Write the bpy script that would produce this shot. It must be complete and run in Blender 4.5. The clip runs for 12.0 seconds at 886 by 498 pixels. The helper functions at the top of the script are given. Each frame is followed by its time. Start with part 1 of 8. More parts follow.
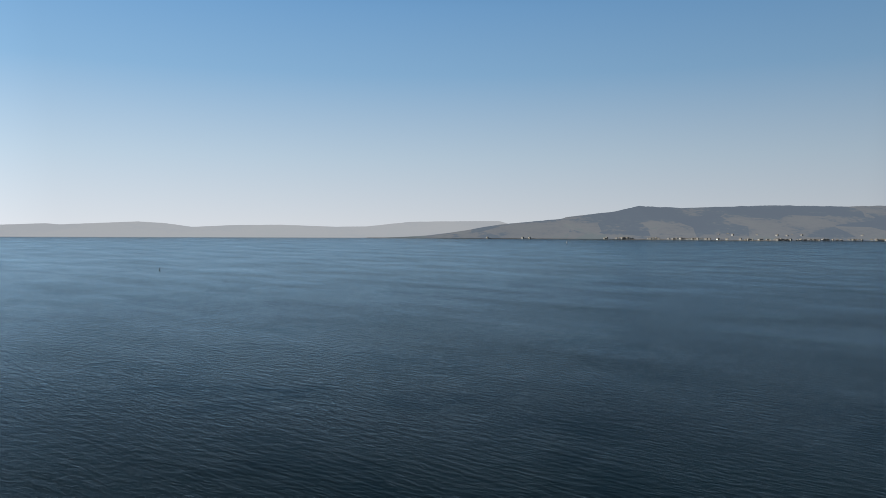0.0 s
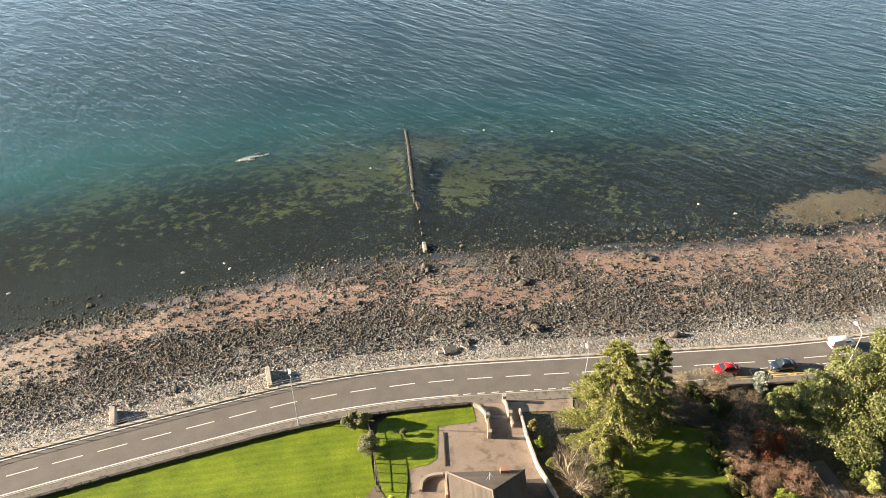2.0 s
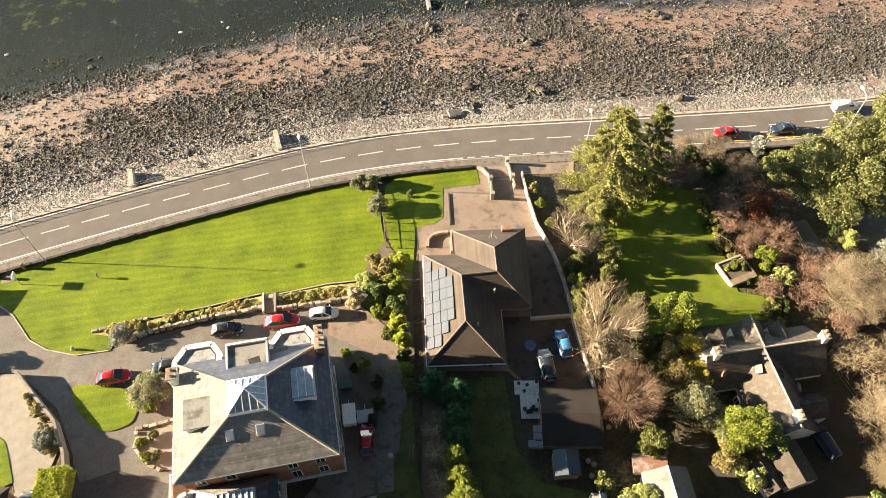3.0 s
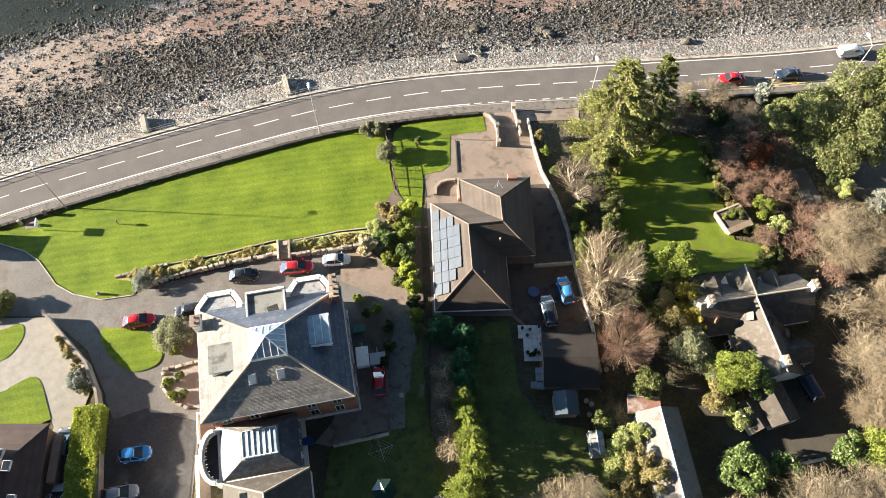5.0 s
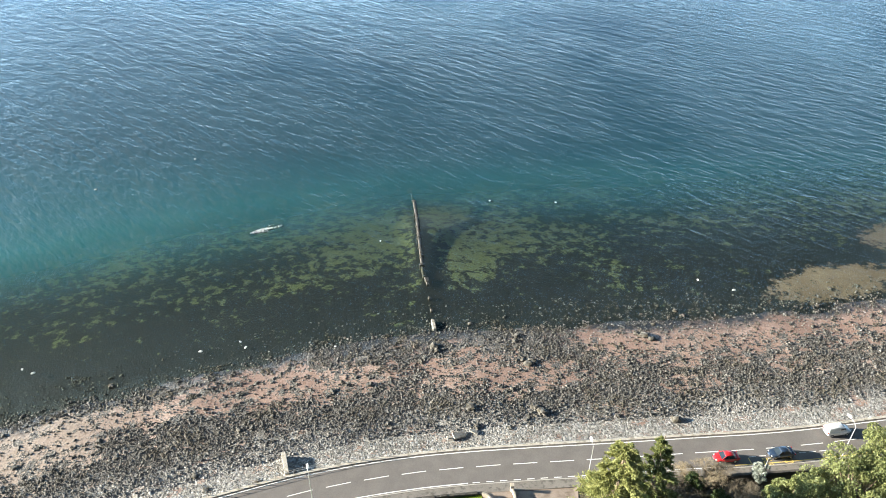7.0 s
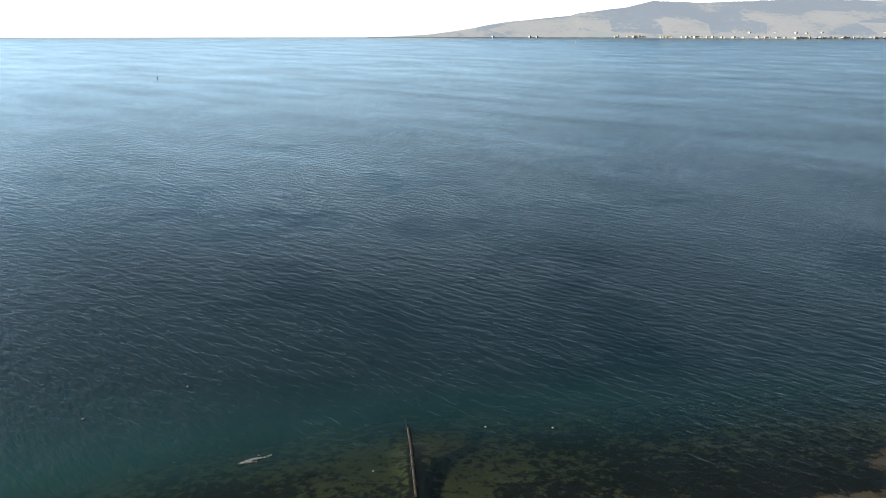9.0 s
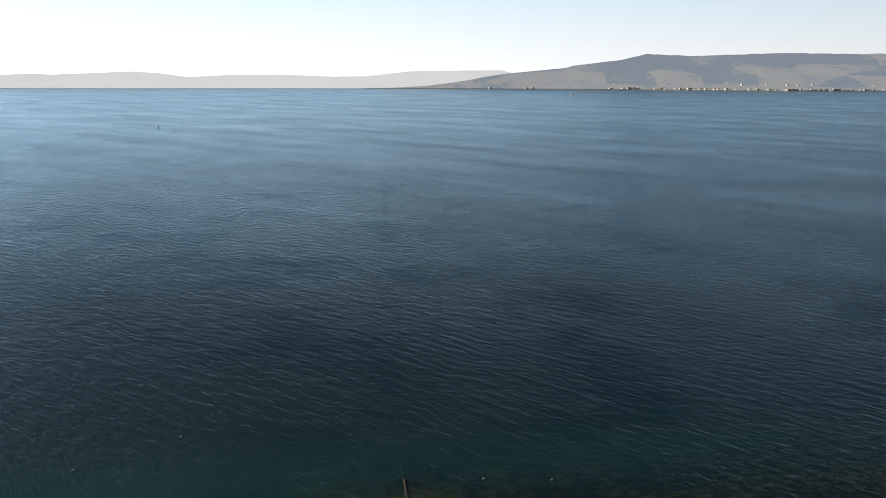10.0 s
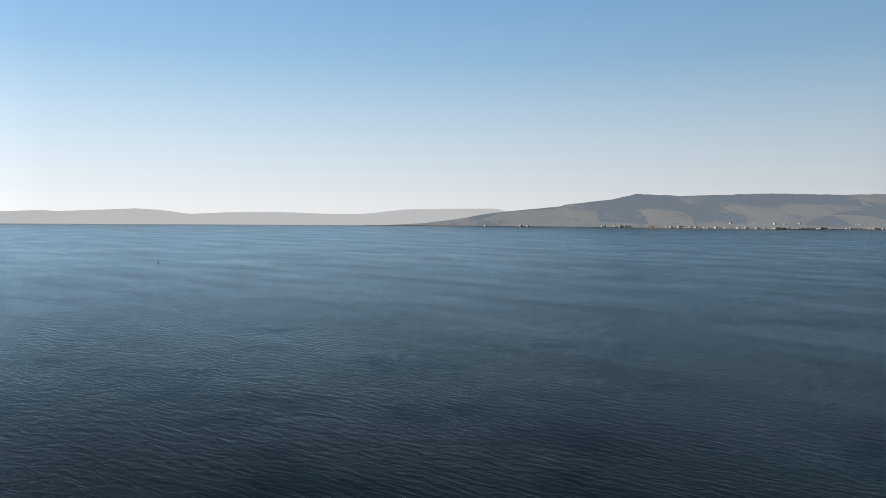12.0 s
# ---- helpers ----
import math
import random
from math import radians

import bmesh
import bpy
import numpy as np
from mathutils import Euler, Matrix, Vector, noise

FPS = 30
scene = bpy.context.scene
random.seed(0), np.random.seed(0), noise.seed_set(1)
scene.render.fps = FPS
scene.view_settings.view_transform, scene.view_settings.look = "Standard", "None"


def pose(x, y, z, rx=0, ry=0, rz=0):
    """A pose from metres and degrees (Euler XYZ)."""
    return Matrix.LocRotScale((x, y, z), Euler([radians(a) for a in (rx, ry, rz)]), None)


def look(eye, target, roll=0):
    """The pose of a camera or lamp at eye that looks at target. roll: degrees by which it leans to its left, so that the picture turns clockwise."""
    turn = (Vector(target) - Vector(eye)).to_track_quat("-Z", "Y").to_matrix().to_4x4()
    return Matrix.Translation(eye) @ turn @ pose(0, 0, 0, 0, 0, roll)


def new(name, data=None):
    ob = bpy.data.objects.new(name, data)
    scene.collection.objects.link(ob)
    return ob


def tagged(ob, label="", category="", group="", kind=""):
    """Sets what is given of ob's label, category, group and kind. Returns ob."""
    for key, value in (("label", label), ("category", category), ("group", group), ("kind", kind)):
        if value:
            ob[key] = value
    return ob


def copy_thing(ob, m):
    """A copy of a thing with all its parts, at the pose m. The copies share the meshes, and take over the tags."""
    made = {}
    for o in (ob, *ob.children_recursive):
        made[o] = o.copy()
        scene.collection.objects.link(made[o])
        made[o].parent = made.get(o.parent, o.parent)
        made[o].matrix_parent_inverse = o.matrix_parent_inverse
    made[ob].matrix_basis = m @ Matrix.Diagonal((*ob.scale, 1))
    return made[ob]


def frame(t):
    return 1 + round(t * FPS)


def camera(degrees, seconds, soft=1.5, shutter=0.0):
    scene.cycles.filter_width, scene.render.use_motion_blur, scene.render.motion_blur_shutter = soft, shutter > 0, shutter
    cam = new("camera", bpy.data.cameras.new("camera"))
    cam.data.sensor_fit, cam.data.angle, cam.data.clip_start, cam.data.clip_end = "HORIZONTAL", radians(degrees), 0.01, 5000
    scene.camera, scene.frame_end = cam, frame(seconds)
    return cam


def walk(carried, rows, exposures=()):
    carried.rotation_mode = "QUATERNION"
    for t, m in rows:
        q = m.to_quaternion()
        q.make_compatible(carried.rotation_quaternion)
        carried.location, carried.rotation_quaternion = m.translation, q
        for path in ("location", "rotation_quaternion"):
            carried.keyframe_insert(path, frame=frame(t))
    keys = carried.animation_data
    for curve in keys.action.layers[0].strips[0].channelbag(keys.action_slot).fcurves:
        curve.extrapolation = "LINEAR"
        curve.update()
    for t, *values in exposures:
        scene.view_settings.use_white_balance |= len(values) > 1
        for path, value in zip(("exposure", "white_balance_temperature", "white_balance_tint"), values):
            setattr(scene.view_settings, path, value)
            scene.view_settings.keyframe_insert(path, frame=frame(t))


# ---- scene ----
PATH = [
    (0, (1.042, 8.528, 85.566), (3.326, 108.446, 82.229), 0.191),
    (0.5, (1.040, 8.491, 85.567), (3.273, 107.669, 72.965), 0.075),
    (1, (1.034, 8.445, 85.573), (2.900, 104.231, 56.910), 0.077),
    (1.5, (1.085, 7.699, 85.600), (2.360, 97.017, 40.648), 0.060),
    (2, (1.048, 6.652, 85.943), (2.000, 86.596, 25.876), 0.149),
    (2.5, (1.042, 5.962, 87.008), (1.619, 74.200, 13.911), 0.061),
    (3, (0.749, 6.285, 88.454), (1.078, 62.054, 5.450), -0.085),
    (3.2, (0.748, 6.308, 88.530), (1.387, 58.607, 3.299), -0.014),
    (4.8, (-0.041, 7.879, 93.341), (0.004, 53.975, 4.599), -0.209),
    (5, (0.000, 7.790, 93.504), (-0.000, 54.052, 4.848), -0.238),
    (5.5, (-0.018, 8.027, 94.575), (-0.149, 57.231, 7.518), -0.331),
    (6, (-0.385, 8.428, 95.765), (-0.108, 66.513, 14.364), -0.004),
    (6.5, (-0.623, 8.519, 96.869), (0.133, 80.040, 26.981), 0.253),
    (7, (-0.401, 8.635, 97.665), (0.366, 90.681, 40.500), 0.205),
    (7.5, (-0.414, 8.674, 98.461), (0.455, 95.817, 49.416), 0.254),
    (7.7, (-0.429, 8.626, 98.588), (0.472, 97.360, 52.485), 0.276),
    (9.3, (-0.435, 7.925, 98.701), (1.449, 104.329, 72.194), -0.071),
    (9.5, (-0.436, 7.923, 98.702), (1.586, 104.843, 74.160), 0.000),
    (10, (-0.444, 7.901, 98.709), (1.636, 105.046, 75.076), 0.080),
    (10.5, (-0.452, 7.891, 98.713), (1.727, 105.694, 77.984), 0.086),
    (11, (-0.460, 7.882, 98.717), (1.913, 106.412, 81.796), 0.178),
    (11.5, (-0.463, 7.879, 98.720), (1.978, 106.762, 84.017), 0.135),
    (12, (-0.463, 7.852, 98.722), (2.143, 107.676, 93.402), 0.303),
]
cam = camera(62.72, 12.0, soft=0.9, shutter=0.0)
walk(cam, [(t, look(eye, target, roll)) for t, eye, target, roll in PATH],
     exposures=[(0.0, -0.72, 5900, 9), (0.7, -0.6, 5950, 9), (1.1, 0.3, 6150, 9), (1.5, 2.1, 7200, 12), (2.0, 2.38, 7300, 12), (2.5, 2.62, 7900, 12), (3.0, 2.64, 7900, 13), (5.0, 2.57, 6450, 11),
                (5.5, 2.57, 6350, 11), (6.0, 2.6, 6300, 10), (6.5, 2.62, 6150, 8), (7.0, 2.63, 6000, 5), (7.7, 2.5, 6400, 6), (9.3, 0.4, 6450, 9), (10.5, -0.02, 6300, 10), (11.5, -0.25, 6300, 10), (12.0, -0.4, 6200, 9)])

# ---- light ----
SUN_AZ, SUN_EL = radians(-86.0), radians(13.6)
world = bpy.data.worlds.new("sky")
scene.world = world
world.use_nodes = True
wn = world.node_tree
sky = wn.nodes.new("ShaderNodeTexSky")
sky.sky_type = "NISHITA"
sky.sun_disc = False
sky.sun_elevation = SUN_EL
sky.sun_rotation = SUN_AZ
sky.altitude = 60
sky.air_density = 0.8
sky.dust_density = 0.15
sky.ozone_density = 1.6
# bright sea haze: white at the horizon, blue higher up, brighter on the sun's side, thinning into the clear sky
up = wn.nodes.new("ShaderNodeSeparateXYZ")
wn.links.new(wn.nodes.new("ShaderNodeTexCoord").outputs["Generated"], up.inputs[0])
haze_tone = wn.nodes.new("ShaderNodeValToRGB")
wn.links.new(up.outputs["Z"], haze_tone.inputs["Fac"])
while len(haze_tone.color_ramp.elements) < 4:
    haze_tone.color_ramp.elements.new(0.5)
for stop, (height, tone) in zip(haze_tone.color_ramp.elements, ((0.0, (0.84, 0.83, 0.81)), (0.09, (0.61, 0.715, 0.78)), (0.2, (0.32, 0.52, 0.72)), (0.36, (0.145, 0.345, 0.63)))):
    stop.position = height
    stop.color = (*tone, 1)
haze_level = wn.nodes.new("ShaderNodeVectorMath")
haze_level.operation = "SCALE"
sunward = wn.nodes.new("ShaderNodeMath")
sunward.operation = "MULTIPLY_ADD"
wn.links.new(up.outputs["X"], sunward.inputs[0])
sunward.inputs[1].default_value = -22.0
sunward.inputs[2].default_value = 63.0
# the glare about the sun itself
glare = wn.nodes.new("ShaderNodeMapRange")
wn.links.new(up.outputs["X"], glare.inputs["Value"])
for key, value in (("From Min", -0.45), ("From Max", -1.0), ("To Min", 0.0), ("To Max", 45.0)):
    glare.inputs[key].default_value = value
bright = wn.nodes.new("ShaderNodeMath")
bright.operation = "ADD"
wn.links.new(sunward.outputs[0], bright.inputs[0])
wn.links.new(glare.outputs["Result"], bright.inputs[1])
# dimmer on the side away from the sun
away = wn.nodes.new("ShaderNodeMapRange")
wn.links.new(up.outputs["X"], away.inputs["Value"])
for key, value in (("From Min", 0.52), ("From Max", 0.9), ("To Min", 1.0), ("To Max", 0.25)):
    away.inputs[key].default_value = value
level = wn.nodes.new("ShaderNodeMath")
level.operation = "MULTIPLY"
wn.links.new(bright.outputs[0], level.inputs[0])
wn.links.new(away.outputs["Result"], level.inputs[1])
wn.links.new(level.outputs[0], haze_level.inputs["Scale"])
wn.links.new(haze_tone.outputs["Color"], haze_level.inputs[0])
thin_air = wn.nodes.new("ShaderNodeMapRange")
thin_air.interpolation_type = "SMOOTHSTEP"
wn.links.new(up.outputs["Z"], thin_air.inputs["Value"])
for key, value in (("From Min", 0.28), ("From Max", 0.42), ("To Min", 1.0), ("To Max", 0.0)):
    thin_air.inputs[key].default_value = value
haze_mix = wn.nodes.new("ShaderNodeMix")
haze_mix.data_type = "RGBA"
# the haze lies over the sea and clears inland
inland = wn.nodes.new("ShaderNodeMapRange")
inland.interpolation_type = "SMOOTHSTEP"
wn.links.new(up.outputs["Y"], inland.inputs["Value"])
for key, value in (("From Min", -0.2), ("From Max", 0.65), ("To Min", 0.12), ("To Max", 1.0)):
    inland.inputs[key].default_value = value
veil = wn.nodes.new("ShaderNodeMath")
veil.operation = "MULTIPLY"
wn.links.new(thin_air.outputs["Result"], veil.inputs[0])
wn.links.new(inland.outputs["Result"], veil.inputs[1])
wn.links.new(veil.outputs[0], haze_mix.inputs["Factor"])
clear_level = wn.nodes.new("ShaderNodeVectorMath")
clear_level.operation = "SCALE"
clear_level.inputs["Scale"].default_value = 0.72
wn.links.new(sky.outputs["Color"], clear_level.inputs[0])
wn.links.new(clear_level.outputs["Vector"], haze_mix.inputs["A"])
wn.links.new(haze_level.outputs["Vector"], haze_mix.inputs["B"])
wn.links.new(haze_mix.outputs["Result"], wn.nodes["Background"].inputs["Color"])
wn.nodes["Background"].inputs["Strength"].default_value = 0.02

sun_way = Vector((math.sin(SUN_AZ) * math.cos(SUN_EL), math.cos(SUN_AZ) * math.cos(SUN_EL), math.sin(SUN_EL)))
sun = new("sun", bpy.data.lights.new("sun", "SUN"))
sun.data.energy = 5.0
sun.data.angle = radians(0.6)
sun.data.color = (1.0, 0.885, 0.72)
sun.matrix_world = look(sun_way * 300, (0, 0, 0))

# ---- materials ----
def node(nt, kind, **values):
    n = nt.nodes.new(kind)
    for k, v in values.items():
        n.inputs[k].default_value = v
    return n


def blank(name):
    m = bpy.data.materials.new(name)
    m.use_nodes = True
    nt = m.node_tree
    return m, nt, nt.nodes["Principled BSDF"]


def noise_at(nt, vec, scale, detail=4.0, rough=0.55):
    n = node(nt, "ShaderNodeTexNoise", Scale=scale, Detail=detail, Roughness=rough)
    nt.links.new(vec, n.inputs["Vector"])
    return n.outputs["Fac"]


def ramp(nt, fac, stops):
    r = nt.nodes.new("ShaderNodeValToRGB")
    while len(r.color_ramp.elements) < len(stops):
        r.color_ramp.elements.new(0.5)
    for e, (p, c) in zip(r.color_ramp.elements, stops):
        e.position = p
        e.color = (*c, 1) if len(c) == 3 else c
    nt.links.new(fac, r.inputs["Fac"])
    return r.outputs["Color"]


def mix(nt, fac, a, b, blend="MIX"):
    m = nt.nodes.new("ShaderNodeMix")
    m.data_type = "RGBA"
    m.blend_type = blend
    for value, socket in ((fac, m.inputs["Factor"]), (a, m.inputs["A"]), (b, m.inputs["B"])):
        if isinstance(value, (int, float)):
            socket.default_value = value
        elif isinstance(value, tuple):
            socket.default_value = (*value, 1)
        else:
            nt.links.new(value, socket)
    return m.outputs["Result"]


def calc(nt, op, a, b=0.0, c=0.0):
    m = nt.nodes.new("ShaderNodeMath")
    m.operation = op
    for value, socket in zip((a, b, c), m.inputs):
        if isinstance(value, (int, float)):
            socket.default_value = value
        else:
            nt.links.new(value, socket)
    return m.outputs[0]


def bump(nt, height, strength, distance, bsdf):
    b = node(nt, "ShaderNodeBump", Strength=strength, Distance=distance)
    nt.links.new(height, b.inputs["Height"])
    nt.links.new(b.outputs["Normal"], bsdf.inputs["Normal"])


def surface(name, dark, light, scale=3.0, rough=0.8, relief=0.3, metal=0.0, spread=0.0, stain=None, spec=0.4):
    """A plain rough surface with variation at two scales; spread varies it from piece to piece."""
    m, nt, b = blank(name)
    co = nt.nodes.new("ShaderNodeTexCoord").outputs["Object"]
    fine = noise_at(nt, co, scale * 6, 5.0, 0.65)
    wide = noise_at(nt, co, scale * 0.35, 3.0)
    both = calc(nt, "ADD", calc(nt, "MULTIPLY", fine, 0.55), calc(nt, "MULTIPLY", wide, 0.45))
    col = ramp(nt, both, [(0.32, dark), (0.68, light)])
    if stain:
        col = mix(nt, ramp(nt, noise_at(nt, co, scale * 0.9, 6.0), [(0.52, (0, 0, 0)), (0.66, (1, 1, 1))]), col, stain)
    if spread:
        info = nt.nodes.new("ShaderNodeObjectInfo").outputs["Random"]
        value = calc(nt, "ADD", calc(nt, "MULTIPLY", info, 2 * spread), 1.0 - spread)
        hsv = node(nt, "ShaderNodeHueSaturation")
        nt.links.new(value, hsv.inputs["Value"])
        nt.links.new(col, hsv.inputs["Color"])
        col = hsv.outputs["Color"]
    nt.links.new(col, b.inputs["Base Color"])
    b.inputs["Roughness"].default_value = rough
    b.inputs["Metallic"].default_value = metal
    b.inputs["Specular IOR Level"].default_value = spec
    if relief:
        bump(nt, fine, relief, 0.05, b)
    return m


def leafage(name, dark, light, rough=0.6, glow=0.25, scale=0.5):
    """Leaves or needles: each clump of its own tone, some light passing through."""
    m, nt, b = blank(name)
    geo = nt.nodes.new("ShaderNodeNewGeometry").outputs["Random Per Island"]
    co = nt.nodes.new("ShaderNodeTexCoord").outputs["Object"]
    wide = noise_at(nt, co, scale, 3.0)
    both = calc(nt, "ADD", calc(nt, "MULTIPLY", geo, 0.42), calc(nt, "MULTIPLY", wide, 0.25))
    both = calc(nt, "ADD", both, calc(nt, "MULTIPLY", noise_at(nt, co, scale * 4.5, 3.0), 0.33))
    col = ramp(nt, both, [(0.15, dark), (0.85, light)])
    nt.links.new(col, b.inputs["Base Color"])
    b.inputs["Roughness"].default_value = rough
    b.inputs["Specular IOR Level"].default_value = 0.3
    tr = node(nt, "ShaderNodeBsdfTranslucent")
    nt.links.new(col, tr.inputs["Color"])
    mx = node(nt, "ShaderNodeMixShader", Fac=glow)
    nt.links.new(b.outputs[0], mx.inputs[1])
    nt.links.new(tr.outputs[0], mx.inputs[2])
    nt.links.new(mx.outputs[0], nt.nodes["Material Output"].inputs["Surface"])
    return m


def glossy_paint(name, colour, rough=0.25, metal=0.0):
    m, nt, b = blank(name)
    co = nt.nodes.new("ShaderNodeTexCoord").outputs["Object"]
    n = noise_at(nt, co, 3.0, 5.0)
    dull = tuple(0.82 * c + 0.02 for c in colour)
    nt.links.new(ramp(nt, n, [(0.35, dull), (0.65, colour)]), b.inputs["Base Color"])
    b.inputs["Roughness"].default_value = rough
    b.inputs["Metallic"].default_value = metal
    b.inputs["Coat Weight"].default_value = 0.5
    b.inputs["Coat Roughness"].default_value = 0.1
    return m


def glass_sheet(name, tint, rough=0.05):
    m, nt, b = blank(name)
    co = nt.nodes.new("ShaderNodeTexCoord").outputs["Object"]
    n = noise_at(nt, co, 1.2, 3.0)
    nt.links.new(ramp(nt, n, [(0.3, tuple(0.6 * c for c in tint)), (0.7, tint)]), b.inputs["Base Color"])
    b.inputs["Roughness"].default_value = rough
    b.inputs["Specular IOR Level"].default_value = 0.8
    return m


asphalt = surface("asphalt", (0.098, 0.087, 0.08), (0.155, 0.138, 0.127), 1.2, 0.85, 0.25)
tarmac = surface("worn_tarmac", (0.095, 0.088, 0.08), (0.185, 0.172, 0.156), 0.7, 0.9, 0.3, stain=(0.12, 0.105, 0.09))
# patched tarmac darkened to carry the hedge's shadow
hedge_shade_tarmac = surface("shadowed_patched_tarmac", (0.038, 0.036, 0.035), (0.085, 0.08, 0.076), 0.5, 0.85, 0.3, stain=(0.1, 0.094, 0.088))
# brown drive darkened to carry the bungalow roof's shadow
side_drive_shade = surface("shadowed_side_drive", (0.05, 0.04, 0.034), (0.1, 0.082, 0.07), 0.8, 0.9, 0.3, stain=(0.04, 0.034, 0.03))
brown_paving = surface("brown_paving", (0.165, 0.126, 0.1), (0.26, 0.205, 0.165), 0.8, 0.85, 0.3, stain=(0.14, 0.105, 0.082))
pave = surface("pavement_concrete", (0.12, 0.107, 0.095), (0.205, 0.184, 0.163), 1.5, 0.9, 0.3, stain=(0.09, 0.082, 0.07))
kerb_mat = surface("kerb_concrete", (0.3, 0.28, 0.25), (0.45, 0.42, 0.38), 2.0, 0.9, 0.3, spread=0.15)
white_line = surface("white_line_paint", (0.62, 0.61, 0.58), (0.82, 0.81, 0.78), 4.0, 0.7, 0.15, stain=(0.4, 0.39, 0.37))
yellow_line = surface("yellow_line_paint", (0.6, 0.42, 0.1), (0.78, 0.56, 0.16), 4.0, 0.7, 0.15, stain=(0.4, 0.3, 0.12))
concrete = surface("weathered_concrete", (0.27, 0.24, 0.2), (0.46, 0.42, 0.36), 1.2, 0.9, 0.4, stain=(0.2, 0.18, 0.14))
dark_stone = surface("dark_wall_stone", (0.032, 0.028, 0.024), (0.085, 0.074, 0.063), 2.0, 0.9, 0.6, spread=0.25)
pale_stone = surface("pale_garden_stone", (0.21, 0.18, 0.14), (0.43, 0.375, 0.305), 2.5, 0.9, 0.6, spread=0.3)
gravel_mat = surface("pale_gravel", (0.2, 0.185, 0.16), (0.33, 0.305, 0.265), 3.0, 0.95, 0.5)
sandstone = surface("red_sandstone", (0.2, 0.085, 0.05), (0.34, 0.16, 0.1), 1.5, 0.9, 0.5, stain=(0.16, 0.08, 0.05))
white_render = surface("white_painted_render", (0.62, 0.6, 0.56), (0.82, 0.8, 0.77), 1.0, 0.8, 0.2, stain=(0.52, 0.5, 0.45))
# slates toned by facing: sun-side and shade-side copies of one roof covering
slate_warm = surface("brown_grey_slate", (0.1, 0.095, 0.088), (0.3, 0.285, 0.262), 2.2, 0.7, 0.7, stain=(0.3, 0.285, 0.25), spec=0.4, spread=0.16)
slate_sunlit = surface("sunlit_lichen_slate", (0.095, 0.092, 0.085), (0.225, 0.218, 0.2), 2.2, 0.8, 0.7, stain=(0.26, 0.25, 0.22), spec=0.3, spread=0.1)
slate_shaded = surface("shaded_blue_slate", (0.04, 0.048, 0.068), (0.1, 0.114, 0.148), 1.6, 0.55, 0.5, stain=(0.125, 0.122, 0.118), spec=0.28, spread=0.14)
roof_felt = surface("grey_roof_felt", (0.18, 0.18, 0.165), (0.285, 0.285, 0.262), 0.8, 0.85, 0.3, stain=(0.12, 0.115, 0.1))
gravel_felt = surface("pale_roof_gravel", (0.24, 0.25, 0.26), (0.4, 0.41, 0.42), 2.5, 0.9, 0.5, stain=(0.16, 0.165, 0.17))
dark_felt = surface("dark_roof_felt", (0.018, 0.016, 0.015), (0.038, 0.034, 0.03), 0.8, 0.85, 0.3, stain=(0.06, 0.052, 0.045))
# track tarmac with the shade it lies in put into its colour
shaded_track = surface("shaded_track_tarmac", (0.045, 0.039, 0.031), (0.09, 0.08, 0.064), 0.8, 0.9, 0.4, stain=(0.055, 0.05, 0.035))
brown_tile = surface("brown_concrete_tile", (0.048, 0.037, 0.029), (0.094, 0.074, 0.058), 1.2, 0.8, 0.5, spread=0.16)
ridge_tile = surface("worn_ridge_tile", (0.1, 0.072, 0.056), (0.175, 0.132, 0.106), 1.5, 0.8, 0.4)
# garage tile colour darkened to stand for the bungalow's shade
garage_shade_tile = surface("shaded_garage_tile", (0.018, 0.015, 0.013), (0.038, 0.032, 0.028), 1.2, 0.85, 0.5)
grey_tile = surface("grey_brown_tile", (0.05, 0.041, 0.033), (0.102, 0.087, 0.071), 1.8, 0.8, 0.5, stain=(0.11, 0.1, 0.085))
pale_sheet = surface("pale_roof_sheet", (0.1, 0.095, 0.088), (0.215, 0.205, 0.19), 1.0, 0.6, 0.2, stain=(0.11, 0.095, 0.075))
red_sheet = surface("rusty_red_roof", (0.2, 0.1, 0.07), (0.33, 0.18, 0.13), 1.0, 0.8, 0.3, stain=(0.4, 0.36, 0.32))
brick = surface("brown_brick", (0.2, 0.11, 0.075), (0.34, 0.2, 0.14), 3.0, 0.9, 0.5)
white_paint = surface("white_frame_paint", (0.66, 0.66, 0.64), (0.84, 0.84, 0.82), 2.0, 0.5, 0.1)
lead = surface("grey_lead", (0.28, 0.29, 0.31), (0.45, 0.46, 0.48), 1.5, 0.55, 0.2)
dark_frame = surface("dark_frame_paint", (0.03, 0.03, 0.03), (0.06, 0.06, 0.058), 2.0, 0.5, 0.1)
timber = surface("weathered_timber", (0.14, 0.1, 0.07), (0.3, 0.23, 0.17), 2.0, 0.85, 0.5, spread=0.2)
dark_timber = surface("dark_wet_timber", (0.03, 0.026, 0.022), (0.075, 0.065, 0.055), 2.0, 0.5, 0.6, spread=0.2)
galvanised = surface("galvanised_steel", (0.42, 0.42, 0.42), (0.6, 0.6, 0.6), 2.0, 0.45, 0.1, metal=0.4)
rail_steel = surface("painted_rail_steel", (0.3, 0.29, 0.27), (0.45, 0.44, 0.42), 2.0, 0.6, 0.2, metal=0.2, stain=(0.25, 0.16, 0.1))
rubber = surface("black_rubber", (0.015, 0.015, 0.015), (0.03, 0.03, 0.03), 3.0, 0.8, 0.2)
plastic_dark = surface("dark_plastic", (0.02, 0.022, 0.024), (0.045, 0.048, 0.05), 3.0, 0.55, 0.1)
solar_cell = surface("solar_cell", (0.042, 0.053, 0.067), (0.07, 0.084, 0.102), 1.0, 0.45, 0.0, spec=0.3)
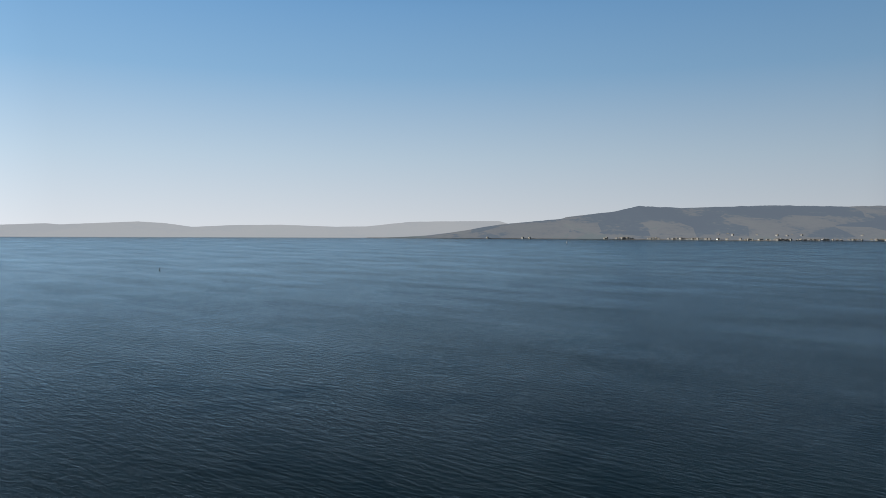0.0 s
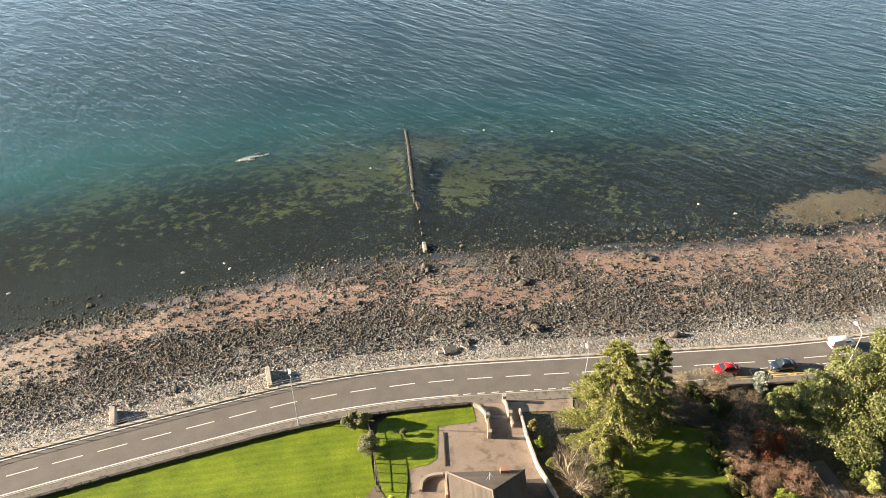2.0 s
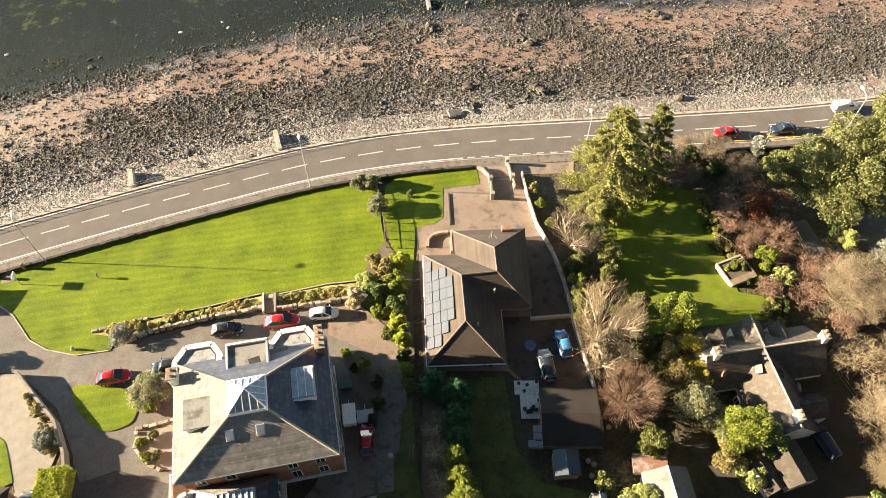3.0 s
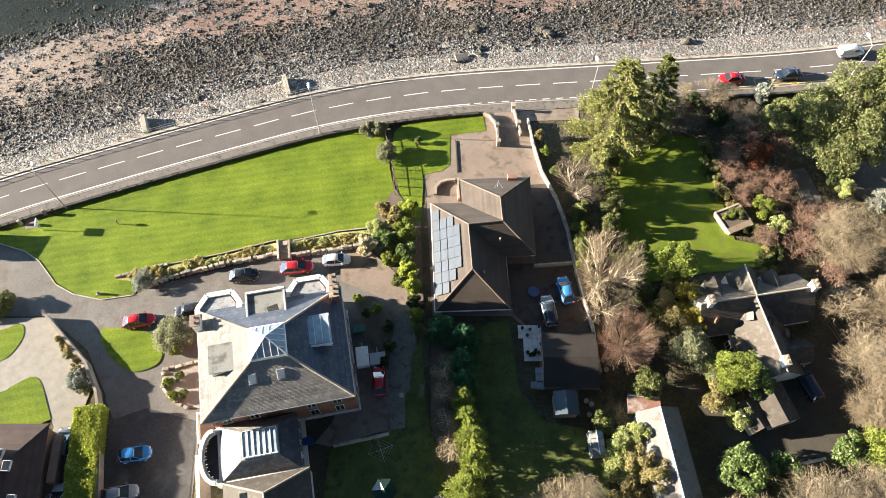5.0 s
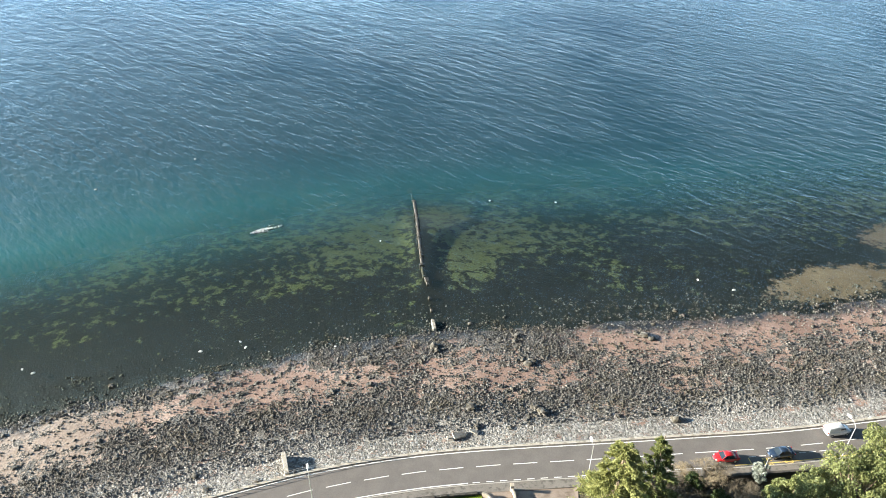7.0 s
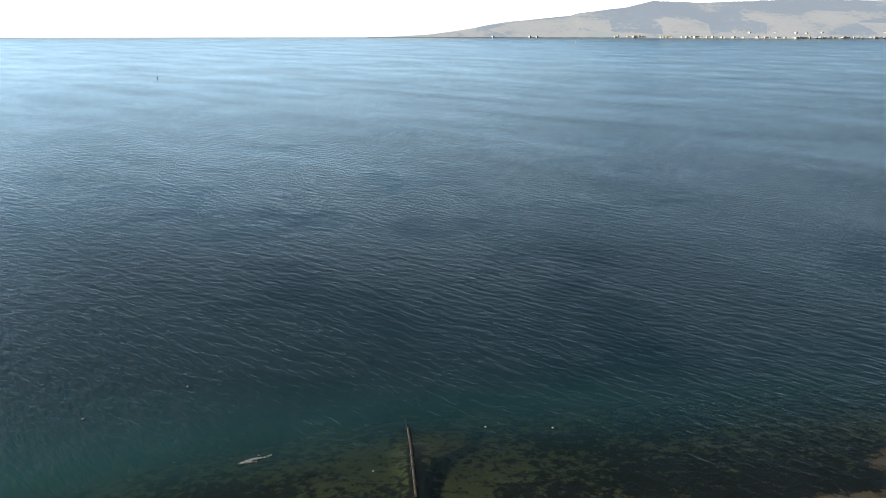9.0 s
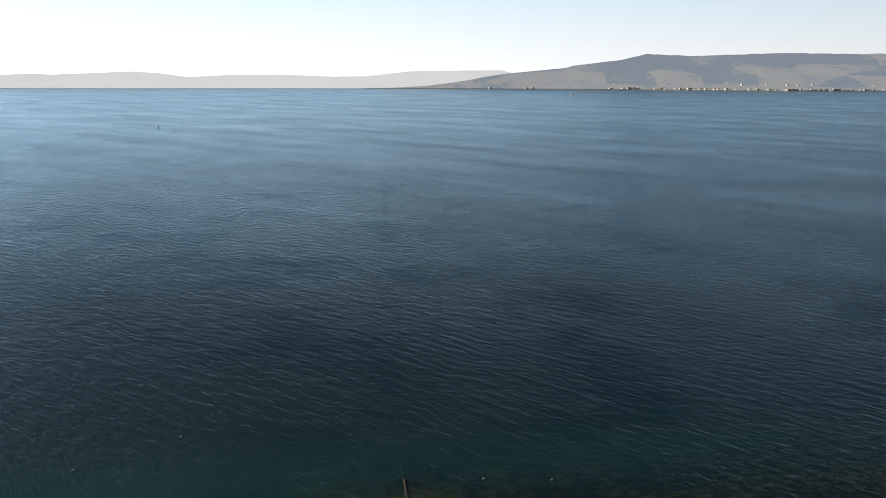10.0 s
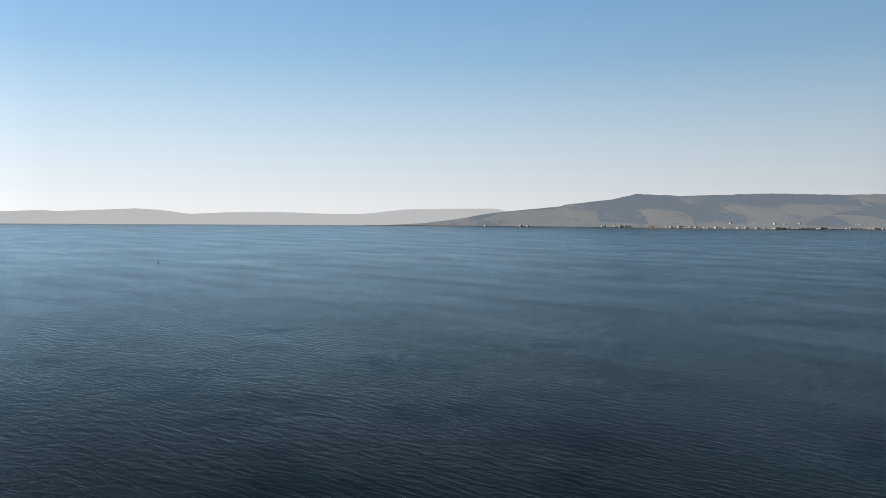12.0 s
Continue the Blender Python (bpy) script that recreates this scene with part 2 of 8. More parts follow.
window_glass = glass_sheet("window_glass", (0.03, 0.038, 0.045))
roof_glass = glass_sheet("roof_glass", (0.3, 0.36, 0.42), 0.12)
pale_glass = glass_sheet("frosted_roof_glass", (0.42, 0.52, 0.57), 0.3)
car_glass = glass_sheet("car_glass", (0.028, 0.038, 0.05))
alloy = surface("wheel_alloy", (0.35, 0.35, 0.36), (0.55, 0.55, 0.56), 3.0, 0.35, 0.0, metal=0.7)
lamp_red = glossy_paint("tail_lamp_red", (0.4, 0.02, 0.015))
lamp_clear = glossy_paint("headlamp_clear", (0.65, 0.66, 0.68), 0.1)
bark_pale = surface("pale_bark", (0.33, 0.275, 0.2), (0.6, 0.52, 0.4), 1.5, 0.9, 0.4)
bark_brown = surface("brown_bark", (0.11, 0.08, 0.055), (0.22, 0.165, 0.12), 1.5, 0.9, 0.4)
twig_red = surface("red_brown_twig", (0.125, 0.075, 0.052), (0.26, 0.165, 0.118), 1.0, 0.9, 0.2)
twig_tan = surface("tan_twig", (0.16, 0.126, 0.08), (0.31, 0.25, 0.165), 1.0, 0.9, 0.2)
twig_grey = surface("grey_tan_twig", (0.09, 0.072, 0.05), (0.19, 0.153, 0.108), 1.0, 0.9, 0.2)
pine_leaf = leafage("olive_pine_needle", (0.13, 0.145, 0.045), (0.42, 0.42, 0.16), 0.7, 0.35)
evergreen_leaf = leafage("olive_evergreen_leaf", (0.075, 0.092, 0.032), (0.26, 0.275, 0.105), 0.6, 0.3)
dark_leaf = leafage("dark_evergreen_leaf", (0.02, 0.036, 0.012), (0.1, 0.13, 0.04), 0.5)
olive_leaf = leafage("olive_leaf", (0.065, 0.085, 0.026), (0.25, 0.265, 0.09), 0.6)
lime_leaf = leafage("lime_leaf", (0.11, 0.16, 0.025), (0.36, 0.4, 0.085), 0.55, 0.4)
hedge_leaf = leafage("bright_hedge_leaf", (0.2, 0.25, 0.03), (0.5, 0.54, 0.1), 0.55, 0.4)
yellow_leaf = leafage("yellow_leaf", (0.3, 0.26, 0.04), (0.66, 0.56, 0.12), 0.6, 0.4)
gloss_leaf = leafage("glossy_laurel_leaf", (0.055, 0.09, 0.026), (0.23, 0.3, 0.1), 0.4)
teal_leaf = leafage("blue_green_conifer_leaf", (0.03, 0.09, 0.042), (0.1, 0.25, 0.11), 0.7, 0.3)
silver_leaf = leafage("silver_leaf", (0.16, 0.18, 0.15), (0.42, 0.44, 0.38), 0.7)
sage_leaf = leafage("sage_green_leaf", (0.15, 0.165, 0.09), (0.38, 0.38, 0.23), 0.7, 0.38)
pale_lime = leafage("pale_lime_leaf", (0.22, 0.25, 0.08), (0.5, 0.54, 0.23), 0.6, 0.38)
bed_leaf = leafage("dry_bed_leaf", (0.3, 0.25, 0.1), (0.6, 0.52, 0.24), 0.7, 0.4)
tan_leaf = leafage("dry_tan_leaf", (0.17, 0.14, 0.055), (0.42, 0.36, 0.16), 0.7)
rust_leaf = leafage("rusty_leaf", (0.14, 0.045, 0.02), (0.36, 0.13, 0.06), 0.7)
pampas_leaf = leafage("pale_pampas_blade", (0.4, 0.35, 0.21), (0.74, 0.67, 0.46), 0.7)


def lawn_material():
    m, nt, b = blank("mown_lawn")
    co = nt.nodes.new("ShaderNodeTexCoord").outputs["Object"]
    sep = nt.nodes.new("ShaderNodeSeparateXYZ")
    nt.links.new(co, sep.inputs[0])
    wob = noise_at(nt, co, 0.2, 2.0)
    lane = calc(nt, "ADD", calc(nt, "MULTIPLY", sep.outputs["X"], -0.8), calc(nt, "MULTIPLY", sep.outputs["Y"], 5.2))
    stripe = calc(nt, "SINE", calc(nt, "ADD", lane, calc(nt, "MULTIPLY", wob, 5.0)))
    fine = noise_at(nt, co, 4.0, 8.0, 0.85)
    wide = noise_at(nt, co, 0.25, 4.0)
    f = calc(nt, "ADD", calc(nt, "MULTIPLY", fine, 0.62), calc(nt, "MULTIPLY", wide, 0.33))
    f = calc(nt, "ADD", f, calc(nt, "MULTIPLY", stripe, 0.022))
    col = ramp(nt, f, [(0.34, (0.056, 0.094, 0.008)), (0.5, (0.124, 0.172, 0.013)), (0.64, (0.215, 0.262, 0.025))])
    nt.links.new(col, b.inputs["Base Color"])
    b.inputs["Roughness"].default_value = 0.9
    b.inputs["Specular IOR Level"].default_value = 0.15
    bump(nt, noise_at(nt, co, 9.0, 5.0, 0.8), 0.6, 0.1, b)
    return m


lawn_mat = lawn_material()
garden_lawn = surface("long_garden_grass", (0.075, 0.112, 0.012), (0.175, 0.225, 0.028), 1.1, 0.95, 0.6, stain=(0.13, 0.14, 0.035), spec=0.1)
# back lawn colour darkened for the shade behind the houses
shaded_lawn = surface("shaded_back_lawn", (0.05, 0.066, 0.024), (0.14, 0.165, 0.05), 1.2, 0.95, 0.6, stain=(0.075, 0.072, 0.035), spec=0.1)

# ---- the lie of the land ----
ROAD_X = (-4000, -140, -110, -64.8, -55, -47.5, -40, -31, -23, -16.2, -7.4, 1.5, 10, 20, 24, 38.7, 47, 56, 66, 71, 100, 140, 4000)
ROAD_Y = (-900, 28, 43.5, 63.9, 67.6, 70.3, 73, 76, 78.8, 80.6, 82.4, 83.6, 84.3, 85, 85.2, 86.3, 86.9, 87.5, 88.8, 89.5, 94, 101, 600)
FINE_X = np.arange(-150, 150.1, 1.0)
FINE_Y = np.convolve(np.pad(np.interp(FINE_X, ROAD_X, ROAD_Y), 6, mode="edge"), np.ones(13) / 13, "valid")
FINE_Y[:7] = np.interp(FINE_X[:7], ROAD_X, ROAD_Y)
FINE_Y[-7:] = np.interp(FINE_X[-7:], ROAD_X, ROAD_Y)


def road_y(x):
    x = np.asarray(x, float)
    return np.where(np.abs(x) < 150, np.interp(x, FINE_X, FINE_Y), np.interp(x, ROAD_X, ROAD_Y))


def wave_sum(x, y, k, seed):
    r = np.random.RandomState(seed)
    out = 0.0
    for _ in range(6):
        a, p, f = r.uniform(0, 6.28), r.uniform(0, 6.28), k * r.uniform(0.6, 1.6)
        out = out + np.sin((x * np.cos(a) + y * np.sin(a)) * f + p)
    return out / 6


def land_z(x, y):
    """Height of the ground: sea bed, beach, road shelf and the gardens that rise behind it."""
    x, y = np.asarray(x, float), np.asarray(y, float)
    v = y - road_y(x)
    shelf = np.full(v.shape, 2.8)
    garden = 2.9 + 0.065 * np.clip(-v - 5.3, 0, 32)
    beach = 1.8 - 1.8 * (v - 4.6) / 31.4 + 0.14 * wave_sum(x, y, 0.25, 3) * np.clip((v - 6) / 6, 0, 1)
    sea = -0.055 * (v - 36) - 0.0011 * np.clip(v - 45, 0, 60) ** 2
    sea = sea + 0.12 * np.exp(-((x - 92) / 14) ** 2 - ((v - 45) / 7) ** 2)
    bank = 0.7 * pipe_bank(x, y)
    sea = sea * (1 - bank) + np.maximum(sea, -0.35 - 0.012 * (y - 122)) * bank
    sea = np.maximum(sea + 0.25 * wave_sum(x, y, 0.12, 5) * np.clip((v - 38) / 15, 0, 1), -9.0)
    return np.where(v < -5.3, garden, np.where(v < 4.1, shelf, np.where(v < 36, beach, np.minimum(sea, beach + 2))))


def sand_want(x, v):
    """How far sand rather than stones covers a spot of the beach, 0 to 1."""
    a = np.exp(-((v - np.interp(x, (-90, -60, -45, -29, -8, 7, 25), (27, 27.5, 30, 27, 24.5, 22.3, 22.2))) / np.interp(x, (-60, -45, -29, -8, 7, 25), (7.5, 6, 6, 6.3, 6, 5))) ** 2)
    b = np.exp(-((v - np.interp(x, (22, 32, 48, 60, 90), (34, 32.5, 30, 31.5, 31))) / np.interp(x, (22, 32, 48, 60, 90), (6, 8, 8.5, 7.5, 6))) ** 2)
    a = a + 0.5 * wave_sum(x * 0.6, v * 1.9, 0.35, 51) + 0.55 * wave_sum(x * 0.8, v * 1.5, 1.1, 53) + 0.5 * wave_sum(x, v * 1.3, 2.3, 55) - 0.08
    b = b + 0.5 * wave_sum(x * 0.6, v * 1.9, 0.35, 52) + 0.55 * wave_sum(x * 0.8, v * 1.5, 1.1, 54) + 0.5 * wave_sum(x, v * 1.3, 2.3, 56) + 0.12
    return np.maximum(a * np.clip((34 - x) / 9, 0, 1), b * np.clip((x - 20) / 9, 0, 1))


def pipe_bank(x, y, left=3.0, right=13.0):
    """Weed-grown bank added under the outfall to hold its shadow close, 0 to 1."""
    d = x - (-0.9 - 0.118 * (y - 122.5))
    return np.exp(-(d / np.where(d < 0, left, right)) ** 2) * np.clip((y - 122) / 4, 0, 1) * np.clip((172 - y) / 12, 0, 1)


def gz(x, y):
    return float(land_z(x, y))


def sheet_mesh(name, xs, ys, height, fields):
    gx, gy = np.meshgrid(xs, ys)
    z = height(gx, gy)
    nx, ny = len(xs), len(ys)
    i = (np.arange(ny - 1)[:, None] * nx + np.arange(nx - 1)).ravel()
    me = bpy.data.meshes.new(name)
    me.from_pydata(np.c_[gx.ravel(), gy.ravel(), z.ravel()].tolist(), [], np.c_[i, i + 1, i + nx + 1, i + nx].tolist())
    for key, values in fields(gx, gy, z).items():
        me.attributes.new(key, "FLOAT", "POINT").data.foreach_set("value", values.ravel().astype(np.float32))
    me.polygons.foreach_set("use_smooth", [True] * len(me.polygons))
    return me


def steps(*spans):
    out = []
    for a, b, d in spans:
        out += list(np.arange(a, b, d))
    return np.array(out + [spans[-1][1]])


ground_me = sheet_mesh("ground", steps((-7000, -1000, 1000), (-1000, -200, 100), (-200, -100, 5), (-100, 110, 1.0), (110, 200, 5), (200, 1000, 100), (1000, 7000, 1000)),
                       steps((-3000, -300, 300), (-300, -20, 20), (-20, 50, 2.5), (50, 180, 1.0), (180, 300, 6), (300, 1000, 100), (1000, 7000, 1000)),
                       land_z, lambda x, y, z: {"shore": y - road_y(x), "bar": np.exp(-((x - 88) / 17) ** 2 - ((y - road_y(x) - 44 - 0.1 * (x - 88)) / 7) ** 2) + np.exp(-((x - 115) / 13) ** 2 - ((y - road_y(x) - 61) / 6) ** 2), "sand": sand_want(x, y - road_y(x)),
                                                 "glade": 1.15 * np.exp(-((x + 15) / 12) ** 2 - ((y - 157) / 13) ** 2) + 1.1 * np.exp(-((x - 6) / 8) ** 2 - ((y - 150) / 17) ** 2) + 0.5 * np.exp(-((x + 24) / 22) ** 2 - ((y - 134) / 9) ** 2) + 0.75 * np.exp(-((x - 38) / 15) ** 2 - ((y - 137) / 8) ** 2) + 0.5 * np.exp(-((x - 22) / 14) ** 2 - ((y - 152) / 10) ** 2) - 1.6 * pipe_bank(x, y, 1.0, 2.6)})
ground = tagged(new("ground", ground_me), "shingle beach, red sand, weedy sea bed and garden soil", "ground", kind="structure")


def ground_material():
    m, nt, b = blank("shore_and_soil")
    co = nt.nodes.new("ShaderNodeTexCoord").outputs["Object"]
    at = nt.nodes.new("ShaderNodeAttribute")
    at.attribute_name = "shore"
    v = at.outputs["Fac"]
    n1 = noise_at(nt, co, 0.09, 3.0)
    n2 = noise_at(nt, co, 0.5, 5.0, 0.65)
    n3 = noise_at(nt, co, 2.6, 5.0, 0.7)
    vd = calc(nt, "ADD", v, calc(nt, "MULTIPLY_ADD", n1, 14.0, -7.0))
    vd = calc(nt, "ADD", vd, calc(nt, "MULTIPLY_ADD", n2, 8.0, -4.0))
    pebble = node(nt, "ShaderNodeTexVoronoi", Scale=2.6)
    nt.links.new(co, pebble.inputs["Vector"])
    tone = node(nt, "ShaderNodeRGBToBW")
    nt.links.new(pebble.outputs["Color"], tone.inputs["Color"])
    grey = ramp(nt, tone.outputs[0], [(0.15, (0.12, 0.112, 0.1)), (0.6, (0.24, 0.226, 0.205)), (0.9, (0.38, 0.363, 0.335))])
    dark = ramp(nt, tone.outputs[0], [(0.15, (0.034, 0.03, 0.026)), (0.6, (0.075, 0.067, 0.058)), (0.9, (0.15, 0.137, 0.12))])
    sand = ramp(nt, calc(nt, "ADD", calc(nt, "MULTIPLY", n3, 0.5), calc(nt, "MULTIPLY", n1, 0.5)),
                [(0.34, (0.13, 0.076, 0.057)), (0.52, (0.205, 0.134, 0.104)), (0.66, (0.33, 0.245, 0.197))])
    # the sand turns from red to cream further along the shore
    place = nt.nodes.new("ShaderNodeSeparateXYZ")
    nt.links.new(co, place.inputs[0])
    cream = ramp(nt, n3, [(0.34, (0.16, 0.125, 0.098)), (0.66, (0.31, 0.255, 0.205))])
    sand = mix(nt, ramp(nt, calc(nt, "MULTIPLY_ADD", place.outputs["X"], 0.01, calc(nt, "MULTIPLY_ADD", n1, 0.3, 0.85)), [(0.3, (0.8, 0.8, 0.8)), (0.55, (0, 0, 0))]), sand, cream)
    stone = mix(nt, ramp(nt, calc(nt, "DIVIDE", vd, 60.0), [(0.17, (0, 0, 0)), (0.27, (1, 1, 1))]), grey, dark)
    # where sand lies between the stones
    at4 = nt.nodes.new("ShaderNodeAttribute")
    at4.attribute_name = "sand"
    want = at4.outputs["Fac"]
    patch = calc(nt, "ADD", calc(nt, "MULTIPLY_ADD", n2, 1.0, -0.4), calc(nt, "MULTIPLY", n3, 0.8))
    sandy = ramp(nt, calc(nt, "ADD", patch, calc(nt, "MULTIPLY_ADD", want, 0.23, -0.155)), [(0.48, (0, 0, 0)), (0.52, (1, 1, 1))])
    beach = mix(nt, sandy, stone, sand)
    # below the tide: dark weed with greenish clearings
    weed = ramp(nt, n3, [(0.38, (0.004, 0.004, 0.0035)), (0.66, (0.018, 0.016, 0.013))])
    bed = ramp(nt, n3, [(0.3, (0.055, 0.07, 0.028)), (0.7, (0.145, 0.155, 0.062))])
    n4 = noise_at(nt, co, 0.055, 2.0)
    n5 = noise_at(nt, co, 0.42, 7.0, 0.72)
    rise = ramp(nt, calc(nt, "DIVIDE", v, 100.0), [(0.46, (0, 0, 0)), (0.6, (0.32, 0.32, 0.32)), (0.8, (0.7, 0.7, 0.7))])
    f5 = calc(nt, "ADD", calc(nt, "MULTIPLY", n4, 0.22), calc(nt, "MULTIPLY", n5, 0.78))
    at3 = nt.nodes.new("ShaderNodeAttribute")
    at3.attribute_name = "glade"
    rise = calc(nt, "ADD", rise, calc(nt, "MULTIPLY_ADD", at3.outputs["Fac"], 0.6, -0.15))
    clear = ramp(nt, calc(nt, "ADD", f5, calc(nt, "MULTIPLY_ADD", rise, 0.16, -0.095)), [(0.485, (0, 0, 0)), (0.545, (1, 1, 1))])
    under = mix(nt, clear, weed, bed)
    at2 = nt.nodes.new("ShaderNodeAttribute")
    at2.attribute_name = "bar"
    bar = ramp(nt, calc(nt, "ADD", at2.outputs["Fac"], calc(nt, "MULTIPLY_ADD", n5, 1.6, -0.8)), [(0.4, (0, 0, 0)), (0.55, (1, 1, 1))])
    under = mix(nt, bar, under, mix(nt, 0.4, sand, (0.12, 0.1, 0.05)))
    tide = ramp(nt, calc(nt, "DIVIDE", vd, 100.0), [(0.325, (0, 0, 0)), (0.355, (1, 1, 1))])
    shore = mix(nt, tide, beach, under)
    soil = ramp(nt, calc(nt, "ADD", calc(nt, "MULTIPLY", n2, 0.5), calc(nt, "MULTIPLY", n3, 0.5)),
                [(0.3, (0.03, 0.024, 0.014)), (0.5, (0.065, 0.055, 0.028)), (0.7, (0.13, 0.105, 0.05))])
    land = ramp(nt, calc(nt, "MULTIPLY_ADD", v, 0.01, 0.5), [(0.49, (0, 0, 0)), (0.5, (1, 1, 1))])
    nt.links.new(mix(nt, land, soil, shore), b.inputs["Base Color"])
    wet = ramp(nt, calc(nt, "DIVIDE", vd, 60.0), [(0.48, (0.9, 0.9, 0.9)), (0.6, (0.45, 0.45, 0.45))])
    nt.links.new(wet, b.inputs["Roughness"])
    rough_h = calc(nt, "ADD", calc(nt, "MULTIPLY", pebble.outputs["Distance"], -0.6), n3)
    rough_h = calc(nt, "MULTIPLY", rough_h, ramp(nt, calc(nt, "DIVIDE", v, 100.0), [(0.34, (1, 1, 1)), (0.4, (0.25, 0.25, 0.25))]))
    rough_h = calc(nt, "MULTIPLY", rough_h, calc(nt, "MULTIPLY_ADD", sandy, -0.8, 1.0))
    bump(nt, rough_h, 0.8, 0.25, b)
    return m


ground_me.materials.append(ground_material())

# ---- sea ----
def sea_material():
    m, nt, b = blank("sea_water")
    nt.nodes.remove(b)
    co = nt.nodes.new("ShaderNodeTexCoord").outputs["Object"]
    at = nt.nodes.new("ShaderNodeAttribute")
    at.attribute_name = "depth"
    depth = at.outputs["Fac"]
    turn = node(nt, "ShaderNodeMapping")
    turn.vector_type = "TEXTURE"
    turn.inputs["Rotation"].default_value = (0, 0, radians(-43))
    turn.inputs["Scale"].default_value = (3.1, 1.0, 1.0)
    nt.links.new(co, turn.inputs["Vector"])
    swell = noise_at(nt, turn.outputs[0], 0.3, 3.0, 0.55)
    chop = noise_at(nt, turn.outputs[0], 0.9, 4.0, 0.6)
    ripple = noise_at(nt, co, 2.4, 3.0, 0.6)
    roll = noise_at(nt, turn.outputs[0], 0.07, 2.0, 0.5)
    paw = noise_at(nt, turn.outputs[0], 0.011, 3.0, 0.6)
    gust = noise_at(nt, co, 0.012, 4.0, 0.6)
    h = calc(nt, "ADD", calc(nt, "MULTIPLY", swell, 0.95), calc(nt, "MULTIPLY", chop, 0.5))
    h = calc(nt, "ADD", h, calc(nt, "MULTIPLY", ripple, 0.11))
    h = calc(nt, "ADD", h, calc(nt, "MULTIPLY", roll, 0.18))
    bm_ = node(nt, "ShaderNodeBump", Strength=0.75, Distance=1.0)
    nt.links.new(h, bm_.inputs["Height"])
    calm = ramp(nt, gust, [(0.32, (0.38, 0.38, 0.38)), (0.5, (0.66, 0.66, 0.66))])
    nt.links.new(calm, bm_.inputs["Strength"])
    tone = noise_at(nt, co, 0.004, 3.0)
    col = ramp(nt, tone, [(0.35, (0.0006, 0.0085, 0.018)), (0.65, (0.0008, 0.011, 0.023))])
    shallow = ramp(nt, calc(nt, "DIVIDE", depth, 9.0), [(0.12, (0.002, 0.006, 0.007)), (0.32, (0.0018, 0.014, 0.017)), (0.55, (0.005, 0.053, 0.06)), (0.75, (0.008, 0.074, 0.084)), (1.0, (0.007, 0.066, 0.083))])
    out = nt.nodes.new("ShaderNodeSeparateXYZ")
    nt.links.new(co, out.inputs[0])
    deep = ramp(nt, calc(nt, "DIVIDE", out.outputs["Y"], 1000.0), [(0.145, (0, 0, 0)), (0.2, (0.72, 0.72, 0.72)), (0.32, (1, 1, 1))])
    body = node(nt, "ShaderNodeBsdfDiffuse")
    nt.links.new(mix(nt, deep, shallow, col), body.inputs["Color"])
    clear = node(nt, "ShaderNodeBsdfTransparent")
    clear.inputs["Color"].default_value = (0.68, 0.8, 0.77, 1)
    see = calc(nt, "POWER", 2.718, calc(nt, "MULTIPLY", depth, -0.36))
    under = node(nt, "ShaderNodeMixShader")
    nt.links.new(see, under.inputs["Fac"])
    nt.links.new(body.outputs[0], under.inputs[1])
    nt.links.new(clear.outputs[0], under.inputs[2])
    gloss = node(nt, "ShaderNodeBsdfGlossy", Roughness=0.18)
    gloss.inputs["Color"].default_value = (0.74, 0.9, 1.0, 1)
    nt.links.new(bm_.outputs[0], gloss.inputs["Normal"])
    fr = node(nt, "ShaderNodeFresnel", IOR=1.33)
    nt.links.new(bm_.outputs[0], fr.inputs["Normal"])
    top = node(nt, "ShaderNodeMixShader")
    shine = calc(nt, "MINIMUM", calc(nt, "MULTIPLY", calc(nt, "POWER", fr.outputs[0], 1.9), 1.45), 0.66)
    # wind-ruffled water shines less than smooth
    nt.links.new(calc(nt, "MULTIPLY", shine, calc(nt, "MULTIPLY_ADD", paw, 0.8, 0.6)), top.inputs["Fac"])
    nt.links.new(under.outputs[0], top.inputs[1])
    nt.links.new(gloss.outputs[0], top.inputs[2])
    # steep wavelets that catch the low sun and the glare round it
    sparkle = node(nt, "ShaderNodeBsdfGlossy", Roughness=0.88)
    sparkle.distribution = "BECKMANN"
    nt.links.new(bm_.outputs[0], sparkle.inputs["Normal"])
    whole = node(nt, "ShaderNodeMixShader")
    nt.links.new(ramp(nt, calc(nt, "DIVIDE", depth, 9.0), [(0.2, (0.004, 0.004, 0.004)), (0.9, (0.024, 0.024, 0.024))]), whole.inputs["Fac"])
    nt.links.new(top.outputs[0], whole.inputs[1])
    nt.links.new(sparkle.outputs[0], whole.inputs[2])
    nt.links.new(whole.outputs[0], nt.nodes["Material Output"].inputs["Surface"])
    return m


def sea_z(x, y):
    return np.zeros_like(x)


sea_me = sheet_mesh("sea", steps((-7000, -1000, 1000), (-1000, -200, 100), (-200, 200, 4), (200, 1000, 100), (1000, 7000, 1000)),
                    steps((88, 240, 2), (240, 400, 20), (400, 1000, 100), (1000, 7000, 500)),
                    sea_z, lambda x, y, z: {"depth": np.clip(-land_z(x, y), 0.0, 9.0)})
sea_me.materials.append(sea_material())
sea = tagged(new("sea", sea_me), "wind-rippled blue-green sea, clear over the weedy shallows", "water", kind="structure")
sea.visible_shadow = False

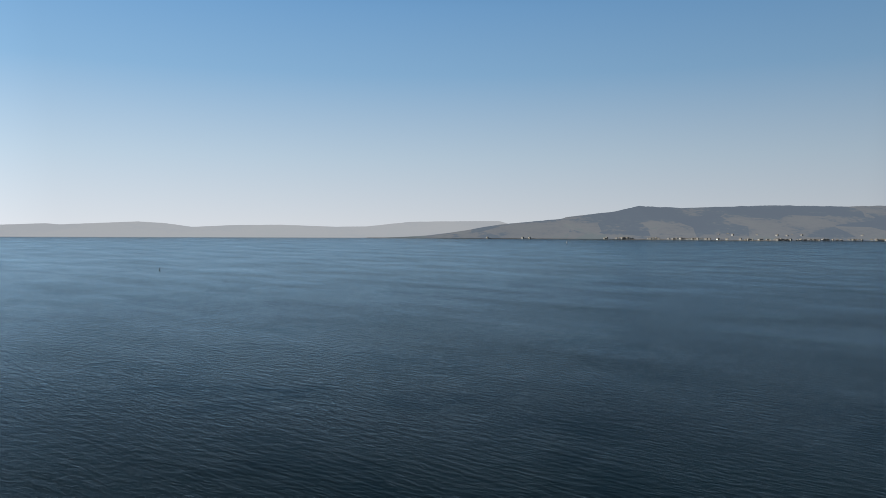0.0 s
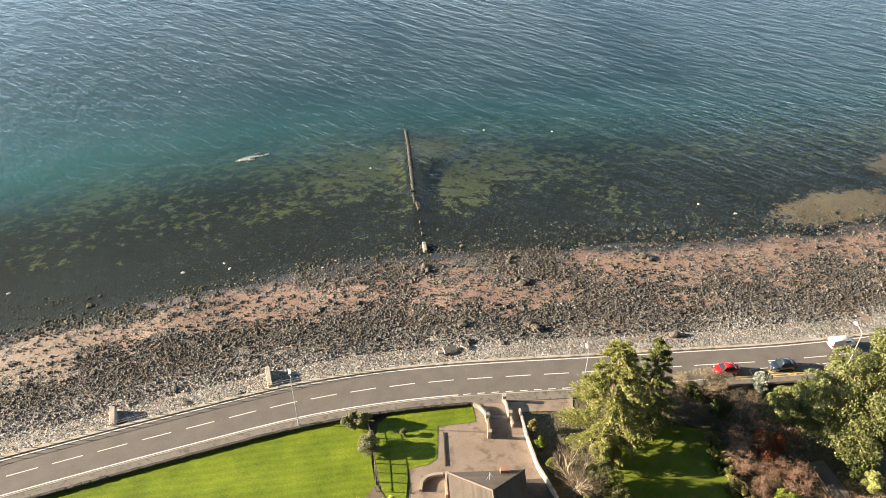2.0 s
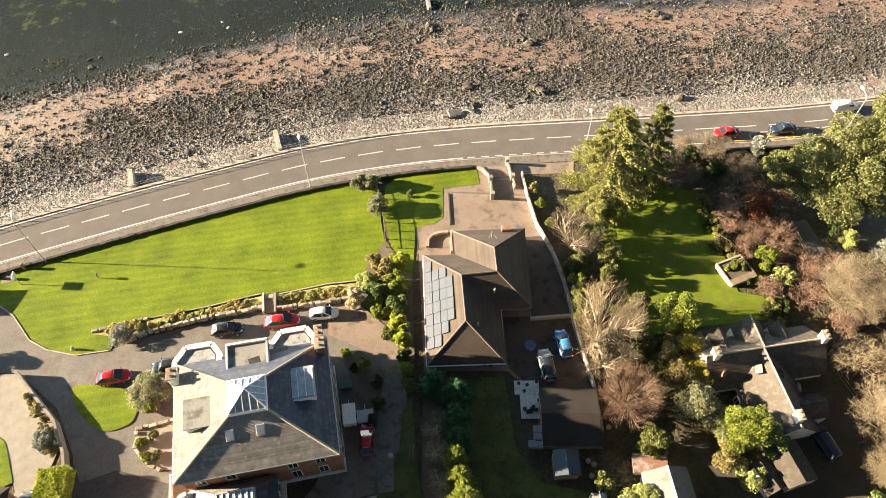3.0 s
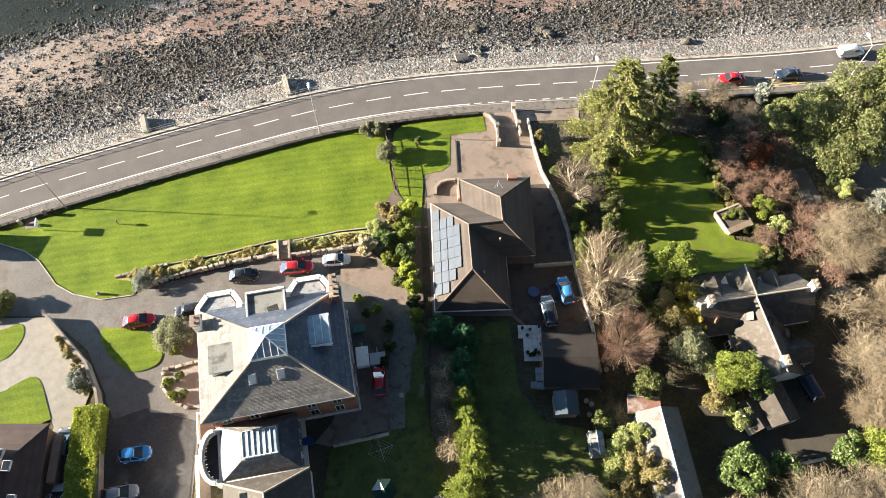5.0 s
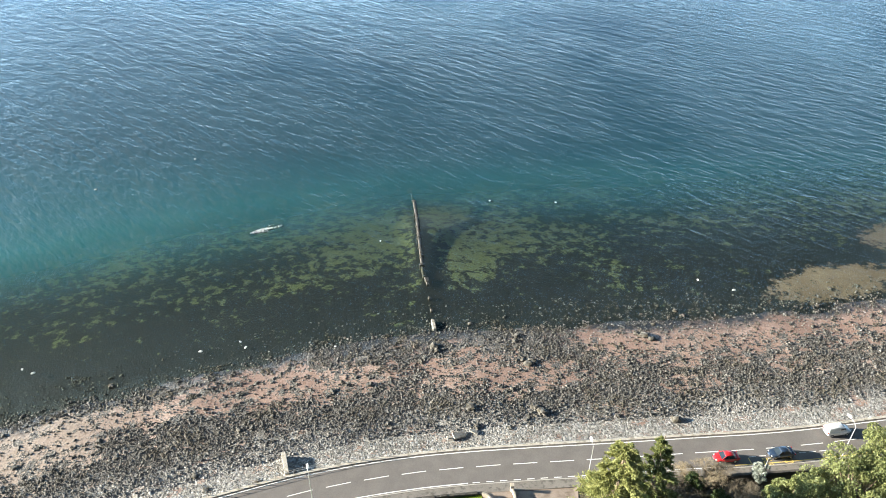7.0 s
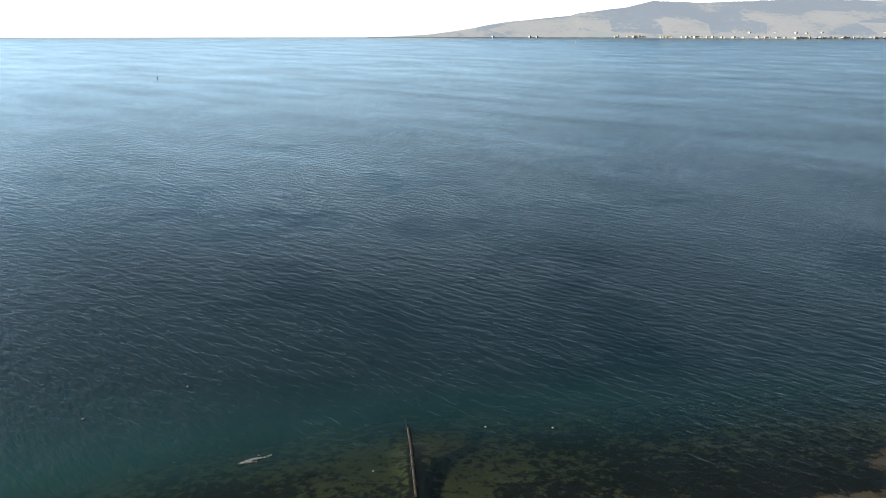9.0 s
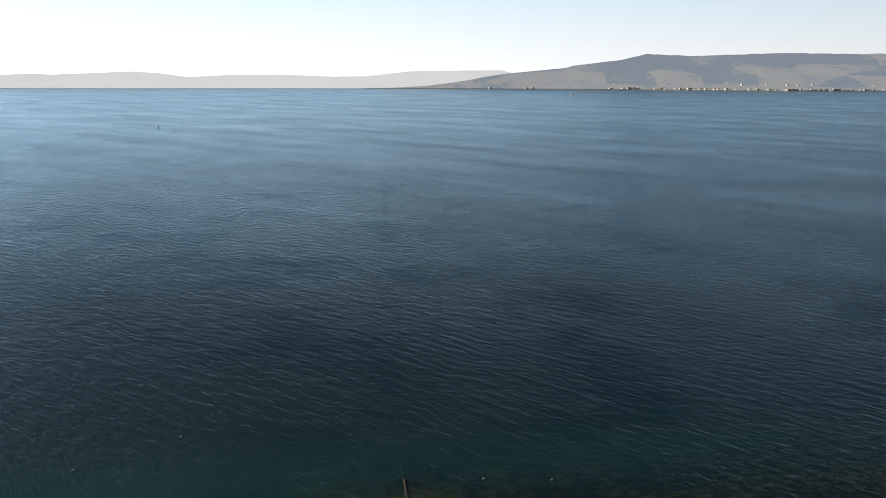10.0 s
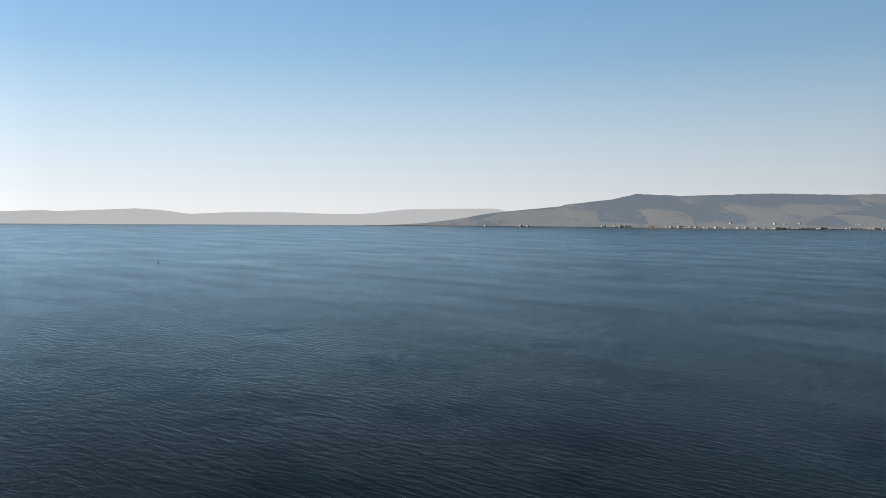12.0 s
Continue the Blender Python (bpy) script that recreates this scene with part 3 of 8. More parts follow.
# ---- far shore ----
def ridge(x):
    """Skyline height of the far shore."""
    far = np.interp(x, (-4000, -2845, -2506, -2411, -2091, -1902, -1720, -1544, -1280, -960, -602, -394, -240, -111, 111, 488, 552, 700, 1000),
                    (66, 75, 87, 80, 93, 101, 90, 66, 79, 82, 70, 73, 90, 104, 108, 112, 92, 70, 50))
    near = np.interp(x, (-300, 0, 300, 503, 899, 930, 1240, 1408, 1700, 2300, 2800, 3400, 4200), (0, 22, 60, 90, 128, 140, 176, 214, 202, 222, 216, 232, 240))
    return far, near


def hill_material(name, haze_part, haze, glow):
    """Woods, moor and fields as a far backdrop, with the haze painted in as emission."""
    m, nt, b = blank(name)
    co = nt.nodes.new("ShaderNodeTexCoord").outputs["Object"]
    mp = node(nt, "ShaderNodeMapping")
    mp.inputs["Scale"].default_value = (1.0, 0.5, 3.2)
    nt.links.new(co, mp.inputs["Vector"])
    n1 = noise_at(nt, mp.outputs[0], 0.0028, 2.0, 0.45)
    n2 = noise_at(nt, mp.outputs[0], 0.03, 4.0, 0.6)
    vor = node(nt, "ShaderNodeTexVoronoi", Scale=0.0042)
    nt.links.new(mp.outputs[0], vor.inputs["Vector"])
    tone = node(nt, "ShaderNodeRGBToBW")
    nt.links.new(vor.outputs["Color"], tone.inputs["Color"])
    f = calc(nt, "ADD", calc(nt, "MULTIPLY", n1, 0.52), calc(nt, "MULTIPLY", n2, 0.26))
    f = calc(nt, "ADD", f, calc(nt, "MULTIPLY", tone.outputs[0], 0.22))
    # forest along the tops, fields and moor lower down
    up_hill = nt.nodes.new("ShaderNodeSeparateXYZ")
    nt.links.new(co, up_hill.inputs[0])
    f = calc(nt, "ADD", f, calc(nt, "MULTIPLY_ADD", up_hill.outputs["Z"], -0.0009, 0.105))
    col = ramp(nt, f, [(0.44, (0.02, 0.033, 0.045)), (0.5, (0.035, 0.052, 0.055)), (0.54, (0.16, 0.13, 0.085)), (0.62, (0.21, 0.17, 0.11)), (0.68, (0.14, 0.15, 0.085))])
    nt.links.new(col, b.inputs["Base Color"])
    b.inputs["Roughness"].default_value = 1.0
    # emitted haze colour, plus the hill's own colour made to glow
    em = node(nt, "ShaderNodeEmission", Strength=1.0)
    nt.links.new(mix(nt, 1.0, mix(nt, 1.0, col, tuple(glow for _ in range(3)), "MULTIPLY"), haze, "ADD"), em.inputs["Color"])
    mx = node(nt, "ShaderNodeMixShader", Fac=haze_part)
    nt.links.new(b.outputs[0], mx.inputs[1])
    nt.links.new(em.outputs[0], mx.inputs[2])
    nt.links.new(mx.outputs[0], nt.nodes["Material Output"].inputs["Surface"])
    return m


def hill_sheet(name, which, shore_y, top_y, x0, x1, label, material):
    def height(x, y):
        t = np.clip((y - shore_y(x)) / (top_y - shore_y(x)), 0, 1)
        up = t ** 0.85
        top = ridge(x)[which]
        lumps = 1 + 0.10 * wave_sum(x, y, 0.008, 11) * np.sin(np.pi * t) + 0.012 * wave_sum(x, y, 0.05, 12) + 0.008 * wave_sum(x, y, 0.17, 14)
        return np.where(t > 0, top * up * lumps, -1.0)
    me = sheet_mesh(name, np.arange(x0, x1 + 1, 14.0), np.linspace(3990 if which else 4500, top_y, 40), height, lambda x, y, z: {})
    me.materials.append(material)
    return tagged(new(name, me), label, "hills", kind="structure")


def near_shore(x):
    return np.interp(x, (-500, 0, 1230, 2000, 4200), (4690, 4640, 4400, 4100, 4020))


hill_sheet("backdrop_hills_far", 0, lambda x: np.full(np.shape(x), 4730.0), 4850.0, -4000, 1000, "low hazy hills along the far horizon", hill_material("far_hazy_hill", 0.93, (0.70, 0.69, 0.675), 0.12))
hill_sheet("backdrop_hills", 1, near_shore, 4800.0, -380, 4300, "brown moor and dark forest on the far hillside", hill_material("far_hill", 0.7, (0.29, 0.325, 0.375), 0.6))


# ---- building helpers ----
def mesh_object(name, bm, material, parent=None, label=""):
    me = bpy.data.meshes.new(name)
    bm.normal_update()
    bm.to_mesh(me)
    bm.free()
    me.materials.append(material)
    ob = new(name, me)
    if parent is not None:
        ob.parent = parent
    if label:
        ob["label"] = label
    return ob


def part(name, bm, material, parent, label=""):
    return mesh_object(name, bm, material, parent, label)


def thing(name, label, category, m=None, group="", kind=""):
    ob = tagged(new(name), label, category, group, kind)
    if m is not None:
        ob.matrix_basis = m
    return ob


def add_box(bm, c, s, rz=0.0, bevel=0.0, tilt=None):
    m = Matrix.Translation(c) @ Matrix.Rotation(rz, 4, "Z")
    if tilt is not None:
        m = m @ tilt
    got = bmesh.ops.create_cube(bm, size=1.0, matrix=m @ Matrix.Diagonal((*s, 1)))
    if bevel:
        edges = list({e for v in got["verts"] for e in v.link_edges})
        bmesh.ops.bevel(bm, geom=edges, offset=bevel, segments=1, affect="EDGES", profile=0.5)
    return bm


def box(c, s, rz=0.0, bevel=0.0, tilt=None):
    return add_box(bmesh.new(), c, s, rz, bevel, tilt)


def add_tube(bm, pts, radii, sides=8, caps=True):
    rings = []
    for i, p in enumerate(pts):
        p = Vector(p)
        d = (Vector(pts[min(i + 1, len(pts) - 1)]) - Vector(pts[max(i - 1, 0)])).normalized()
        a = d.orthogonal().normalized()
        b = d.cross(a)
        rings.append([bm.verts.new(p + (a * math.cos(k * 2 * math.pi / sides) + b * math.sin(k * 2 * math.pi / sides)) * radii[i]) for k in range(sides)])
    for r0, r1 in zip(rings, rings[1:]):
        for k in range(sides):
            bm.faces.new((r0[k], r0[(k + 1) % sides], r1[(k + 1) % sides], r1[k]))
    if caps:
        bm.faces.new(rings[0][::-1])
        bm.faces.new(rings[-1])
    return bm


def tube(pts, radii, sides=8):
    return add_tube(bmesh.new(), pts, radii, sides)


def add_prism(bm, pts, z0, z1):
    lo = [bm.verts.new((x, y, z0 if isinstance(z0, (int, float)) else z0(x, y))) for x, y in pts]
    hi = [bm.verts.new((x, y, z1 if isinstance(z1, (int, float)) else z1(x, y))) for x, y in pts]
    n = len(pts)
    for i in range(n):
        bm.faces.new((lo[i], lo[(i + 1) % n], hi[(i + 1) % n], hi[i]))
    bm.faces.new(lo[::-1])
    bm.faces.new(hi)
    bmesh.ops.recalc_face_normals(bm, faces=bm.faces[:])
    return bm


def prism(pts, z0, z1):
    return add_prism(bmesh.new(), pts, z0, z1)


def add_strip(bm, line, z0, z1, w):
    """A wall or kerb of width w along a line of (x, y) points."""
    n = len(line)
    left, right = [], []
    for i in range(n):
        a, b = Vector(line[max(i - 1, 0)]), Vector(line[min(i + 1, n - 1)])
        d = (b - a).normalized()
        nrm = Vector((-d.y, d.x)) * w / 2
        left.append(Vector(line[i]) + nrm)
        right.append(Vector(line[i]) - nrm)
    ht = (lambda z, p: z(p.x, p.y)) if callable(z0) else (lambda z, p: z)
    rows = []
    for l, r in zip(left, right):
        rows.append([bm.verts.new((l.x, l.y, ht(z0, l))), bm.verts.new((l.x, l.y, ht(z1, l))), bm.verts.new((r.x, r.y, ht(z1, r))), bm.verts.new((r.x, r.y, ht(z0, r)))])
    for a, b in zip(rows, rows[1:]):
        for k in range(4):
            bm.faces.new((a[k], a[(k + 1) % 4], b[(k + 1) % 4], b[k]))
    bm.faces.new(rows[0])
    bm.faces.new(rows[-1][::-1])
    bmesh.ops.recalc_face_normals(bm, faces=bm.faces[:])
    return bm


def strip(line, z0, z1, w):
    return add_strip(bmesh.new(), line, z0, z1, w)


from mathutils import geometry


def region(name, outline, material, lift, label, category="ground", grid=2.5):
    """A sheet of grass or paving that follows the ground inside an outline."""
    pts = [Vector(p) for p in outline]
    xs, ys = [p.x for p in pts], [p.y for p in pts]
    ring = []
    for a, b in zip(pts, pts[1:] + pts[:1]):
        k = max(1, int((b - a).length / grid))
        ring += [a.lerp(b, i / k) for i in range(k)]
    inner = [Vector((x, y)) for x in np.arange(min(xs) + 0.7, max(xs), grid) for y in np.arange(min(ys) + 0.7, max(ys), grid)]
    n = len(ring)
    vs, _, fs, _, _, _ = geometry.delaunay_2d_cdt(ring + inner, [(i, (i + 1) % n) for i in range(n)], [list(range(n))], 1, 1e-4)
    me = bpy.data.meshes.new(name)
    top = [(v.x, v.y, gz(v.x, v.y) + lift) for v in vs]
    me.from_pydata(top, [], fs)
    me.materials.append(material)
    return tagged(new(name, me), label, category, kind="structure")


def along(x0, x1, off, step=1.5):
    """Points along the road at an offset from its middle, seaward positive."""
    out = []
    for x in np.arange(x0, x1 + 0.01, step):
        d = Vector((1.0, float(road_y(x + 0.5) - road_y(x - 0.5)))).normalized()
        out.append((x - d.y * off, float(road_y(x)) + d.x * off))
    return out


def road_frame(x):
    d = Vector((1.0, float(road_y(x + 0.5) - road_y(x - 0.5)))).normalized()
    return math.atan2(d.y, d.x), Vector((-d.y, d.x))


# ---- road ----
road = tagged(mesh_object("road", strip(along(-140, 140, 0.0), 2.5, 2.86, 6.7), asphalt), "worn brown-grey asphalt coast road", "road", kind="structure")
mesh_object("edge_line", strip(along(-140, 140, 3.02), 2.855, 2.866, 0.15), white_line, road)
mesh_object("edge_line", strip(along(-140, 4.5, -3.05), 2.855, 2.866, 0.16), white_line, road)
mesh_object("edge_line", strip(along(28.0, 47.0, -3.05), 2.855, 2.866, 0.14), white_line, road)
mesh_object("yellow_line", strip(along(47.0, 75.0, -2.9), 2.855, 2.866, 0.14), yellow_line, road)
dash_bm = box((0, 0, 0), (3.9, 0.13, 0.012))
dash_me = bpy.data.meshes.new("centre_dash")
dash_bm.to_mesh(dash_me)
dash_bm.free()
dash_me.materials.append(white_line)
starts = [-34.8]
while starts[0] > -128:
    starts.insert(0, starts[0] - (5.98 - 0.018 * min(max(-34.8 - starts[0], 0), 25)) * math.cos(road_frame(starts[0])[0]))
while starts[-1] < 128:
    starts.append(starts[-1] + 5.98 * math.cos(road_frame(starts[-1])[0]))
for x in starts:
    turn, nrm = road_frame(x)
    d = new("centre_dash", dash_me)
    d.parent = road
    d.matrix_basis = Matrix.Translation((x + 1.95 * math.cos(turn), float(road_y(x + 1.95 * math.cos(turn))), 2.863)) @ Matrix.Rotation(turn, 4, "Z")
give_bm = box((0, 0, 0), (1.15, 0.13, 0.012))
give_me = bpy.data.meshes.new("edge_dash")
give_bm.to_mesh(give_me)
give_bm.free()
give_me.materials.append(white_line)
for k in range(10):
    x = 5.6 + 2.15 * k
    turn, nrm = road_frame(x)
    d = new("edge_dash", give_me)
    d.parent = road
    d.matrix_basis = Matrix.Translation((x, float(road_y(x)) - 3.05, 2.863)) @ Matrix.Rotation(turn, 4, "Z")
pavement = tagged(mesh_object("pavement", strip(along(-140, 140, -4.25), 2.6, 2.95, 1.7), pave), "narrow worn concrete pavement beside the road", "pavement", kind="structure")
kerb_bm = box((0, 0, 0), (1.92, 0.16, 0.3), 0, 0.02)
kerb_me = bpy.data.meshes.new("kerbstone")
kerb_bm.to_mesh(kerb_me)
kerb_bm.free()
kerb_me.materials.append(kerb_mat)
for k in range(80):
    x = -74 + 1.9 * k
    turn, nrm = road_frame(x)
    ob = new("kerbstone", kerb_me)
    ob.parent = pavement
    ob.matrix_basis = Matrix.Translation((x + 3.43 * math.sin(turn), float(road_y(x)) - 3.43 * math.cos(turn), 2.82)) @ Matrix.Rotation(turn, 4, "Z")
sea_wall = tagged(mesh_object("sea_wall", strip(along(-140, 140, 3.62), 1.0, 2.95, 0.46), concrete), "low concrete sea wall edging the road", "wall", kind="structure")

# ---- lawns, drives and beds ----
def rounded(outline, times=2):
    """The same outline with its corners cut round."""
    for _ in range(times):
        outline = [(a[0] * (1 - f) + b[0] * f, a[1] * (1 - f) + b[1] * f) for a, b in zip(outline, outline[1:] + outline[:1]) for f in (0.25, 0.75)]
    return outline


region("forecourt", [(-74.1, 54.6), (-67.5, 56.6), (-62.4, 56.1), (-58.4, 54.6), (-55.9, 53.0), (-54.2, 51.1), (-52.5, 49.3), (-49.8, 47.8), (-45.7, 47.0), (-41.3, 47.7), (-38.5, 49.1),
        (-26.7, 52.5), (-22.2, 53.5), (-10.5, 54.5), (-6.5, 50.8), (-3.5, 45.7), (-3.4, 37.9), (-4.8, 28.6), (-6.9, 28.5), (-10.1, 30.7), (-12.0, 41.0), (-14.0, 49.2), (-31.6, 44.3),
        (-29.7, 32.2), (-29.4, 21.5), (-28.9, 8.0), (-38.3, 8.0), (-42.0, 33.6), (-45.8, 39.7), (-52.4, 44.6), (-58.8, 44.7), (-85.0, 44.9), (-85.0, 52.0)],
       tarmac, 0.05, "worn tarmac forecourt and drive", "drive")
region("lawn_villa", [(-66.4, 58.2), (-63.5, 59.4), (-55.2, 62.1), (-40.5, 67.2), (-22.4, 73.5), (-16.7, 75.0), (-11.7, 75.9), (-8.8, 75.9), (-7.8, 68.1), (-6.8, 63.0), (-10.3, 57.7), (-14.6, 57.2),
        (-23.2, 55.8), (-30.1, 53.9), (-37.6, 52.1), (-41.1, 50.4), (-41.4, 47.8), (-45.8, 47.1), (-49.8, 48.0), (-52.6, 49.5), (-54.2, 51.3), (-56.0, 53.2), (-58.4, 54.8), (-62.5, 56.2),
        (-80.0, 56.8), (-80.0, 52.5)][:24], lawn_mat, 0.09, "bright mown lawn with faint mowing stripes", "lawn")
region("lawn_bungalow", [(-7.4, 75.2), (-5.5, 77.2), (6.3, 78.6), (6.7, 75.3), (1.2, 74.5), (1.1, 68.8), (0.1, 67.8), (-2.8, 67.0), (-3.1, 58.1), (-5.2, 58.1), (-6.5, 65.0), (-7.7, 70.2)],
       lawn_mat, 0.09, "small mown front lawn", "lawn")
region("drive_bungalow", [(5.9, 80.0), (21.5, 80.9), (21.0, 77.4), (13.3, 77.2), (14.4, 69.0), (17.4, 59.8), (19.3, 44.0), (19.5, 34.1), (12.3, 34.1), (12.1, 40.9), (8.9, 44.0), (-1.4, 44.1), (-2.3, 62.0),
        (-2.8, 67.0), (0.1, 67.8), (1.1, 68.8), (1.2, 74.5), (6.7, 75.3)], brown_paving, 0.06, "brown paved drive round the bungalow", "drive")
# sheet laid where the roof's shadow falls, the shade painted in
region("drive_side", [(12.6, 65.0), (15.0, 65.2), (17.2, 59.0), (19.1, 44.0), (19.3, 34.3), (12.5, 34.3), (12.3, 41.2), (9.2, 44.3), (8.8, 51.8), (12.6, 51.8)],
       side_drive_shade, 0.13, "side drive with the bungalow's shadow in its colour", "drive")
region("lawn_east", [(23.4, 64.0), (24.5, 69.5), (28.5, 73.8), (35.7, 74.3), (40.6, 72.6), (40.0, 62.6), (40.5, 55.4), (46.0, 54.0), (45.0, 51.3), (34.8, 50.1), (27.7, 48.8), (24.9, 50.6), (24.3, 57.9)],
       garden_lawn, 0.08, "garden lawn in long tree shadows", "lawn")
region("lawn_back", [(3.3, 42.8), (8.5, 43.4), (9.4, 34.1), (12.1, 30.2), (17.5, 29.2), (19.7, 24.5), (18.0, 12.0), (4.0, 12.0), (4.0, 27.2), (3.5, 33.4)], shaded_lawn, 0.08, "shaded back lawn", "lawn")
region("lawn_villa_back", [(-13.6, 26.9), (-6.5, 28.9), (-4.3, 37.9), (-2.9, 40.9), (-1.7, 29.3), (0.3, 23.9), (-1.0, 20.1), (-1.7, 8.0), (-14.5, 8.0), (-14.0, 22.7)], shaded_lawn, 0.08, "shaded lawn behind the villa", "lawn")
# covers the hedge's shadow on the drive, which its dark colour deepens
region("drive_south", [(-42.0, 33.2), (-40.4, 30.6), (-36.6, 32.0), (-33.6, 31.2), (-30.2, 30.4), (-29.7, 21.5), (-29.2, 8.2), (-38.2, 8.2)], hedge_shade_tarmac, 0.1, "patched tarmac beside the wing, the hedge's shadow in its colour", "drive")
region("drive_arm", [(-14.0, 53.9), (-10.5, 54.4), (-6.6, 50.7), (-3.6, 45.6), (-3.6, 40.0), (-5.2, 43.4), (-8.6, 46.9), (-13.8, 49.4)], brown_paving, 0.09, "brown surface at the end of the forecourt", "drive")
region("court_villa", [(-15.6, 27.6), (-13.6, 27.2), (-6.9, 29.2), (-6.9, 33.5), (-6.9, 37.6), (-10.6, 39.5), (-11.2, 36.0), (-13.8, 29.9)], brown_paving, 0.1, "brown paved court in the villa's shade", "paving")
region("path_villa", [(-6.9, 37.9), (-6.6, 40.9), (-6.2, 44.0), (-3.9, 44.0), (-4.0, 39.4), (-4.2, 34.2), (-4.8, 33.5), (-4.7, 29.4), (-6.4, 29.2), (-6.9, 33.5)], pave, 0.14, "worn concrete path beside the villa", "path")
region("gravel_yard", [(-80.0, 44.0), (-55.7, 44.4), (-52.4, 44.4), (-45.8, 38.2), (-43.9, 35.1), (-44.4, 30.8), (-44.0, 14.0), (-47.3, 14.0), (-47.5, 29.7), (-50.2, 34.4), (-51.4, 36.1), (-53.9, 33.7), (-57.7, 32.3), (-80.0, 34.0)],
       gravel_mat, 0.11, "pale gravel yard", "drive")
region("lawn_yard", rounded([(-70.0, 30.9), (-55.4, 33.8), (-53.7, 35.3), (-51.2, 36.6), (-49.0, 32.6), (-47.5, 29.5), (-70.0, 29.5)]), lawn_mat, 0.16, "corner of lawn in the gravel yard", "lawn")
region("lawn_verge", rounded([(-72.0, 40.7), (-58.1, 42.3), (-55.4, 44.0), (-54.4, 41.4), (-56.6, 37.4), (-72.0, 35.3)]), lawn_mat, 0.16, "grass verge beside the gravel", "lawn")
region("lawn_island", rounded([(-45.1, 42.3), (-43.9, 43.0), (-37.1, 42.2), (-35.4, 38.0), (-38.6, 36.4), (-40.6, 37.1), (-42.9, 38.9)]), lawn_mat, 0.13, "grass island in the forecourt", "lawn")
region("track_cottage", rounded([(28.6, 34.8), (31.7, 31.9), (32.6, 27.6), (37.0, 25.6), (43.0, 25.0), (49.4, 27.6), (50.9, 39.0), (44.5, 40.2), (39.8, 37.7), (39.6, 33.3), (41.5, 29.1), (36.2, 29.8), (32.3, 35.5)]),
       shaded_track, 0.05, "shaded tarmac track beside the cottage", "drive")
region("drive_east", [(57.5, 66.5), (66.3, 71.6), (80.0, 74.0), (80.0, 64.0), (66.9, 63.4), (62.7, 61.4), (59.8, 62.4)], tarmac, 0.05, "dark tarmac drive between shrubs", "drive")
region("path_east", [(50.9, 67.3), (53.4, 67.8), (54.4, 62.5), (53.6, 60.3), (51.6, 60.8)], tarmac, 0.05, "narrow tarmac path", "path")
soil_bed = surface("garden_soil", (0.07, 0.056, 0.042), (0.17, 0.138, 0.102), 1.5, 0.95, 0.6)
bed_grass = surface("dry_bed_growth", (0.21, 0.19, 0.065), (0.44, 0.39, 0.16), 1.6, 0.95, 0.7, stain=(0.14, 0.16, 0.04))
region("flower_bed", [(-44.6, 50.0), (-37.6, 52.0), (-30.0, 53.6), (-23.2, 55.5), (-22.6, 53.8), (-26.8, 52.9), (-37.2, 50.3), (-39.7, 49.3)], bed_grass, 0.16, "dry grassy flower bed above a stone edging", "flower bed", 1.0)
region("flower_bed", [(-21.2, 55.5), (-14.6, 57.0), (-10.6, 57.4), (-10.6, 55.2), (-20.6, 53.6)], bed_grass, 0.16, "dry grassy flower bed above a stone edging", "flower bed", 1.0)
region("shrub_bed", [(-7.7, 63.5), (-6.9, 64.5), (-3.1, 58.1), (-2.6, 45.7), (-3.7, 45.3), (-6.5, 50.8), (-10.1, 54.5), (-10.6, 57.5)], soil_bed, 0.14, "soil bed under the shrubbery", "flower bed", 1.5)
region("border_villa", rounded([(-11.6, 47.6), (-8.6, 46.6), (-5.8, 43.4), (-5.3, 36.5), (-7.0, 36.5), (-9.0, 39.0), (-10.8, 43.5)]), soil_bed, 0.12, "soil border beside the villa", "flower bed", 1.5)
region("yard_wood", [(-1.5, 44.0), (3.3, 43.0), (3.6, 30.0), (4.2, 16.0), (0.0, 16.0), (0.3, 24.0), (-1.6, 30.0)], soil_bed, 0.1, "leaf-strewn soil under the conifer row", "flower bed", 2.0)

tagged(mesh_object("kerb_lawn", strip([(-41.5, 47.6), (-45.8, 46.95), (-49.8, 47.85), (-52.6, 49.35), (-54.2, 51.15), (-56.0, 53.1), (-58.4, 54.7), (-62.5, 56.1), (-66.0, 57.9)], lambda x, y: gz(x, y) - 0.1, lambda x, y: gz(x, y) + 0.17, 0.14), concrete), "thin concrete kerb between lawn and forecourt", "kerb", kind="structure")

# ---- garden walls ----
def wall_line(name, line, height, width, material, label, low=0.3):
    return tagged(mesh_object(name, strip(line, lambda x, y: gz(x, y) - low, lambda x, y: gz(x, y) + height, width), material), label, "wall", kind="structure")


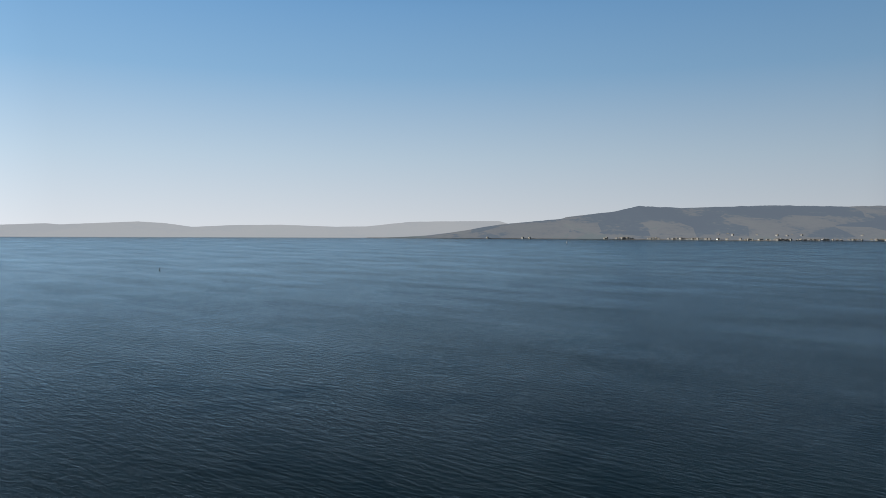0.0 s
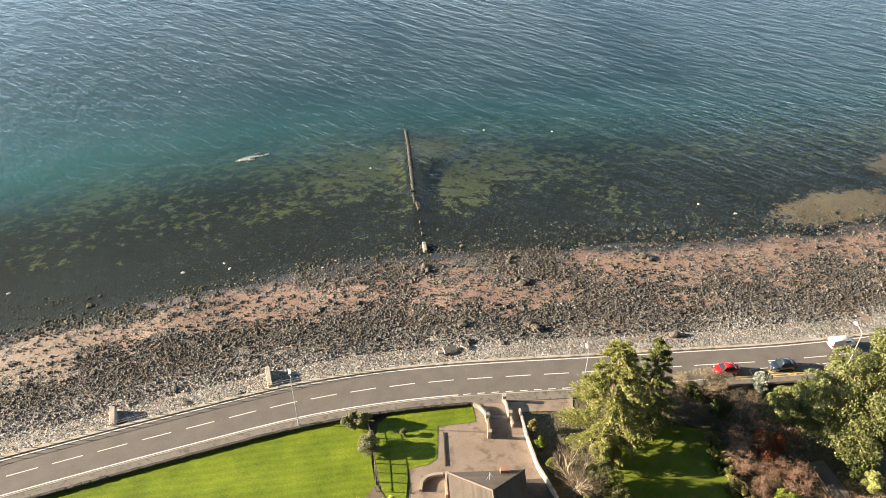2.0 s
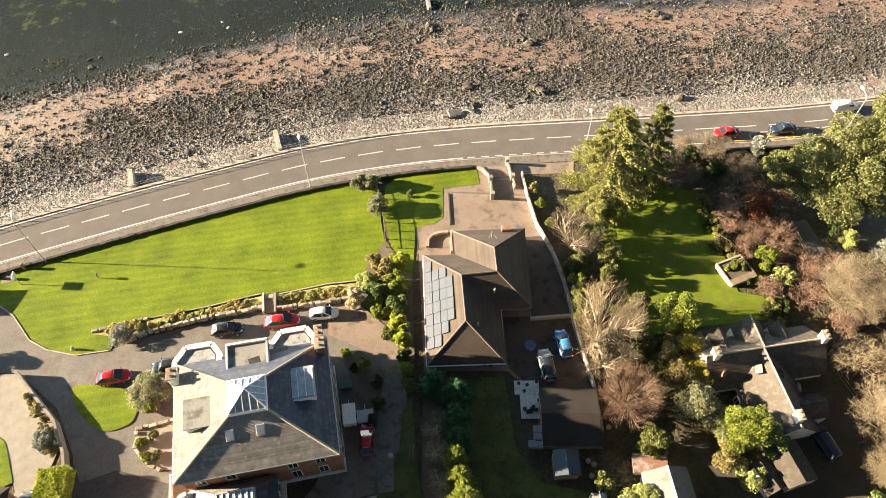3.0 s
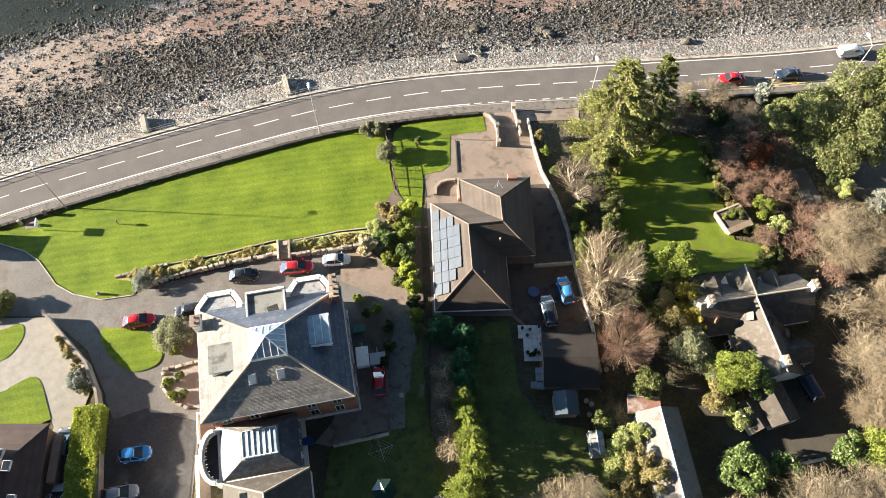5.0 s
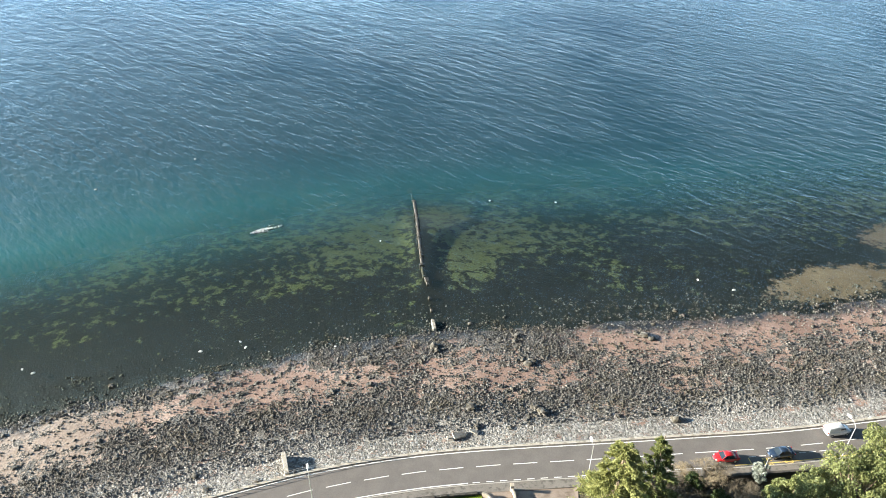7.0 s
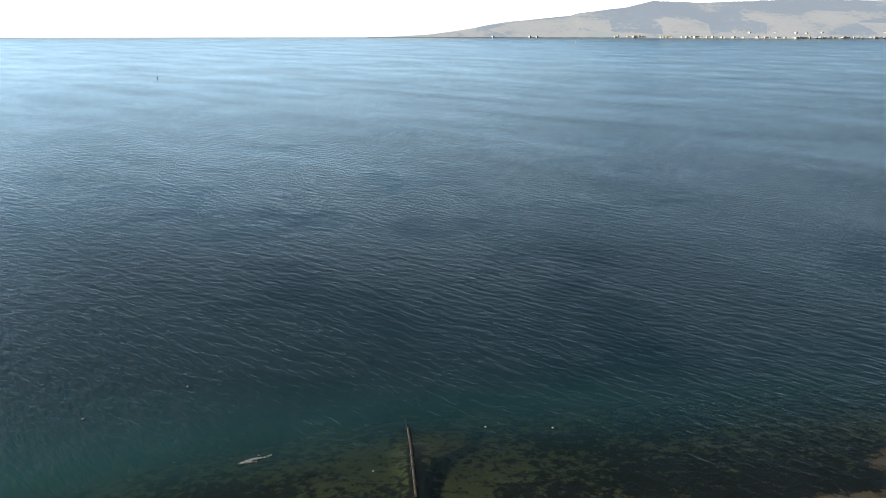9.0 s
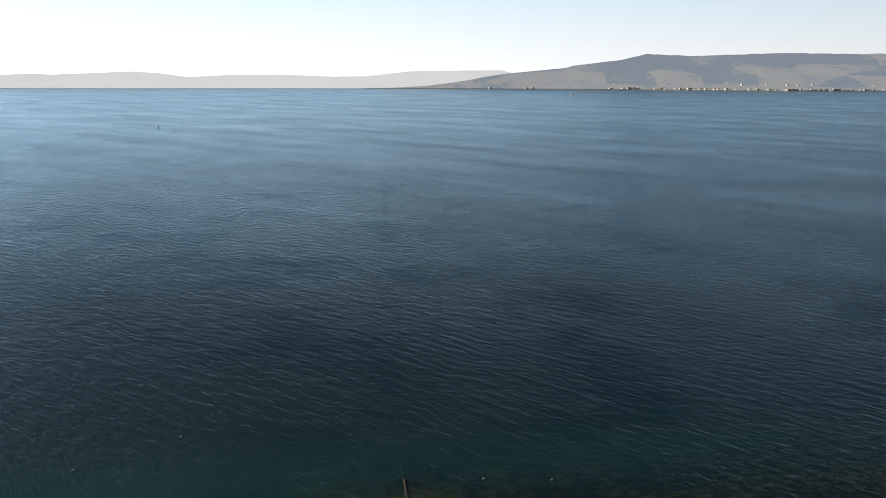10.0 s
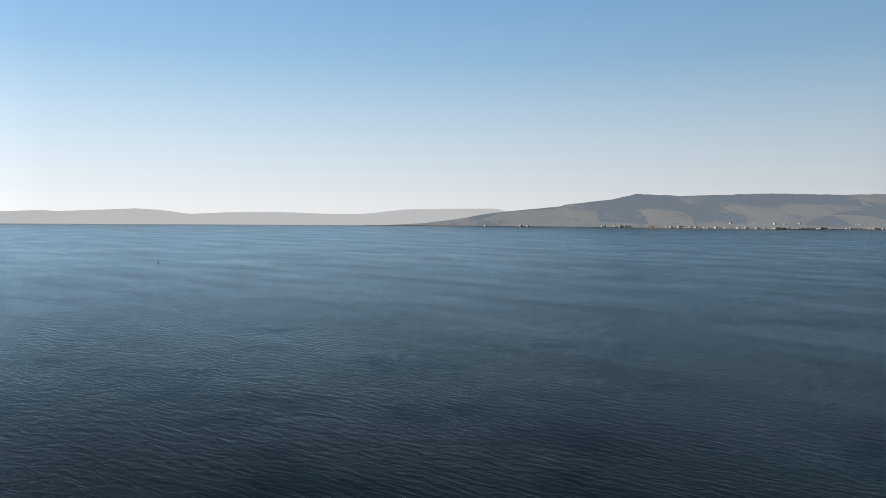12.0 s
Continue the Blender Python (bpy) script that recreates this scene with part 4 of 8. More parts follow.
tagged(mesh_object("wall_roadside", strip(along(-66, 6.5, -5.28, 1.2), 2.4, 3.34, 0.4), dark_stone), "dark rubble wall along the pavement", "wall", kind="structure")
cope = bpy.data.objects["wall_roadside"]
cope_bm = box((0, 0, 0), (0.97, 0.46, 0.16), 0, 0.04)
cope_me = bpy.data.meshes.new("cope_stone")
cope_bm.to_mesh(cope_me)
cope_bm.free()
cope_me.materials.append(dark_stone)
for k in range(74):
    x = -65.4 + 0.96 * k
    turn, nrm = road_frame(x)
    c = new("cope_stone", cope_me)
    c.parent = cope
    c.matrix_basis = Matrix.Translation((x + 5.28 * math.sin(turn), float(road_y(x)) - 5.28 * math.cos(turn), 3.4 + random.uniform(-0.06, 0.04))) @ Matrix.Rotation(turn + random.uniform(-0.03, 0.03), 4, "Z") @ Matrix.Rotation(random.uniform(-0.03, 0.03), 4, "Y") @ Matrix.Diagonal((random.uniform(0.98, 1.06), random.uniform(0.9, 1.1), random.uniform(0.8, 1.2), 1))
tagged(mesh_object("wall_roadside_east", strip(along(22.5, 75, -5.28, 1.2), 2.4, 3.7, 0.4), dark_stone), "dark rubble wall overhung by trees", "wall", kind="structure")
wall_line("wall_west", [(-51.9, 44.2), (-48.8, 41.2), (-45.0, 37.6), (-42.8, 33.9), (-41.6, 30.5), (-39.6, 20.0), (-39.0, 10.0)], 1.5, 0.35, pale_stone, "rendered stone wall beside the drive")
wall_line("wall_bungalow", [(13.1, 77.0), (13.6, 72.1), (14.5, 66.9), (16.2, 62.3), (17.3, 57.1), (17.7, 53.0), (17.9, 49.9), (18.5, 45.7), (19.3, 42.0), (19.6, 36.0)], 1.1, 0.25, concrete, "pale rendered boundary wall")
wall_line("wall_cottage", [(39.2, 24.4), (42.5, 24.9), (45.0, 25.4)], 1.2, 0.3, concrete, "low grey wall at the end of the track")
wall_line("wall_yard", [(-13.2, 27.2), (-6.6, 28.6)], 0.9, 0.25, concrete, "low pale garden wall")
wall_line("wall_crosswise", [(12.3, 51.2), (17.6, 51.6)], 1.0, 0.2, concrete, "low wall across the drive")

block_bm = box((0, 0, 0), (0.78, 0.42, 0.46), 0, 0.06)
block_me = bpy.data.meshes.new("stone_block")
block_bm.to_mesh(block_me)
block_bm.free()
block_me.materials.append(pale_stone)


def rubble_edging(name, line, label, courses=1, spacing=0.68):
    """A low wall of single squared stones."""
    top = thing(name, label, "wall", kind="structure")
    pts = [Vector(p) for p in line]
    for a, b in zip(pts, pts[1:]):
        k = max(1, int((b - a).length / spacing))
        ang = math.atan2(b.y - a.y, b.x - a.x)
        for i in range(k):
            p = a.lerp(b, (i + 0.5) / k)
            for c in range(courses):
                s = new("stone_block", block_me)
                s.parent = top
                s.matrix_basis = (Matrix.Translation((p.x + random.uniform(-0.14, 0.14), p.y + random.uniform(-0.1, 0.1), gz(p.x, p.y) + 0.2 + 0.38 * c + random.uniform(-0.05, 0.06)))
                                  @ Matrix.Rotation(ang + random.uniform(-0.12, 0.12), 4, "Z") @ Matrix.Rotation(random.uniform(-0.08, 0.08), 4, "Y") @ Matrix.Diagonal((random.uniform(0.6, 1.25), random.uniform(0.75, 1.25), random.uniform(0.6, 1.1), 1)))
    return top


rubble_edging("wall_edging_west", [(-39.8, 48.7), (-37.2, 50.0), (-33.5, 51.1), (-29.8, 52.1), (-26.7, 52.7), (-22.7, 53.6)], "low retaining wall of pale squared stones", 2)
rubble_edging("wall_edging_east", [(-20.9, 53.3), (-16.7, 53.8), (-10.9, 54.8)], "low retaining wall of pale squared stones", 2)
rubble_edging("wall_bed_edge", [(-44.6, 50.2), (-41.0, 51.4), (-37.6, 52.3)], "thin line of edging stones on the lawn", 1, 0.8)
tagged(mesh_object("edging_bed", strip([(-37.6, 52.3), (-30.1, 54.0), (-23.4, 55.9)], lambda x, y: gz(x, y), lambda x, y: gz(x, y) + 0.2, 0.16), pale_stone), "thin pale stone edging between lawn and bed", "edging", kind="structure")
tagged(mesh_object("edging_bed_east", strip([(-20.9, 55.8), (-14.6, 57.3), (-10.4, 57.8)], lambda x, y: gz(x, y), lambda x, y: gz(x, y) + 0.2, 0.16), pale_stone), "thin pale stone edging between lawn and bed", "edging", kind="structure")
rubble_edging("wall_terrace", [(-35.5, 36.9), (-33.0, 37.4), (-31.0, 38.0)], "stones edging the terrace", 1)
rubble_edging("wall_terrace_south", [(-35.3, 36.6), (-35.0, 34.4), (-33.0, 32.6), (-31.5, 31.9)], "stones edging the terrace", 1)
region("terrace", [(-35.3, 36.7), (-32.7, 37.2), (-31.0, 37.8), (-30.0, 32.0), (-31.5, 32.0), (-35.0, 34.2)], gravel_mat, 0.12, "pale paved terrace at the villa's side", "terrace")


def garden_steps():
    t = thing("garden_steps", "narrow stone steps up to the lawn", "steps", kind="structure")
    for k in range(4):
        part("step", box((-21.75 - 0.1 * k, 53.2 + 0.62 * k, gz(-21.8, 53) + 0.12 + 0.14 * k), (1.15, 0.66, 0.3), radians(8), 0.02), pale_stone, t)
    for dx in (-0.78, 0.78):
        part("cheek_wall", box((-21.9 + dx, 54.1, gz(-21.8, 54) + 0.4), (0.3, 2.9, 1.0), radians(8), 0.04), pale_stone, t)


garden_steps()


def gate_entrance():
    """Curved wing walls and pillars where the bungalow's drive meets the road."""
    for name, line in (("wall_gate_west", [(6.4, 78.4), (7.3, 77.9), (8.0, 76.8), (8.35, 75.3), (8.4, 73.6), (8.4, 72.4)]), ("wall_gate_east", [(11.0, 79.4), (11.3, 78.2), (11.4, 76.8), (11.7, 75.4), (11.9, 74.2)])):
        tagged(mesh_object(name, strip(line, lambda x, y: gz(x, y) - 0.3, lambda x, y: gz(x, y) + 0.85, 0.27), pale_stone), "pale curved stone gate wall", "wall", kind="structure")
    for x, y in ((8.3, 75.6), (11.6, 76.0), (8.4, 72.4), (11.0, 79.4)):
        t = thing("gate_pillar", "square rendered gate pillar with a flat cap", "gate pillar", pose(x, y, gz(x, y)), "gate pillars")
        part("shaft", box((0, 0, 0.65), (0.5, 0.5, 1.5), 0, 0.03), concrete, t)
        part("cap", box((0, 0, 1.46), (0.66, 0.66, 0.14), 0, 0.04), pale_stone, t)
    t = thing("gate", "low dark metal double gate, closed", "gate", pose(8.5, 75.7, gz(9, 75.7) + 0.1, 0, 0, 4))
    part("rail", tube([(0.15, 0, 0.15), (2.95, 0, 0.15)], [0.03, 0.03], 6), dark_frame, t)
    part("rail", tube([(0.15, 0, 1.0), (2.95, 0, 1.0)], [0.03, 0.03], 6), dark_frame, t)
    for k in range(15):
        part("bar", tube([(0.2 + 0.19 * k, 0, 0.1), (0.2 + 0.19 * k, 0, 1.05)], [0.015, 0.015], 5), dark_frame, t)


gate_entrance()


# ---- roofs ----
def add_slope(bm, a, b, c, d, courses, k, lap=0.022, thick=0.05):
    """A roof slope from eave edge a-b up to ridge edge d-c, laid in overlapping courses."""
    a, b, c, d = (Vector(p) for p in (a, b, c, d))
    n = (b - a).cross(d - a)
    if n.length < 1e-6:
        n = (b - a).cross(c - a)
    n.normalize()
    if n.z < 0:
        n = -n
    t0, t1 = k / courses, min(1.0, (k + 1.12) / courses)
    p = [a.lerp(d, t0) + n * (lap + thick), b.lerp(c, t0) + n * (lap + thick), b.lerp(c, t1) + n * thick, a.lerp(d, t1) + n * thick]
    q = [a.lerp(d, t0), b.lerp(c, t0)]
    vs = [bm.verts.new(v) for v in p]
    ws = [bm.verts.new(v) for v in q]
    if (p[2] - p[3]).length < 0.02:
        bm.faces.new((vs[0], vs[1], vs[2]))
    else:
        bm.faces.new(vs)
    bm.faces.new((ws[0], ws[1], vs[1], vs[0]))
    return bm


def roof_slope(parent, a, b, c, d, courses, material):
    """One side of a roof: a plain deck, and on it each course of tiles as a piece."""
    a, b, c, d = (Vector(p) for p in (a, b, c, d))
    deck = bmesh.new()
    ring = [a, b, c] if (c - d).length < 0.02 else [a, b, c, d]
    deck.faces.new([deck.verts.new(p) for p in ring])
    side = part("roof_slope", deck, material, parent)
    for k in range(courses):
        bm = add_slope(bmesh.new(), a, b, c, d, courses, k)
        bmesh.ops.recalc_face_normals(bm, faces=bm.faces[:])
        part("tile_course", bm, material, side)
    return side


def ridge_caps(parent, a, b, material, r=0.13, step=0.45):
    """Half-round ridge tiles laid end to end."""
    a, b = Vector(a), Vector(b)
    k = max(1, int((b - a).length / step))
    bm = bmesh.new()
    for i in range(k):
        p, q = a.lerp(b, i / k), a.lerp(b, (i + 1.08) / k)
        add_tube(bm, [p, q], [r, r * 0.86], 7)
    return part("ridge_tiles", bm, material, parent)


def window_unit(parent, c, w, h, rz, frame_mat=None, bars=1):
    """A sash set in a wall that faces along -y before turning."""
    m = Matrix.Translation(c) @ Matrix.Rotation(rz, 4, "Z")
    frame_mat = frame_mat or white_paint
    fr = part("window", box((0, 0, 0), (w, 0.12, h), 0, 0.02), frame_mat, parent)
    fr.matrix_basis = m
    k = bars + 1
    for i in range(k):
        pane = part("pane", box(((i + 0.5) * (w - 0.1) / k - (w - 0.1) / 2, -0.055, 0), ((w - 0.1) / k - 0.06, 0.04, h - 0.16)), window_glass, fr)
    part("sill", box((0, -0.1, -h / 2 - 0.05), (w + 0.2, 0.22, 0.09), 0, 0.02), pale_stone, fr)


# ---- the villa ----
VX, VY, VTURN = -19.95, 36.65, 10.5
VG = 4.85


def villa():
    t = thing("villa", "large red sandstone villa with a hipped slate roof and glazed cupola", "house", pose(VX, VY, 0, 0, 0, VTURN))
    hw, hd, ze, zt = 8.55, 6.8, 12.0, 15.4
    part("wall", prism([(-hw + 0.35, -hd + 0.35), (hw + 0.02, -hd + 0.35), (hw + 0.02, hd - 0.35), (-hw + 0.35, hd - 0.35)], VG - 0.5, ze - 0.1), sandstone, t)
    part("base_course", prism([(-hw + 0.1, -hd + 0.1), (hw + 0.2, -hd + 0.1), (hw + 0.2, hd - 0.1), (-hw + 0.1, hd - 0.1)], VG - 0.5, VG + 0.5), white_render, t)
    part("cornice", prism([(-hw - 0.05, -hd - 0.05), (hw + 0.12, -hd - 0.05), (hw + 0.12, hd + 0.05), (-hw - 0.05, hd + 0.05)], ze - 0.3, ze - 0.04), sandstone, t)
    for z in (7.0, 10.2):
        for x in (-6.4, -3.2, 3.4, 6.4):
            window_unit(t, (x, -hd + 0.36, z), 1.1, 1.9, 0)
        for y in (-4.6, -1.6, 1.6, 4.6):
            window_unit(t, (hw + 0.01, y, z), 1.1, 1.9, radians(90))
            window_unit(t, (-hw + 0.36, y, z), 1.1, 1.9, radians(-90))
    e = [Vector((x, y, ze)) for x, y in ((-hw - 0.15, -hd - 0.15), (hw + 0.15, -hd - 0.15), (hw + 0.15, hd + 0.15), (-hw - 0.15, hd + 0.15))]
    cw, cd = 1.95, 1.85
    u = [Vector((x, y, zt)) for x, y in ((-cw, -cd), (cw, -cd), (cw, cd), (-cw, cd))]
    # west slope in the sunlit copy, east and north in the blue shaded copy
    for (a, b), m in (((0, 1), slate_warm), ((1, 2), slate_shaded), ((2, 3), slate_shaded), ((3, 0), slate_sunlit)):
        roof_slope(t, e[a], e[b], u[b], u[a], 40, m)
    core = bmesh.new()
    vs = [core.verts.new(v - Vector((0, 0, 0.02))) for v in (*e, *u)]
    for f in ((0, 1, 5, 4), (1, 2, 6, 5), (2, 3, 7, 6), (3, 0, 4, 7), (4, 5, 6, 7), (3, 2, 1, 0)):
        core.faces.new([vs[i] for i in f])
    part("roof_deck", core, slate_warm, t)
    for a, b in zip(e, u):
        ridge_caps(t, a + Vector((0, 0, 0.08)), b + Vector((0, 0, 0.08)), pale_stone, 0.17, 0.5)
    gut = bmesh.new()
    for a, b in zip(e, e[1:] + e[:1]):
        add_tube(gut, [a, b], [0.09, 0.09], 6)
    part("gutter", gut, lead, t)

    cup = part("cupola", box((0, 0, zt + 0.2), (2 * cw + 0.3, 2 * cd + 0.3, 0.55), 0, 0.04), white_paint, t, "white-framed glass pyramid on the roof")
    apex = Vector((0.1, 0, zt + 2.0))
    ring = [Vector((x, y, zt + 0.48)) for x, y in ((-cw, -cd), (cw, -cd), (cw, cd), (-cw, cd))]
    for i in range(4):
        a, b = ring[i], ring[(i + 1) % 4]
        bm = bmesh.new()
        bm.faces.new([bm.verts.new(v) for v in (a, b, apex)])
        g = bmesh.ops.extrude_face_region(bm, geom=bm.faces[:])
        nrm = (b - a).cross(apex - a).normalized()
        bmesh.ops.translate(bm, vec=nrm * -0.04, verts=[v for v in g["geom"] if isinstance(v, bmesh.types.BMVert)])
        part("pane", bm, roof_glass, cup)
        part("hip_bar", tube([a, apex], [0.09, 0.07], 5), white_paint, cup)
        for k in range(1, 5):
            f = k / 5
            p = a.lerp(b, f)
            q = p.lerp(apex, 1.0) if abs(f - 0.5) < 0.01 else None
            edge = a.lerp(apex, min(1, 2 * f)) if f < 0.5 else b.lerp(apex, min(1, 2 * (1 - f)))
            part("glazing_bar", tube([p + nrm * 0.03, edge + nrm * 0.03], [0.05, 0.05], 4), white_paint, cup)

    def dormer(x, y, w, d, z0, z1, top_mat, label):
        o = part("dormer", box((x, y, (z0 + z1) / 2), (w, d, z1 - z0), 0, 0.03), white_render, t, label)
        part("flat_roof", box((x, y, z1 + 0.06), (w + 0.3, d + 0.3, 0.12), 0, 0.03), top_mat, o)
        return o

    west = dormer(-5.3, -0.4, 3.3, 3.2, 12.4, 14.2, roof_felt, "flat-roofed dormer, felt top")
    east = dormer(5.2, 1.0, 3.5, 3.6, 12.4, 14.0, lead, "flat-roofed glazed dormer with white rim")
    for k in range(4):
        part("roof_pane", box((5.2 - 1.275 + 0.85 * k, 1.0, 14.15), (0.78, 3.2, 0.05)), pale_glass, east)
    for k in range(5):
        part("rim_bar", box((5.2 - 1.7 + 0.85 * k, 1.0, 14.2), (0.07, 3.4, 0.08)), white_paint, east)
    part("rim_board", box((5.2, 1.0 - 1.88, 13.95), (3.8, 0.12, 0.35)), white_paint, east)
    north = dormer(-0.15, 5.1, 4.6, 4.6, 11.6, 13.5, roof_felt, "wide flat-roofed dormer between the two bays")
    part("parapet", box((-0.15, 7.35, 13.65), (4.6, 0.3, 0.5), 0, 0.03), white_render, north)
    part("parapet", box((-2.4, 5.3, 13.65), (0.22, 4.0, 0.35), 0, 0.02), lead, north)
    part("parapet", box((2.1, 5.3, 13.65), (0.22, 4.0, 0.35), 0, 0.02), lead, north)
    part("stain", box((0.6, 4.9, 13.622), (1.3, 0.9, 0.006), 0.2), dark_felt, north)
    pt = bmesh.new()
    pts = [(-2.4, 7.5), (-1.7, 8.2), (1.4, 8.4), (2.3, 7.8), (2.3, 7.3), (-2.4, 7.3)]
    part("porch_parapet", add_prism(pt, pts, VG, 12.2), white_render, north)

    def bay(x, label):
        pts = [(x - 2.6, 5.8), (x - 2.6, 7.1), (x - 1.4, 8.7), (x + 1.6, 8.7), (x + 2.4, 7.3), (x + 2.4, 5.8)]
        o = part("bay", prism(pts, VG - 0.3, 11.9), sandstone, t, label)
        c = Vector((x, 6.9))
        inner = [tuple(c + (Vector(p) - c) * 0.8) for p in pts]
        part("gravel_roof", prism(inner, 11.9, 12.22), gravel_felt, o)
        for a, b in zip(pts[:-1], pts[1:]):
            a, b = Vector(a), Vector(b)
            part("parapet", strip([tuple(a), tuple(b)], 11.8, 12.45, 0.62), white_render, o)
        for (a, b) in ((1, 2), (2, 3), (3, 4)):
            p = (Vector(pts[a]) + Vector(pts[b])) / 2
            d = Vector(pts[b]) - Vector(pts[a])
            for z in (7.0, 10.2):
                window_unit(o, (p.x, p.y, z), min(1.5, d.length - 0.5), 1.9, math.atan2(d.y, d.x) + math.pi)
        return o

    bay(-6.0, "angular bay window with a pale parapet and gravel roof")
    nb = bay(4.9, "angular bay window with a pale parapet and gravel roof")
    part("roof_window", box((3.2, 5.9, 12.5), (2.2, 1.2, 0.5), 0, 0.03), pale_sheet, nb)
    for x, y in ((-2.2, -3.6), (1.0, -3.6)):
        z = ze + (zt - ze) * (hd - abs(y)) / (hd - cd)
        o = part("skylight", box((x, y, z + 0.12), (0.95, 1.25, 0.14), 0, 0.02, Matrix.Rotation(math.atan2(zt - ze, hd - cd), 4, "X")), lead, t)
        part("pane", box((x, y - 0.03, z + 0.2), (0.75, 1.0, 0.04), 0, 0, Matrix.Rotation(math.atan2(zt - ze, hd - cd), 4, "X")), roof_glass, o)
    for x, y, w in ((8.0, 5.6, 0.9), (-8.5, 4.9, 0.9), (8.0, 7.2, 0.7)):
        ch = part("chimney", box((x, y, 12.4), (w, 1.3, 3.0), 0, 0.04), sandstone if x > 0 else white_render, t)
        part("chimney_cap", box((x, y, 13.95), (w + 0.25, 1.55, 0.18), 0, 0.03), pale_stone, ch)
        for k in (-0.35, 0.35):
            part("chimney_pot", tube([(x, y + k, 14.0), (x, y + k, 14.55)], [0.17, 0.14], 8), brick, ch)
    part("aerial", tube([(1.9, -1.5, 15.0), (2.2, -2.6, 16.6)], [0.025, 0.02], 5), lead, t)
    return t


villa()


def villa_wing():
    """The lower wing behind the villa, with its bowed end, roof lantern and link to a second gable."""
    t = thing("villa_wing", "low rear wing with bowed wall, pale roof and glass lantern", "house", pose(VX, VY, 0, 0, 0, VTURN))
    z0, ze, zr = VG - 0.4, 8.4, 10.2
    bow = [(-8.3 - 1.6 * math.sin(a), -10.0 + 3.0 * math.cos(a)) for a in np.linspace(0.0, math.pi, 11)]
    plan = [(1.2, -6.6), (-7.9, -6.6)] + bow[1:-1] + [(-7.9, -13.0), (1.2, -13.0)]
    part("wall", prism(plan, z0, ze), white_render, t)
    par = bmesh.new()
    add_strip(par, bow, ze - 0.2, ze + 0.55, 0.45)
    part("bow_parapet", par, white_render, t)
    spikes = bmesh.new()
    for p in bow[1:-1]:
        for k in (-0.18, 0.18):
            add_tube(spikes, [(p[0] + 0.3, p[1] + k, ze + 0.1), (p[0] + 0.75, p[1] + k, ze + 0.5)], [0.05, 0.03], 4)
    part("glazing_bracket", spikes, white_paint, t)
    part("bow_gutter", prism([(p[0] * 0.97 + 0.1, -10 + (p[1] + 10) * 0.86) for p in bow], ze, ze + 0.05), dark_felt, t)
    e = [Vector(p) for p in ((-7.6, -13.0, ze), (1.4, -13.0, ze), (1.4, -6.7, ze), (-7.6, -6.7, ze))]
    u = [Vector(p) for p in ((-4.9, -11.4, zr), (-0.6, -11.4, zr), (-0.6, -8.1, zr), (-4.9, -8.1, zr))]
    # sun and shade painted by facing: pale west slope, blue east slope
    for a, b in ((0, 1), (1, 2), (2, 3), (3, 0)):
        roof_slope(t, e[a], e[b], u[b], u[a], 9, {(3, 0): pale_sheet, (1, 2): slate_shaded}.get((a, b), slate_warm))
    part("roof_flat", prism([(v.x, v.y) for v in u], zr - 0.2, zr + 0.02), lead, t)
    lan = part("roof_lantern", box((-2.75, -9.75, zr + 0.15), (4.0, 3.1, 0.3), 0, 0.03), white_paint, t, "white-barred glass roof lantern")
    for k in range(6):
        part("pane", box((-4.35 + 0.64 * k, -9.75, zr + 0.32), (0.56, 2.9, 0.05)), pale_glass, lan)
        part("glazing_bar", box((-4.67 + 0.64 * k, -9.75, zr + 0.36), (0.08, 3.1, 0.12)), white_paint, lan)
    for y in (-8.25, -11.25):
        part("glazing_bar", box((-2.75, y, zr + 0.36), (4.0, 0.1, 0.12)), white_paint, lan)
    for y in (-7.6, -9.0, -10.4, -12.0):
        window_unit(t, (1.2, y, 7.0), 0.9, 1.5, radians(90))
    part("base_course", box((1.45, -9.9, VG + 0.2), (0.7, 6.4, 1.0), 0, 0.03), white_render, t)
    # second, pitched block further back
    zg = 8.6
    part("wall", prism([(-7.2, -13.0), (2.0, -13.0), (2.0, -20.0), (-7.2, -20.0)], z0, zg), white_render, t)
    a = [Vector(p) for p in ((-7.5, -13.2, zg), (2.3, -13.2, zg), (2.3, -20.3, zg), (-7.5, -20.3, zg))]
    r0, r1 = Vector((-2.6, -15.5, 11.0)), Vector((-2.6, -19.0, 11.0))
    for q in ((a[0], a[1], r0, r0), (a[1], a[2], r1, r0), (a[2], a[3], r1, r1), (a[3], a[0], r0, r1)):
        roof_slope(t, *q, 9, grey_tile)
    for p, q in ((r0, r1), (a[0], r0), (a[1], r0)):
        ridge_caps(t, p + Vector((0, 0, 0.06)), q + Vector((0, 0, 0.06)), pale_stone)
    part("skylight", box((-5.0, -15.4, 10.0), (0.8, 1.0, 0.3), 0, 0.02), window_glass, t)


villa_wing()


